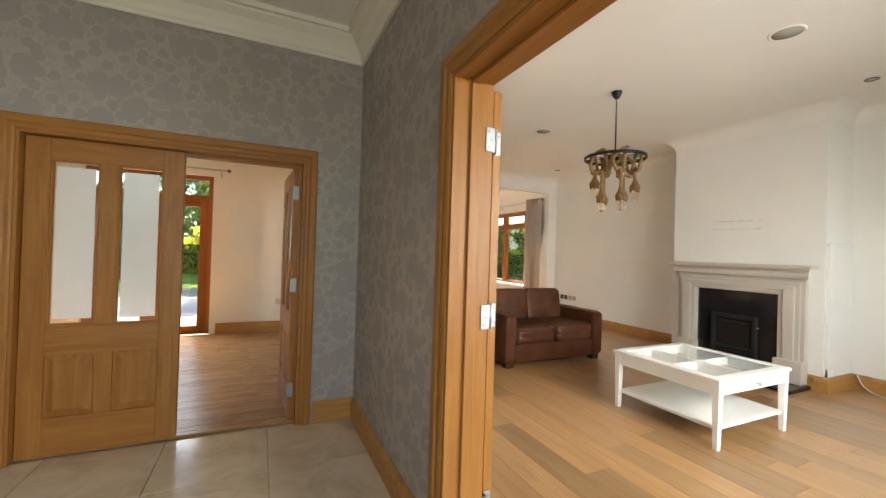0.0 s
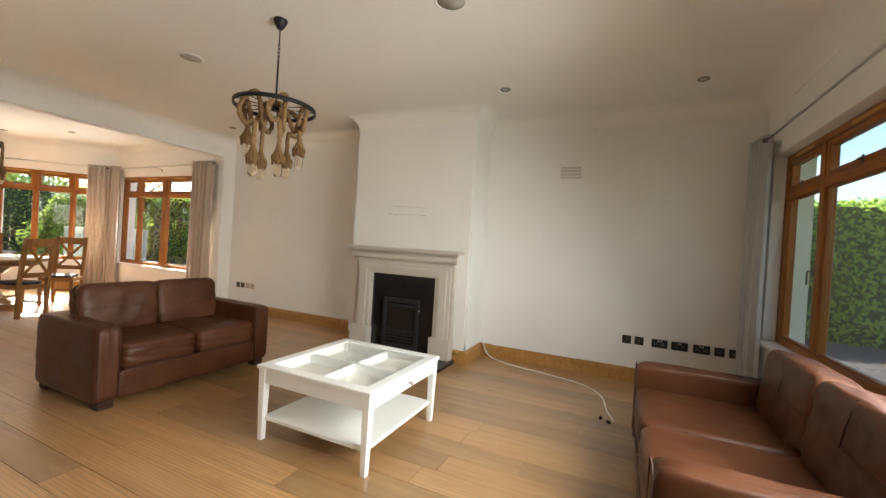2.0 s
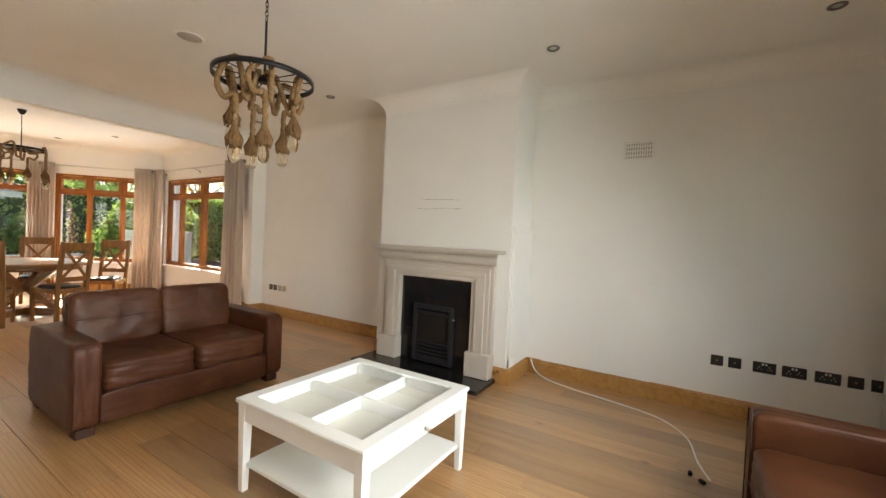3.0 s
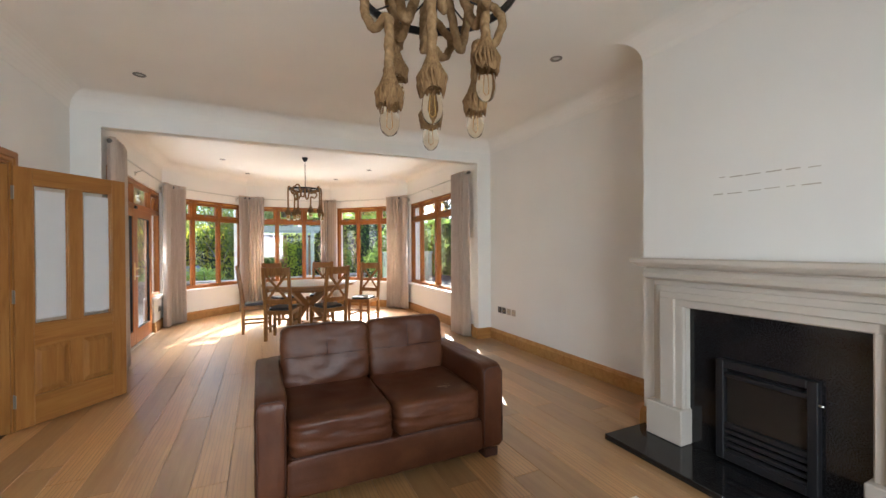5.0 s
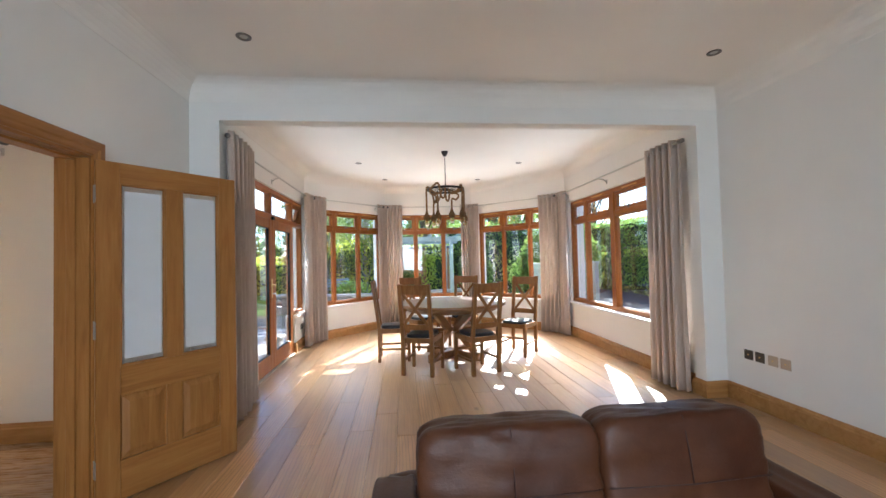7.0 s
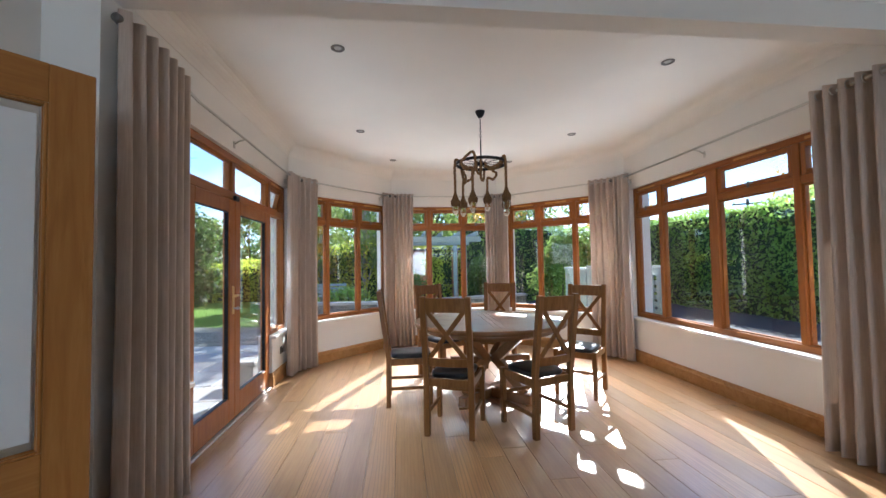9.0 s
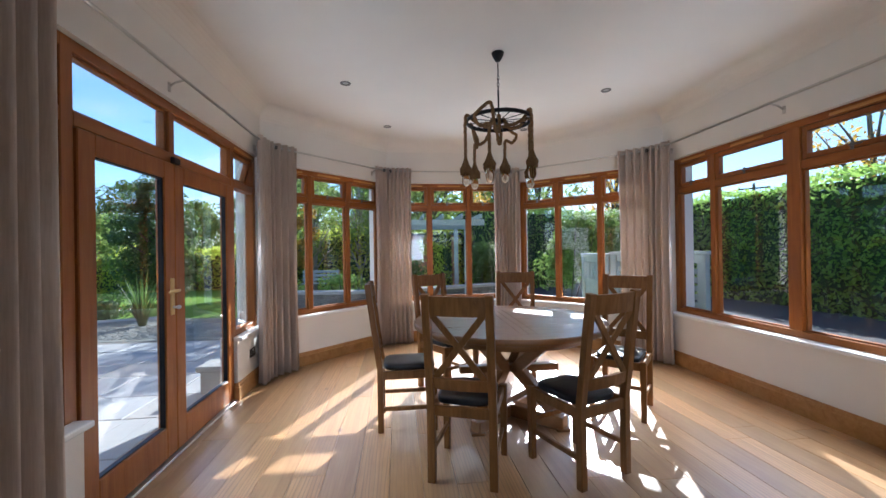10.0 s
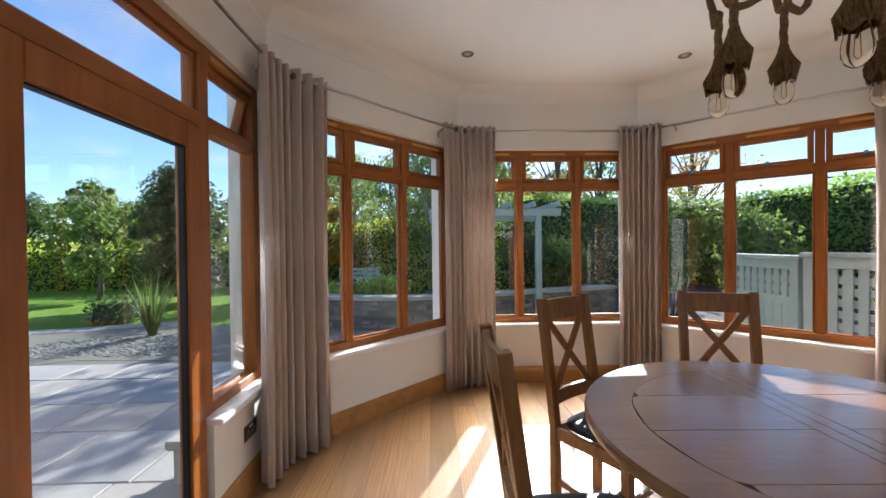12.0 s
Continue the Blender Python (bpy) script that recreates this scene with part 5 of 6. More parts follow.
def chandelier(m, R, zr, drops, label, inner=0.93):
    """Hangs from z = H; zr is the wheel's height. drops: angle, bulb height, loop size."""
    root = thing("chandelier", m, label, "chandelier", "rope chandeliers")
    part("ceiling_rose", lathe([(0.012, H - 0.07), (0.02, H - 0.068), (0.034, H - 0.045), (0.046, H - 0.02), (0.05, H - 0.004), (0.05, H)], 24), BLACK, root)
    part("rod", joined(tube([(0, 0, H - 0.08), (0, 0, H - 0.19)], 0.005, 8), tube([(0, 0, zr), (0, 0, H - 0.30)], 0.007, 8)), BLACK, root)
    for k in range(4):
        z = H - 0.20 - 0.028 * k
        ring = [(0.009 * math.cos(q), 0, z + 0.019 * math.sin(q)) for q in [2 * math.pi * h / 10 for h in range(10)]]
        if k % 2:
            ring = [(0, x, z_) for x, _, z_ in ring]
        part("chain_link", tube(ring, 0.0025, 6, True), BLACK, root)
    wheel = part("wheel", moved(lathe([(R - 0.012, -0.014), (R, -0.014), (R, 0.014), (R - 0.012, 0.014)], 56, ring=True), pose(0, 0, zr)), BLACK, root, "black metal wheel rim")
    part("hub", lathe([(0.03, zr - 0.02), (0.042, zr - 0.014), (0.042, zr + 0.012), (0.02, zr + 0.022)], 20), BLACK, wheel)
    for k in range(12):
        a = 2 * math.pi * k / 12 + 0.13
        part("spoke", tube([(0.035 * math.cos(a), 0.035 * math.sin(a), zr), ((R - 0.006) * math.cos(a), (R - 0.006) * math.sin(a), zr)], 0.0035, 6), BLACK, wheel)
    for i, (a, zb, loop) in enumerate(drops):
        a = radians(a)
        c, s = math.cos(a), math.sin(a)
        tx, ty = -s, c
        k = inner * R
        x, y = k * c, k * s
        if loop > 0:
            pts = [(0.04 * c, 0.04 * s, zr + 0.01), (0.22 * R * c + 0.02 * tx, 0.22 * R * s + 0.02 * ty, zr + 0.02), (0.42 * R * c + 0.03 * tx, 0.42 * R * s + 0.03 * ty, zr - 0.09 - loop * 0.4), (0.8 * k * c + 0.03 * tx, 0.8 * k * s + 0.03 * ty, zr - 0.10 - loop * 0.4),
                   (k * c + 0.025 * tx, k * s + 0.025 * ty, zr + 0.02), ((k + 0.03) * c + 0.01 * tx, (k + 0.03) * s + 0.01 * ty, zr + 0.045), ((k + 0.05) * c - 0.05 * tx, (k + 0.05) * s - 0.05 * ty, zr + 0.0), ((k + 0.05) * c - 0.095 * tx, (k + 0.05) * s - 0.095 * ty, zr - loop * 0.7), ((k + 0.03) * c - 0.06 * tx, (k + 0.03) * s - 0.06 * ty, zr - loop - 0.045), (x - 0.008 * tx, y - 0.008 * ty, zr - loop - 0.03)]
        else:
            pts = [(0.04 * c, 0.04 * s, zr + 0.01), (0.35 * R * c, 0.35 * R * s, zr - 0.05), (0.7 * k * c + 0.02 * tx, 0.7 * k * s + 0.02 * ty, zr - 0.02), (0.94 * k * c, 0.94 * k * s, zr + 0.042), (x, y, zr - 0.03)]
        pts += [(x, y, zr - loop - 0.13), (x, y, zb + 0.19)]
        r = part("rope", rope(pts, 0.0155 if inner < 1 else 0.0125), ROPE, root, "looped jute rope")
        rnd = random.Random(i * 11 + 3)
        tassel = bmesh.new()
        rings = []
        seg = 18
        for f, rad in ((0.222, 0.0155), (0.206, 0.018), (0.188, 0.025), (0.165, 0.034), (0.14, 0.040), (0.117, 0.0435), (0.098, 0.042)):
            rings.append([tassel.verts.new((x + rad * (1 + rnd.uniform(-0.16, 0.16) * (f < 0.15)) * math.cos(2 * math.pi * q / seg), y + rad * (1 + rnd.uniform(-0.16, 0.16) * (f < 0.15)) * math.sin(2 * math.pi * q / seg), zb + f + rnd.uniform(-0.016, 0.014) * (f < 0.11))) for q in range(seg)])
        for p_, q_ in zip(rings, rings[1:]):
            for j in range(seg):
                tassel.faces.new((p_[j], p_[(j + 1) % seg], q_[(j + 1) % seg], q_[j])).smooth = True
        strands = [tassel]
        for q in range(46):
            an = rnd.uniform(0, 6.283)
            l = rnd.uniform(0.03, 0.055)
            strands.append(tube([(x + 0.02 * math.cos(an), y + 0.02 * math.sin(an), zb + 0.18), (x + 0.045 * math.cos(an), y + 0.045 * math.sin(an), zb + 0.14), (x + 0.038 * math.cos(an + 0.2), y + 0.038 * math.sin(an + 0.2), zb + 0.135 - l)], [0.006, 0.005, 0.0015], 4))
        part("tassel", joined(*strands), FRAYED, r, "frayed rope end")
        part("socket", lathe([(0.018, zb + 0.115), (0.02, zb + 0.12), (0.02, zb + 0.16)], 14, x, y), BRASS, r)
        bulb = part("bulb", lathe([(0.002, zb), (0.012, zb + 0.002), (0.024, zb + 0.012), (0.032, zb + 0.034), (0.033, zb + 0.055), (0.027, zb + 0.09), (0.018, zb + 0.117)], 20, x, y), BULB, r, "clear amber filament bulb")
        bulb.visible_shadow = False
        part("filament", tube([(x - 0.006, y, zb + 0.085), (x - 0.009, y, zb + 0.03), (x, y, zb + 0.022), (x + 0.009, y, zb + 0.03), (x + 0.006, y, zb + 0.085)], 0.0012, 5), FILAMENT, bulb)
    return root


chandelier(pose(3.06, 2.71, 0), 0.285, 2.26, [(15, 1.77, 0.11), (75, 1.74, 0.09), (125, 1.88, 0.08), (185, 1.72, 0.12), (240, 1.73, 0.10), (305, 1.83, 0.10)], "black wheel chandelier with jute ropes and filament bulbs", 0.64)
chandelier(pose(3.20, 8.567, 0), 0.262, 2.36, [(10, 1.82, 0.0), (65, 1.90, 0.06), (125, 1.84, 0.10), (180, 1.83, 0.0), (240, 1.82, 0.07), (320, 1.86, 0.0)], "black wheel chandelier with jute ropes over the table", 1.05)

# ---- ceiling fittings ----
LENS = mat("lamp_lens", (0.55, 0.55, 0.52), 0.25)


def downlight(x, y):
    root = thing("downlight", pose(x, y, H), "small brushed metal ceiling downlight, switched off", "downlight", "ceiling downlights")
    part("trim_ring", lathe([(0.026, -0.003), (0.046, -0.007), (0.050, -0.003), (0.050, 0.0), (0.026, 0.0)], 28, ring=True), DARK_STEEL, root)
    part("lens", lathe([(0.026, -0.0015), (0.026, 0.0)], 20), LENS, root)


for x, y in ((1.53, 5.763), (5.0, 5.774), (4.72, 1.468), (4.955, -0.23), (4.723, 4.004), (1.911, 9.242), (4.48, 9.209), (4.498, 7.474), (2.264, 10.511), (4.054, 10.524), (1.93, 7.47)):
    downlight(x, y)

GRILLE = paint("speaker_grille", (0.42, 0.39, 0.34), 0.04, 0.7, 0.3)


def ceiling_speaker(x, y):
    root = thing("ceiling_speaker", pose(x, y, H), "round flush ceiling loudspeaker with pale grille", "loudspeaker", "ceiling loudspeakers")
    part("rim", lathe([(0.088, -0.006), (0.100, -0.008), (0.108, -0.003), (0.108, 0), (0.088, 0)], 40, ring=True), CEIL, root)
    part("grille", lathe([(0.001, -0.006), (0.088, -0.004), (0.088, 0)], 40), GRILLE, root)


ceiling_speaker(3.26, 1.43)
ceiling_speaker(3.25, 4.04)

# ---- sockets, vent, cable ----
PLATE = mat("black_nickel_plate", (0.09, 0.085, 0.08), 0.3, 0.8)
PLATEW = mat("pale_nickel_plate", (0.48, 0.43, 0.36), 0.32, 0.8)
INSERT = mat("socket_insert", (0.75, 0.75, 0.73), 0.4)


def plate(m, w, gangs, label, material=PLATE, insert=True):
    """A wall plate: x across, y out of the wall."""
    root = thing("socket", m, label, "wall socket", "wall sockets")
    part("plate", box(-w / 2, 0, -0.043, w / 2, 0.006, 0.043, 0.003), material, root)
    for g in range(gangs):
        x = (g - (gangs - 1) / 2) * 0.062
        if insert:
            for dx, dz, sx, sz in ((0, 0.006, 0.003, 0.005), (-0.011, -0.012, 0.005, 0.002), (0.011, -0.012, 0.005, 0.002)):
                part("pin_hole", box(x + dx - sx, 0.0055, dz - sz, x + dx + sx, 0.0068, dz + sz), INSERT, root)
            part("switch", box(x * 0.35 - 0.007, 0.0055, 0.018, x * 0.35 + 0.007, 0.010, 0.034, 0.002), INSERT, root)
        else:
            part("outlet", lathe([(0.006, 0), (0.006, 0.004)], 10), BRASS, root, at=pose(x, 0.006, 0, 90, 0, 180))


def east(y, z=0.45):
    return pose(XR, y, z, 0, 0, 90)


plate(east(0.22), 0.086, 1, "dark metal aerial outlet plate", insert=False)
plate(east(0.10), 0.086, 1, "dark metal blank wall plate", insert=False)
for y in (-0.09, -0.27, -0.46):
    plate(east(y), 0.146, 2, "dark metal double socket with white inserts")
plate(east(-0.61), 0.086, 1, "dark metal data outlet plate", insert=False)
plate(east(-0.73), 0.086, 1, "dark metal blank wall plate", insert=False)
for i, y in enumerate((6.24, 6.13, 6.01, 5.90)):
    plate(east(y), 0.09, 1, "dark metal outlet plate" if i < 2 else "pale metal switch plate", PLATE if i < 2 else PLATEW, False)
plate(pose(0.92, 9.58, 0.34, 0, 0, -90), 0.146, 2, "dark metal double socket below the side window")
plate(pose(0.25, YO, 0.45, 0, 0, 180), 0.146, 2, "pale metal double socket on white wall", PLATEW)
plate(pose(0.42, YO, 0.40, 0, 0, 180), 0.086, 1, "pale metal outlet plate on white wall", PLATEW, False)

vent = thing("wall_vent", pose(XR, 0.90, 2.25, 0, 0, 90), "white slotted wall ventilation grille", "vent")
part("vent_frame", frame_rect(-0.13, 0.13, -0.085, 0.085, 0.018, 0, 0.010), WALL, vent)
part("vent_back", box(-0.115, 0, -0.07, 0.115, 0.003, 0.07), GRILLE, vent)
for r in range(3):
    part("vent_bar", box(-0.115, 0, -0.03 + 0.04 * r - 0.016, 0.115, 0.008, -0.03 + 0.04 * r - 0.006, 0.001), WALL, vent)
for k in range(12):
    x = -0.11 + 0.02 * k
    part("slat", box(x - 0.005, 0, -0.07, x + 0.005, 0.008, 0.07, 0.001), WALL, vent)

CABLE = mat("white_cable", (0.82, 0.82, 0.80), 0.45)
cable = thing("cable", Matrix.Identity(4), "white cable lying on the floor along the skirting", "cable")
part("cord", rope([(5.57, 1.80, 0.16), (5.56, 1.74, 0.05), (5.50, 1.60, 0.008), (5.40, 1.35, 0.007), (5.32, 1.0, 0.007), (5.20, 0.62, 0.007), (4.95, 0.42, 0.007), (4.62, 0.36, 0.007), (4.40, 0.30, 0.007)], 0.006), CABLE, cable)
part("cord", rope([(5.595, 1.70, 0.162), (5.59, 1.2, 0.163), (5.594, 0.7, 0.162)], 0.005), CABLE, cable)
plug = thing("plug", pose(4.42, 0.40, 0), "small black cable plug lying on the floor", "plug", "plugs")
part("plug_body", pillow(-0.02, -0.012, 0, 0.02, 0.012, 0.02, 5, 4, 0), BLACK, plug)
copy_thing(plug, pose(4.36, 0.34, 0, 0, 0, 40))
outlet = thing("gas_tap", pose(5.10, 1.95, 0.12), "small brass gas tap on the skirting beside the hearth", "tap")
part("tap_body", moved(lathe([(0.012, 0), (0.012, 0.03), (0.02, 0.032), (0.02, 0.045)], 12), pose(-0.02, 0, 0, 0, -90, 0)), BRASS, outlet)
MARK = paint("rubbed_filler", (0.50, 0.45, 0.38), 0.08, 0.85, 0.2)
marks = thing("wall_fixing", pose(5.10, 2.72, 1.72), "two broken lines of rubbed filler on the chimney wall", "wall mark")
rnd = random.Random(41)
for row, slope in ((0.052, 0.03), (-0.045, 0.0)):
    y = -0.26
    while y < 0.24:
        l = rnd.uniform(0.03, 0.09)
        z = row + slope * y + rnd.uniform(-0.003, 0.003)
        part("filler_patch", box(-0.0012, y, z - 0.0035, 0.0005, y + l, z + rnd.uniform(0.001, 0.004)), MARK, marks)
        y += l + rnd.uniform(0.008, 0.035)

# ---- outside ----
GZ = -0.17
LAWN = mat("lawn_grass", (0.12, 0.24, 0.03), 0.9, 0, 0.2)
t, b = nodes(LAWN)
v = coords(t)
t.links.new(mix(t, ramp(t, noise_tex(t, v, 0.35, 3), [(0.35, (0.13, 0.25, 0.02)), (0.65, (0.19, 0.32, 0.035))]), (0.09, 0.17, 0.015), scaled(t, noise_tex(t, v, 40, 3), 0.7, -0.15)), b.inputs["Base Color"])
bump(t, b, noise_tex(t, v, 60, 3), 0.6, 0.03)
solid("ground", box(-400, -400, -0.8, 400, 400, GZ - 0.03), LAWN, "mown green lawn around the house", "ground", "structure")

SLATE = mat("patio_stone", (0.42, 0.41, 0.38), 0.6)
t, b = nodes(SLATE)
v = coords(t)
o = t.nodes.new("ShaderNodeObjectInfo")
tone = ramp(t, o.outputs["Random"], [(0.0, (0.31, 0.31, 0.31)), (0.4, (0.39, 0.385, 0.365)), (0.75, (0.43, 0.42, 0.39)), (1.0, (0.44, 0.40, 0.34))])
t.links.new(mix(t, tone, (0.26, 0.255, 0.245), scaled(t, noise_tex(t, v, 2.2, 5, 0.65), 0.9, -0.25)), b.inputs["Base Color"])
bump(t, b, noise_tex(t, v, 14, 5), 0.25, 0.012)
PATIO_BED = mat("patio_joint", (0.17, 0.16, 0.14), 0.9)
PATIO = solid("patio", prism([(0.765, 6.7), (0.765, 9.9), (1.9, 11.4), (1.9, 12.6), (-3.0, 12.9), (-8.0, 10.5), (-8.0, 6.78)], GZ - 0.10, GZ - 0.012), PATIO_BED, "pale stone slab patio outside the garden doors", "patio", "structure")
ASPHALT = mat("asphalt", (0.045, 0.046, 0.05), 0.85)
t, b = nodes(ASPHALT)
t.links.new(ramp(t, noise_tex(t, coords(t), 30, 4), [(0.35, (0.032, 0.033, 0.037)), (0.7, (0.075, 0.075, 0.08))]), b.inputs["Base Color"])
bump(t, b, noise_tex(t, coords(t), 90, 2), 0.5, 0.01)
solid("road", box(6.1, -30, GZ - 0.2, 12.6, 24, GZ - 0.004), ASPHALT, "dark asphalt driveway beside the house", "driveway", "structure")
COPE = paint("coping_stone", (0.40, 0.39, 0.36), 0.06, 0.8, 0.3)
COBBLE = mat("cobble", (0.12, 0.125, 0.11), 0.8)
t, b = nodes(COBBLE)
t.links.new(ramp(t, noise_tex(t, coords(t), 9, 4), [(0.35, (0.15, 0.155, 0.13)), (0.7, (0.30, 0.30, 0.26))]), b.inputs["Base Color"])
COBBLE_BED = mat("cobble_joint", (0.17, 0.17, 0.14), 0.9)
solid("garden_path", prism([(-12, 12.21), (-6.5, 14.21), (-3.2, 15.41), (-3.35, 15.78), (-6.62, 14.60), (-12, 12.62)], GZ - 0.10, GZ - 0.004), COPE, "pale paved edging between cobbles and lawn", "path", "structure")
bed = prism([(1.9, 12.61), (-3.0, 12.91), (-8.0, 10.51), (-12, 9.5), (-12, 12.2), (-6.5, 14.2), (-3.2, 15.4), (1.5, 14.6)], GZ - 0.10, GZ - 0.008)
COBBLES = solid("cobble_strip", bed, COBBLE_BED, "strip of rough grey cobbles between patio and lawn", "cobbles", "structure")


# leaves: many small folded quads, as one mesh
def leaf_mat(name, dark, mid, lite, through_=0.45):
    m = mat(name, mid, 0.5, 0, 0.35)
    t, b = nodes(m)
    g = t.nodes.new("ShaderNodeNewGeometry")
    t.links.new(ramp(t, g.outputs["Random Per Island"], [(0.0, dark), (0.55, mid), (1.0, lite)]), b.inputs["Base Color"])
    tr = t.nodes.new("ShaderNodeBsdfTranslucent")
    tr.inputs[0].default_value = (*[min(1, c * 1.9) for c in lite], 1)
    mx = t.nodes.new("ShaderNodeMixShader")
    mx.inputs[0].default_value = through_
    t.links.new(b.outputs[0], mx.inputs[1])
    t.links.new(tr.outputs[0], mx.inputs[2])
    t.links.new(mx.outputs[0], t.nodes["Material Output"].inputs[0])
    return m


LEAF_HEDGE = leaf_mat("hedge_leaf", (0.05, 0.11, 0.022), (0.135, 0.24, 0.046), (0.26, 0.38, 0.085), 0.6)
# sunlight is put into this leaf colour, paler and yellower than hedge_leaf
LEAF_SUN = leaf_mat("sunlit_beech_leaf", (0.16, 0.20, 0.022), (0.29, 0.34, 0.04), (0.42, 0.46, 0.075), 0.66)
LEAF_TREE = leaf_mat("tree_leaf", (0.045, 0.09, 0.018), (0.10, 0.175, 0.034), (0.19, 0.25, 0.062), 0.4)
LEAF_DARK = leaf_mat("yew_leaf", (0.012, 0.031, 0.009), (0.031, 0.070, 0.019), (0.078, 0.124, 0.031))
LEAF_AUTUMN = leaf_mat("autumn_leaf", (0.14, 0.07, 0.012), (0.26, 0.14, 0.02), (0.38, 0.24, 0.04))
LEAF_LAUREL = leaf_mat("laurel_leaf", (0.03, 0.065, 0.014), (0.075, 0.14, 0.026), (0.15, 0.22, 0.05), 0.42)
# near-black green that paints the shade between a hedge's leaves
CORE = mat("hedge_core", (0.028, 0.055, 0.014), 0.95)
BARK = wood("bark", (0.05, 0.04, 0.03), (0.10, 0.085, 0.07), (0.17, 0.15, 0.13), 0.9, "Z", 0.6, 0, 0.6)
BIRCH = wood("birch_bark", (0.16, 0.15, 0.14), (0.36, 0.35, 0.33), (0.5, 0.49, 0.47), 0.8, "X", 0.6, 0, 0.4)


def leaves(points, outward, size, seed, aspect=0.55):
    """Leaf quads at points (n, 3), turned about the given outward ways."""
    rng = np.random.default_rng(seed)
    n = len(points)
    nrm = outward + rng.normal(0, 0.6, (n, 3))
    nrm /= np.linalg.norm(nrm, axis=1)[:, None] + 1e-9
    ref = rng.normal(0, 1, (n, 3))
    a = np.cross(nrm, ref)
    a /= np.linalg.norm(a, axis=1)[:, None] + 1e-9
    c = np.cross(nrm, a)
    s = (size * rng.uniform(0.6, 1.35, n))[:, None]
    quads = np.stack([points - a * s, points - c * s * aspect + nrm * s * 0.15, points + a * s, points + c * s * aspect + nrm * s * 0.15], 1)
    verts = quads.reshape(-1, 3)
    faces = np.arange(n * 4).reshape(-1, 4)
    me = bpy.data.meshes.new("leaves")
    me.from_pydata(verts.tolist(), [], faces.tolist())
    return me


def leaf_part(name, me, material, parent, label=""):
    me.materials.append(material)
    ob = new(name, me)
    ob.parent = parent
    ob["kind"] = "stuff"
    if label:
        ob["label"] = label
    return ob


def hedge(p0, p1, thick, height, density, size, material, seed, label, core=0.12):
    """A clipped hedge: a box coloured dark as its inner shade, under a skin of leaves with an uneven face."""
    rng = np.random.default_rng(seed)
    root = thing("hedge", along(p0, p1) @ pose(0, 0, GZ - 0.03), label, "hedge", "garden hedges")
    L = span(p0, p1)
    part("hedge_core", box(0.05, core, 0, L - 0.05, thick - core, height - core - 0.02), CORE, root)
    pts, out = [], []
    for (area, fn, nv) in ((L * height, lambda u, w: np.stack([u * L, np.zeros_like(u), w * height], 1), (0, -1, 0.1)), (L * height, lambda u, w: np.stack([u * L, np.full_like(u, thick), w * height], 1), (0, 1, 0.1)), (L * thick, lambda u, w: np.stack([u * L, w * thick, np.full_like(u, height)], 1), (0, 0, 1)), (thick * height, lambda u, w: np.stack([np.zeros_like(u), u * thick, w * height], 1), (-1, 0, 0)), (thick * height, lambda u, w: np.stack([np.full_like(u, L), u * thick, w * height], 1), (1, 0, 0))):
        n = int(area * density)
        u, w = rng.random(n), rng.random(n)
        p = fn(u, w)
        lump = 0.07 * np.sin(p[:, 0] * 2.1 + seed) + 0.06 * np.sin(p[:, 2] * 3.7 + p[:, 0] * 1.3) + rng.normal(0, 0.05, n)
        p += np.array(nv) * lump[:, None]
        pts.append(p)
        out.append(np.tile(np.array(nv, float), (n, 1)))
    leaf_part("foliage", leaves(np.concatenate(pts), np.concatenate(out), size, seed), material, root)
    return root


def tree(x, y, height, crown_r, seed, material, label, bark=BARK, clumps=26, per=170, size=0.10, base=0.35, cone=False, trunk_r=None, crown_h=None):
    """A tapered trunk with limbs that carry uneven clumps of leaves."""
    rnd = random.Random(seed)
    rng = np.random.default_rng(seed)
    root = thing("tree", pose(x, y, GZ - 0.05), label, "tree", "garden trees")
    tr = trunk_r or height * 0.018 + 0.03
    lean = rnd.uniform(-0.3, 0.3)
    top = height * 0.86
    trunk = [(lean * (k / 6) ** 2 + rnd.uniform(-0.05, 0.05) * (k > 0), rnd.uniform(-0.06, 0.06) * (k > 0), top * k / 6) for k in range(7)]
    part("trunk", tube(trunk, [tr * (1 - 0.13 * k) for k in range(7)], 9), bark, root)
    limbs, pts, out = [], [], []
    for i in range(clumps):
        f = base + (1 - base) * (i + 0.5) / clumps
        z = height * f
        if cone:
            r = crown_r * (1.02 - (f - base) / (1 - base)) * rnd.uniform(0.5, 1.0)
        else:
            g = (f - base) / (1 - base)
            r = crown_r * math.sqrt(max(0.05, 1 - (2 * g - 0.9) ** 2)) * rnd.uniform(0.35, 1.0)
        a = i * 2.4 + rnd.uniform(-0.5, 0.5)
        cx, cy = lean * f + r * math.cos(a), r * math.sin(a)
        j = min(int(f * 6 * 0.8), 5)
        bx_, by_, bz_ = trunk[j]
        limbs.append(tube([(bx_, by_, bz_), ((bx_ + cx) / 2, (by_ + cy) / 2, (bz_ + z) / 2 + 0.1), (cx, cy, z)], [tr * 0.4, tr * 0.22, 0.01], 5))
        cr = crown_r * rnd.uniform(0.26, 0.46)
        d = rng.normal(0, 1, (per, 3))
        d /= np.linalg.norm(d, axis=1)[:, None]
        rad = cr * rng.random(per)[:, None] ** 0.4
        p = d * rad * np.array([1, 1, 0.72]) + np.array([cx, cy, z])
        pts.append(p)
        out.append(d + np.array([0, 0, 0.5]))
    part("limbs", joined(*limbs), bark, root)
    leaf_part("crown", leaves(np.concatenate(pts), np.concatenate(out), size, seed), material, root)
    return root


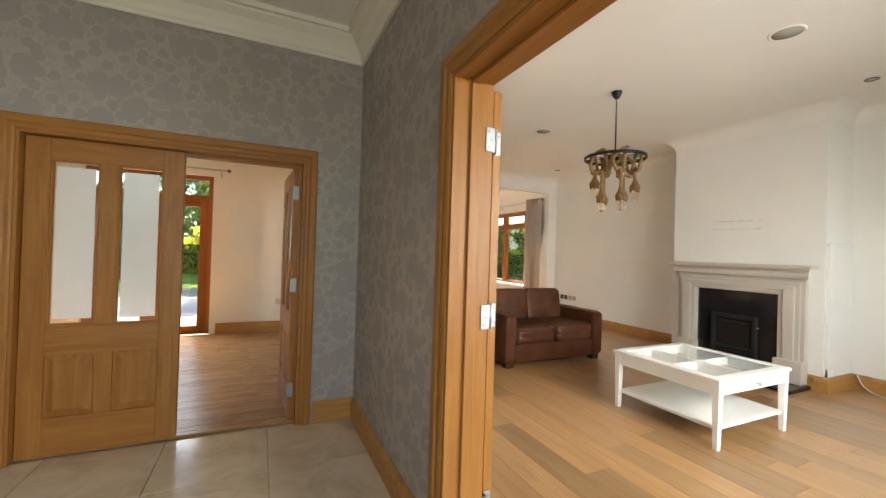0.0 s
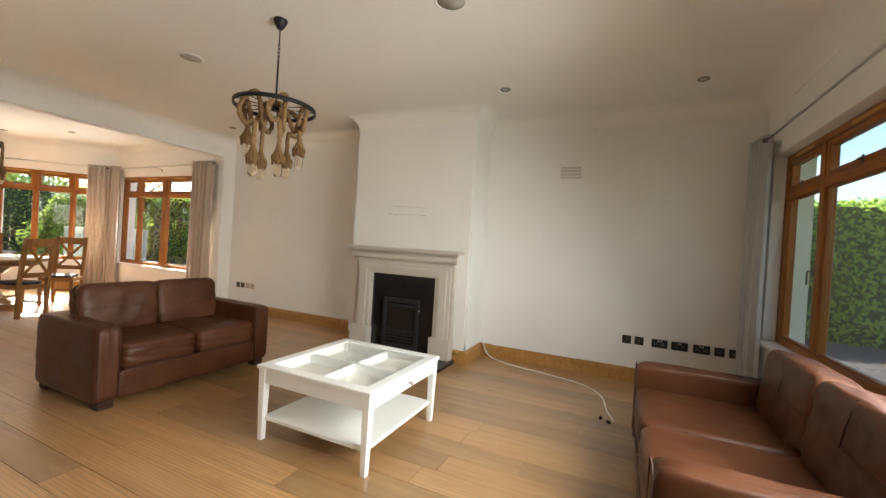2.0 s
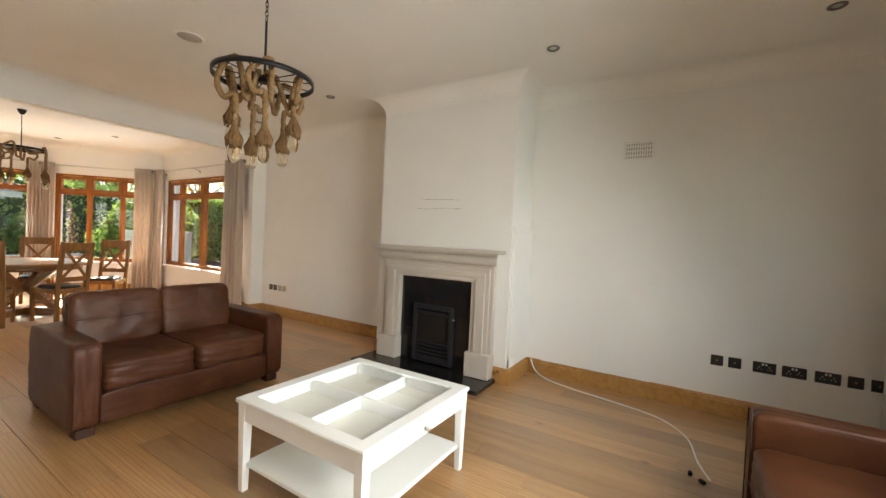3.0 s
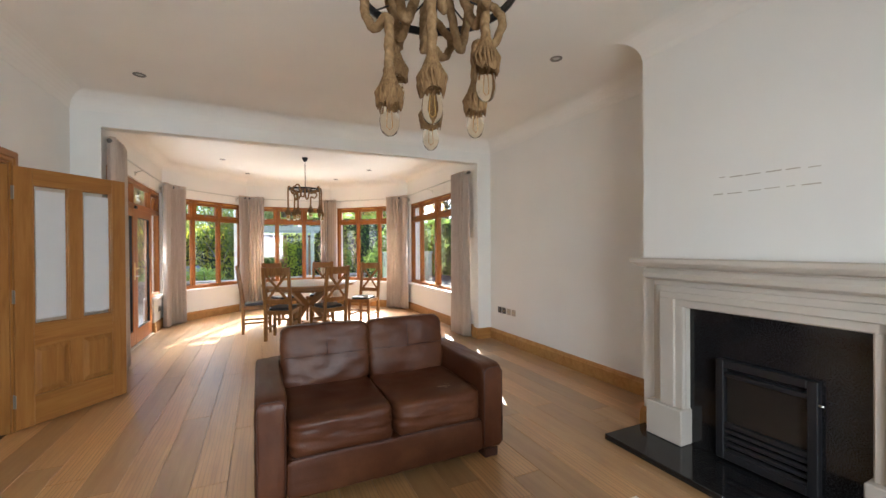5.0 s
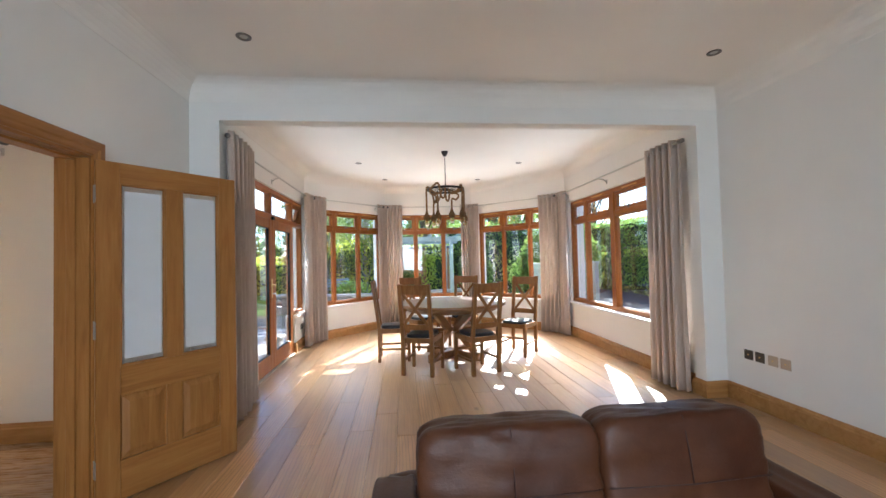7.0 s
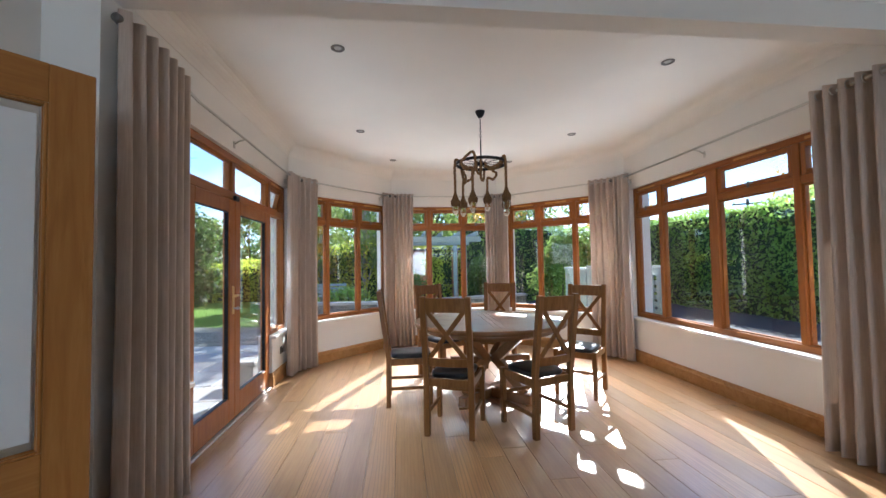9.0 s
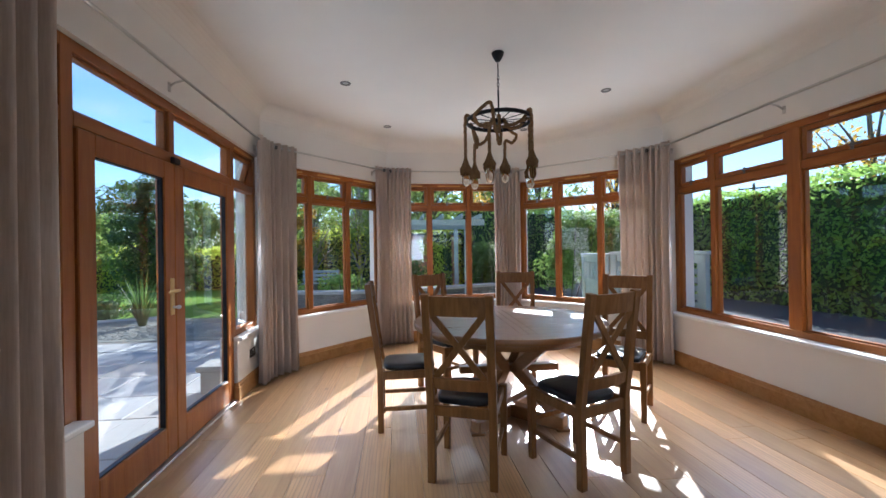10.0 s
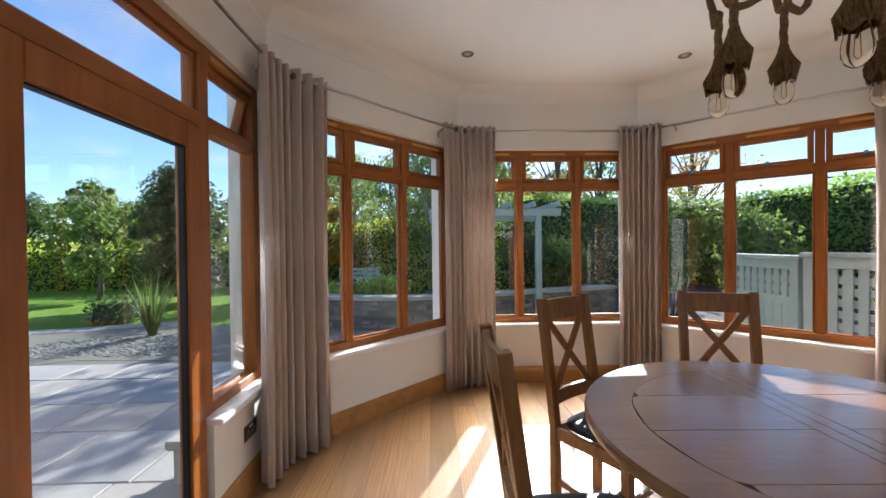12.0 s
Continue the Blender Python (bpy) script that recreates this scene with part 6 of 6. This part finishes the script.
hedge((12.9, -14), (12.9, 26), 1.2, 3.0, 260, 0.056, LEAF_HEDGE, 1, "tall clipped green hedge along the driveway")
hedge((12.9, 24), (4.4, 19.5), 1.2, 3.0, 150, 0.055, LEAF_HEDGE, 2, "tall clipped green hedge behind the fence")
hedge((-2.5, 24.5), (-34, 21.5), 1.4, 1.75, 240, 0.062, LEAF_SUN, 3, "clipped beech hedge in sunlit leaf colour at the lawn's end", 0.25)
hedge((4.6, 19.0), (-2.5, 25.4), 1.3, 2.4, 240, 0.055, LEAF_SUN, 4, "clipped hedge in sunlit leaf colour behind the birches", 0.25)
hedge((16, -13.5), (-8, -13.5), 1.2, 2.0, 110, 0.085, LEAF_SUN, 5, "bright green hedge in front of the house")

rnd = random.Random(5)
for k in range(17):
    x = -44 + 3.6 * k + rnd.uniform(-1, 1)
    y = 39 + 0.05 * (x + 44) + rnd.uniform(-1, 4)
    tree(x, y, rnd.uniform(5.0, 7.2) + (3.2 if x > -9 else 0.0), rnd.uniform(1.9, 2.6) + (0.5 if x > -9 else 0.0), 100 + k, (LEAF_TREE, LEAF_DARK, LEAF_TREE)[k % 3], "full green tree standing behind the hedge", clumps=24, per=150, size=0.17, base=0.15)
tree(-4.8, 18.6, 3.7, 1.15, 31, LEAF_DARK, "dense dark rounded evergreen tree on the lawn", clumps=60, per=200, size=0.07, base=0.12)
tree(-8.2, 19.6, 3.2, 1.2, 32, LEAF_TREE, "small leafy garden tree beside the lawn", clumps=22, per=170, size=0.08, base=0.3)
tree(-1.0, 21.8, 4.7, 1.5, 33, LEAF_TREE, "slender birch with pale trunk", BIRCH, 30, 150, 0.055, 0.3)
tree(0.9, 20.9, 4.8, 1.5, 34, LEAF_TREE, "slender birch with pale trunk", BIRCH, 30, 150, 0.055, 0.3)
tree(1.9, 20.0, 4.6, 1.3, 35, LEAF_TREE, "slender birch with pale trunk", BIRCH, 28, 150, 0.055, 0.3)
tree(-1.6, 20.5, 3.6, 1.0, 36, LEAF_AUTUMN, "small tree with orange autumn leaves", clumps=18, per=140, size=0.07, base=0.3)
tree(7.5, 24.5, 8.0, 2.2, 37, LEAF_AUTUMN, "sparse autumn tree behind the hedge", clumps=26, per=70, size=0.08, base=0.35)
tree(13.5, 24.5, 7.0, 2.4, 38, LEAF_AUTUMN, "sparse autumn tree behind the hedge", clumps=26, per=80, size=0.09, base=0.35)
tree(17.0, 16.0, 6.6, 2.0, 39, LEAF_AUTUMN, "sparse autumn tree behind the hedge", clumps=26, per=60, size=0.08, base=0.4)
tree(16.5, 10.0, 5.8, 2.0, 40, LEAF_TREE, "green tree behind the driveway hedge", clumps=26, per=100, size=0.09, base=0.35)
tree(3.6, 22.5, 8.5, 2.4, 41, LEAF_TREE, "tall green tree behind the pergola", clumps=30, per=140, size=0.11, base=0.25)
tree(10.0, 26.0, 7.5, 2.4, 42, LEAF_TREE, "tall green tree behind the hedge", clumps=28, per=130, size=0.11, base=0.25)


def shrub(x, y, w, h, seed, material, label, n=900, size=0.07, name="shrub"):
    rng = np.random.default_rng(seed)
    root = thing(name, pose(x, y, GZ - 0.05), label, "shrub", "garden shrubs")
    stems = []
    for k in range(7):
        a = k * 0.9
        stems.append(tube([(0.05 * math.cos(a), 0.05 * math.sin(a), 0), (w * 0.25 * math.cos(a), w * 0.25 * math.sin(a), h * 0.45), (w * 0.38 * math.cos(a), w * 0.38 * math.sin(a), h * 0.8)], [0.02, 0.014, 0.005], 5))
    part("stems", joined(*stems), BARK, root)
    pts = []
    for k in range(14):
        c = rng.normal(0, 0.34, 3) * np.array([w / 2, w / 2, h * 0.35]) + np.array([0, 0, h * 0.55])
        d = rng.normal(0, 1, (n // 14, 3))
        d /= np.linalg.norm(d, axis=1)[:, None]
        pts.append(c + d * (0.24 * rng.random(n // 14)[:, None] ** 0.4) * np.array([w, w, h * 0.9]))
    p = np.concatenate(pts)
    p[:, 2] = np.maximum(p[:, 2], 0.04)
    leaf_part("foliage", leaves(p, p - np.array([0, 0, h * 0.4]), size, seed), material, root)
    return root


shrub(6.7, 15.0, 1.9, 2.8, 51, LEAF_LAUREL, "glossy green laurel shrub by the fence", 5200, 0.055)
shrub(5.2, 17.2, 1.7, 2.0, 52, LEAF_LAUREL, "glossy green laurel shrub by the fence", 4200, 0.055)
shrub(2.6, 15.8, 1.6, 1.4, 53, LEAF_DARK, "low dark shrub under the pergola", 1800, 0.06)
shrub(1.0, 15.9, 1.2, 1.1, 54, LEAF_HEDGE, "rounded green shrub behind the stone wall", 1500, 0.05)
shrub(-0.7, 16.2, 1.3, 0.9, 55, LEAF_HEDGE, "rounded green shrub behind the stone wall", 1500, 0.05)
shrub(7.9, 14.5, 1.7, 2.6, 56, LEAF_LAUREL, "glossy green laurel shrub behind the fence", 4400, 0.055)
shrub(5.2, -2.9, 0.9, 0.8, 57, LEAF_LAUREL, "low green shrub outside the front window", 900, 0.06)
shrub(7.4, -3.3, 1.1, 1.0, 58, LEAF_AUTUMN, "small red-leaved shrub outside the front window", 700, 0.06)


def clipped_box(x, y, w, d, h, seed):
    root = hedge((x, y), (x + w, y), d, h, 420, 0.035, LEAF_DARK, seed, "low square clipped box bush beside the lawn")
    return root


clipped_box(-5.08, 15.45, 0.72, 0.55, 0.56, 61)


def flax(x, y, seed):
    """A clump of long sword-shaped leaves."""
    rnd = random.Random(seed)
    root = thing("flax_plant", pose(x, y, GZ - 0.05), "spiky green flax plant at the patio's edge", "plant")
    bm = bmesh.new()
    for k in range(90):
        a, l, sp = rnd.uniform(0, 6.283), rnd.uniform(0.6, 1.30), rnd.uniform(0.05, 0.48)
        c, s = math.cos(a), math.sin(a)
        prev = None
        for q in range(5):
            f = q / 4
            r = 0.05 + sp * l * f ** 1.5
            z = l * (f - 0.35 * sp * f * f)
            w = 0.022 * (1 - f) + 0.002
            row = (bm.verts.new((r * c - s * w, r * s + c * w, z)), bm.verts.new((r * c, r * s, z - w * 0.4)), bm.verts.new((r * c + s * w, r * s - c * w, z)))
            if prev:
                bm.faces.new((prev[0], prev[1], row[1], row[0]))
                bm.faces.new((prev[1], prev[2], row[2], row[1]))
            prev = row
    ob = part("blades", bm, LEAF_DARK, root)
    ob["kind"] = "stuff"
    return root


flax(-3.0, 14.4, 71)

# low stone garden wall
WALLSTONE = mat("garden_stone", (0.22, 0.21, 0.19), 0.85)
t, b = nodes(WALLSTONE)
o = t.nodes.new("ShaderNodeObjectInfo")
t.links.new(mix(t, ramp(t, o.outputs["Random"], [(0, (0.12, 0.115, 0.11)), (0.5, (0.21, 0.20, 0.18)), (1, (0.31, 0.29, 0.26))]), (0.09, 0.085, 0.08), scaled(t, noise_tex(t, coords(t), 12, 4), 0.8, -0.2)), b.inputs["Base Color"])
bump(t, b, noise_tex(t, coords(t), 25, 4), 0.5, 0.02)
GWALL = thing("garden_wall", pose(0, 0, GZ), "low curved dry stone garden wall with coping", "wall")
arc = [(-1.3 + 0.105 * k, 15.4 - 0.75 * math.sin(math.pi * (k / 40) * 0.8) if k < 41 else 14.96 + 0.037 * (k - 40)) for k in range(71)]
part("wall_core", sweep([(x, y + 0.14) for x, y in arc], [(-0.13, -0.1), (0.12, -0.1), (0.12, 0.52), (-0.13, 0.52)]), PATIO_BED, GWALL)
part("coping", sweep([(x, y + 0.14) for x, y in arc], [(-0.19, 0.52), (0.19, 0.52), (0.19, 0.585), (-0.19, 0.585)]), COPE, GWALL)

PAINTGREEN = paint("grey_green_paint", (0.33, 0.385, 0.38), 0.04, 0.6, 0.1)


def lattice_panel(p0, p1, h, label, solid_low=0.0):
    """A framed fence panel with square lattice; x from post to post."""
    root = thing("lattice_fence", along(p0, p1) @ pose(0, 0, GZ), label, "fence", "garden fence panels")
    L = span(p0, p1)
    for x in (0.0, L):
        part("post", box(x - 0.05, -0.05, -0.1, x + 0.05, 0.05, h, 0.006), PAINTGREEN, root)
    part("top_rail", box(-0.07, -0.06, h, L + 0.07, 0.06, h + 0.045, 0.006), PAINTGREEN, root)
    part("lower_rail", box(0.05, -0.03, 0.06, L - 0.05, 0.03, 0.14, 0.004), PAINTGREEN, root)
    part("frame_rail", box(0.05, -0.03, h - 0.10, L - 0.05, 0.03, h, 0.004), PAINTGREEN, root)
    n = max(2, round((L - 0.1) / 0.105))
    for k in range(1, n):
        x = 0.05 + (L - 0.1) * k / n
        part("slat", box(x - 0.034, -0.016, 0.14, x + 0.034, -0.002, h - 0.10), PAINTGREEN, root)
    if solid_low:
        nb = round((L - 0.1) / 0.12)
        for k in range(nb):
            x = 0.05 + (L - 0.1) * k / nb
            part("board", box(x + 0.003, -0.028, 0.14, x + (L - 0.1) / nb - 0.003, -0.017, solid_low, 0.002), PAINTGREEN, root)
        part("mid_rail", box(0.05, -0.034, solid_low, L - 0.05, 0.03, solid_low + 0.08, 0.004), PAINTGREEN, root)
    m = round((h - 0.24) / 0.105)
    for k in range(1, m):
        z = 0.14 + (h - 0.24) * k / m
        part("slat", box(0.05, 0.0, z - 0.032, L - 0.05, 0.014, z + 0.032), PAINTGREEN, root)
    return root


lattice_panel((5.62, 12.00), (5.56, 11.10), 1.36, "grey-green fence panel with lattice above boards", 0.90)
lattice_panel((5.57, 10.97), (6.03, 9.82), 1.39, "grey-green painted lattice gate panel")


def pergola():
    root = thing("pergola", pose(2.35, 15.0, GZ - 0.03), "pale grey painted timber pergola in the garden", "pergola")
    for x in (0, 1.7):
        for y in (0, 1.8):
            part("post", box(x - 0.055, y - 0.055, 0, x + 0.055, y + 0.055, 2.12, 0.006), PAINTGREEN, root)
    for y in (0, 1.8):
        part("beam", box(-0.45, y - 0.03, 2.12, 2.15, y + 0.03, 2.27, 0.006), PAINTGREEN, root)
    for k in range(6):
        x = -0.3 + 0.46 * k
        part("rafter", box(x - 0.025, -0.35, 2.27, x + 0.025, 2.15, 2.38, 0.005), PAINTGREEN, root)


pergola()
BRICK = paint("orange_brick_render", (0.40, 0.20, 0.11), 0.12, 0.9, 0.3)
shed = thing("garden_shed", pose(2.5, 18.6, GZ - 0.03), "small orange timber garden shed behind the pergola", "shed")
for k in range(9):
    part("board", box(0, -0.02, 0.05 + 0.22 * k, 1.9, 0.0, 0.05 + 0.22 * k + 0.21, 0.004), BRICK, shed)
part("shed_body", box(0.02, 0.001, 0, 1.88, 1.6, 2.03), BRICK, shed)
part("roof", moved(box(-0.1, -0.15, 0, 2.0, 1.8, 0.06, 0.006), pose(0, 0, 2.03, 4, 0, 0)), mat("felt_roof", (0.06, 0.06, 0.065), 0.9), shed)

bench = thing("garden_bench", pose(-1.0, 19.4, GZ - 0.03), "pale grey slatted garden bench on the grass", "bench")
for k in range(4):
    part("seat_slat", box(0, 0.1 * k, 0.42, 1.3, 0.1 * k + 0.08, 0.445, 0.004), PAINTGREEN, bench)
for k in range(3):
    part("back_slat", box(0, 0.42, 0.52 + 0.13 * k, 1.3, 0.445, 0.61 + 0.13 * k, 0.004), PAINTGREEN, bench)
for x in (0.05, 1.2):
    part("leg", joined(box(x, 0.0, 0, x + 0.06, 0.06, 0.42, 0.004), box(x, 0.39, 0, x + 0.06, 0.42, 0.9, 0.004)), PAINTGREEN, bench)

# squat stone garden seat beside the doors
seat = thing("stone_plinth", pose(0.36, 10.05, GZ), "low pale stone plinth on the patio by the wall", "plinth")
part("plinth_cap", box(-0.13, -0.17, 0.24, 0.13, 0.17, 0.30, 0.012), COPE, seat)
part("plinth_base", box(-0.10, -0.13, 0, 0.10, 0.13, 0.24, 0.01), COPE, seat)

# beyond the hedge: a utility pole and a street lamp
pole = thing("utility_pole", pose(31.4, 34.5, GZ - 0.05), "far dark wooden utility pole with crossarm", "utility pole")
part("pole", tube([(0, 0, 0), (0, 0, 6.6)], [0.15, 0.10], 8), BARK, pole)
part("crossarm", bar((-0.75, 0.75, 6.2), (0.75, -0.75, 6.2), 0.12, 0.12), BARK, pole)
for k in (-0.65, 0.0, 0.65):
    part("insulator", lathe([(0.05, 6.26), (0.06, 6.32), (0.03, 6.42)], 8, k, -k), SILL, pole)
lamp_post = thing("street_lamp", pose(34.0, 30.0, GZ - 0.05), "far grey street lamp on a tall post", "street lamp")
part("post", tube([(0, 0, 0), (0, 0, 7.2)], [0.10, 0.06], 8), DARK_STEEL, lamp_post)
part("arm", tube([(0, 0, 7.15), (-0.25, 0.3, 7.3), (-0.6, 0.7, 7.35)], 0.04, 6), DARK_STEEL, lamp_post)
part("lamp_head", pillow(-0.95, 0.62, 7.28, -0.5, 0.95, 7.42, 4, 4, 0), DARK_STEEL, lamp_post)

# eaves outside the bay
eave = [(0.44, YB - 0.2), (0.44, 10.1), (2.0, 11.75), (4.2, 11.75), (5.95, 10.0), (5.95, YB - 0.2)]
solid("eaves", prism(eave, H + 0.11, H + 0.25), RENDER, "pale projecting eaves over the bay", "eaves", "structure")
solid("roof", box(-3.6, -3.6, H + 0.26, 6.2, YB + 0.1, H + 0.4), RENDER, "flat roof slab over the house", "roof", "structure")
solid("house_wall", joined(box(-3.4, YO + 0.301, -0.4, -2.15, YO + 0.32, H), box(-0.70, YO + 0.301, -0.4, 0.60, YO + 0.32, H)), RENDER, "pale rendered outer wall of the house", "wall", "structure")

# ---- floor boards, tiles and slabs ----
def far_edge(x):
    """The bay's outer line over a given x."""
    if x < 0.86:
        return 9.95
    if x < 2.22:
        return min(11.30, 9.88 + (x - 0.92) * 1.03 + 0.14)
    if x > 4.02:
        return min(11.30, 9.76 + (5.48 - x) * 1.0 + 0.14)
    return 11.30


rnd = random.Random(17)
plank_w = 0.19
x = XL - 0.02
col = 0
while x < XR - 0.01:
    x1 = min(x + plank_w, XR)
    y = YS - rnd.uniform(0, 1.6)
    top = min(far_edge(x + 0.001), far_edge(x1 - 0.001)) if abs(far_edge(x) - far_edge(x1)) < 1e-6 else None
    while True:
        y1 = y + rnd.choice((1.8, 2.0, 2.2, 2.2))
        a, c = max(y, YS), y1
        ya, yb = far_edge(x), far_edge(x1)
        last = c >= min(ya, yb) - 0.25
        if c > YS + 0.05:
            g = 0.0008
            ends = ((x + g, ya), (x1 - g, yb)) if last else ((x + g, c - g), (x1 - g, c - g))
            bm = bmesh.new()
            e = 0.0015
            lo = [bm.verts.new(p) for p in ((x + g, a + g, -0.024), (x1 - g, a + g, -0.024), (ends[1][0], ends[1][1], -0.024), (ends[0][0], ends[0][1], -0.024))]
            mi = [bm.verts.new((v.co.x, v.co.y, -0.002)) for v in lo]
            cxm = (x + x1) / 2
            hi = [bm.verts.new((v.co.x + (e if v.co.x < cxm else -e), v.co.y + (e if i < 2 else -e), 0.0)) for i, v in enumerate(lo)]
            for p, q in ((lo, mi), (mi, hi)):
                for k in range(4):
                    bm.faces.new((p[k], p[(k + 1) % 4], q[(k + 1) % 4], q[k]))
            bm.faces.new(hi)
            bm.faces.new(lo[::-1])
            bmesh.ops.recalc_face_normals(bm, faces=bm.faces[:])
            part("plank", bm, PLANK, FLOOR)
        y = y1
        if last:
            break
    x = x1
    col += 1

ROOM_PLANK = wood("room_floor_oak", (0.27, 0.145, 0.062), (0.44, 0.265, 0.125), (0.55, 0.36, 0.19), 0.26, "X", 0.55, 0.22, 0.14)
unit = mesh_of("room_plank", box(0, 0, -0.024, 1.90, 0.1285, 0.0, 0.0015), ROOM_PLANK)
for r in range(26):
    for k in range(2):
        ob = new("plank", unit)
        ob.parent = FLOOR_ROOM
        ob.matrix_basis = pose(-3.19 + 1.902 * k + (0.0 if r % 2 else 0.001), 3.07 + 0.131 * r, 0)

HALL_TILE = mat("cream_stone_tile", (0.56, 0.46, 0.34), 0.14)
t, b = nodes(HALL_TILE)
v = coords(t)
o = t.nodes.new("ShaderNodeObjectInfo")
shift = t.nodes.new("ShaderNodeVectorMath")
shift.operation = "MULTIPLY_ADD"
t.links.new(o.outputs["Random"], shift.inputs[0])
shift.inputs[1].default_value = (31, 17, 5)
t.links.new(v, shift.inputs[2])
t.links.new(ramp(t, noise_tex(t, shift.outputs[0], 3.5, 5, 0.6, 0.8), [(0.3, (0.52, 0.41, 0.29)), (0.5, (0.66, 0.55, 0.41)), (0.72, (0.74, 0.65, 0.52))]), b.inputs["Base Color"])
unit = mesh_of("tile", box(-0.298, -0.298, -0.02, 0.298, 0.298, -0.002, 0.002), HALL_TILE)
for i in range(5):
    for k in range(11):
        cx, cy = 0.33 - 0.6 * i, 2.70 - 0.6 * k
        if cx > -1.75 and cy > -3.0:
            ob = new("tile", unit)
            ob.parent = FLOOR_HALL
            ob.matrix_basis = pose(cx, cy, 0)

# patio slabs in uneven courses
rnd = random.Random(23)
y = 6.82
while y < 12.3:
    h = rnd.choice((0.45, 0.6, 0.6, 0.75))
    x = 0.75 if y < 9.7 else min(1.8, 0.75 + (y - 9.7) * 0.9)
    while x > -7.2 + max(0, y - 10.5) * 2.4:
        w = rnd.choice((0.45, 0.6, 0.9, 0.75))
        z = GZ + rnd.uniform(-0.003, 0.003)
        part("slab", box(x - w + 0.006, y + 0.006, GZ - 0.06, x - 0.006, y + h - 0.006, z, 0.006), SLATE, PATIO)
        x -= w
    y += h

# cobbles, too many to count
rnd = random.Random(29)
pieces_v, pieces_f = [], []
for k in range(4200):
    x = rnd.uniform(-9.5, 1.4)
    f = (x + 9.5) / 10.9
    near = 10.2 + 2.9 * min(1, f / 0.6) if f < 0.6 else 12.95
    yy = near + rnd.uniform(0.1, 1.5)
    s, h = rnd.uniform(0.032, 0.058), rnd.uniform(0.008, 0.02)
    base = len(pieces_v)
    for q in range(7):
        a = q * 0.8976 + rnd.uniform(-0.15, 0.15)
        pieces_v.append((x + s * math.cos(a), yy + s * 0.8 * math.sin(a), GZ - 0.01))
    for q in range(7):
        px, py, _ = pieces_v[base + q]
        pieces_v.append((x + (px - x) * 0.62, yy + (py - yy) * 0.62, GZ - 0.01 + h))
    for q in range(7):
        pieces_f.append((base + q, base + (q + 1) % 7, base + 7 + (q + 1) % 7, base + 7 + q))
    pieces_f.append(tuple(base + 7 + q for q in range(7)))
me = bpy.data.meshes.new("cobble_stones")
me.from_pydata(pieces_v, [], pieces_f)
me.materials.append(COBBLE)
ob = new("cobble_stones", me)
ob.parent = COBBLES
ob["kind"] = "stuff"

# stones of the garden wall's face
rnd = random.Random(31)
stone_meshes = []
for k in range(6):
    bm = box(-0.5, -0.03, 0, 0.5, 0.06, 1.0, 0.06)
    for vert in bm.verts:
        vert.co += Vector((rnd.uniform(-0.05, 0.05), rnd.uniform(-0.012, 0.012), rnd.uniform(-0.06, 0.06)))
    stone_meshes.append(mesh_of("stone", bm, WALLSTONE))
z = 0.0
while z < 0.50:
    h = rnd.uniform(0.06, 0.10)
    s = 0.0
    while s < 69.5:
        w = rnd.uniform(1.6, 3.4)
        i = min(int(s + w / 2), 69)
        (xa, ya), (xb, yb) = arc[i], arc[i + 1]
        a = math.atan2(yb - ya, xb - xa)
        ob = new("stone", rnd.choice(stone_meshes))
        ob.parent = GWALL
        ob.matrix_basis = Matrix.Translation((xa, ya + 0.02, z)) @ Matrix.Rotation(a, 4, "Z") @ Matrix.Diagonal((w * 0.105 - 0.008, 1, h - 0.008, 1))
        s += w
    z += h
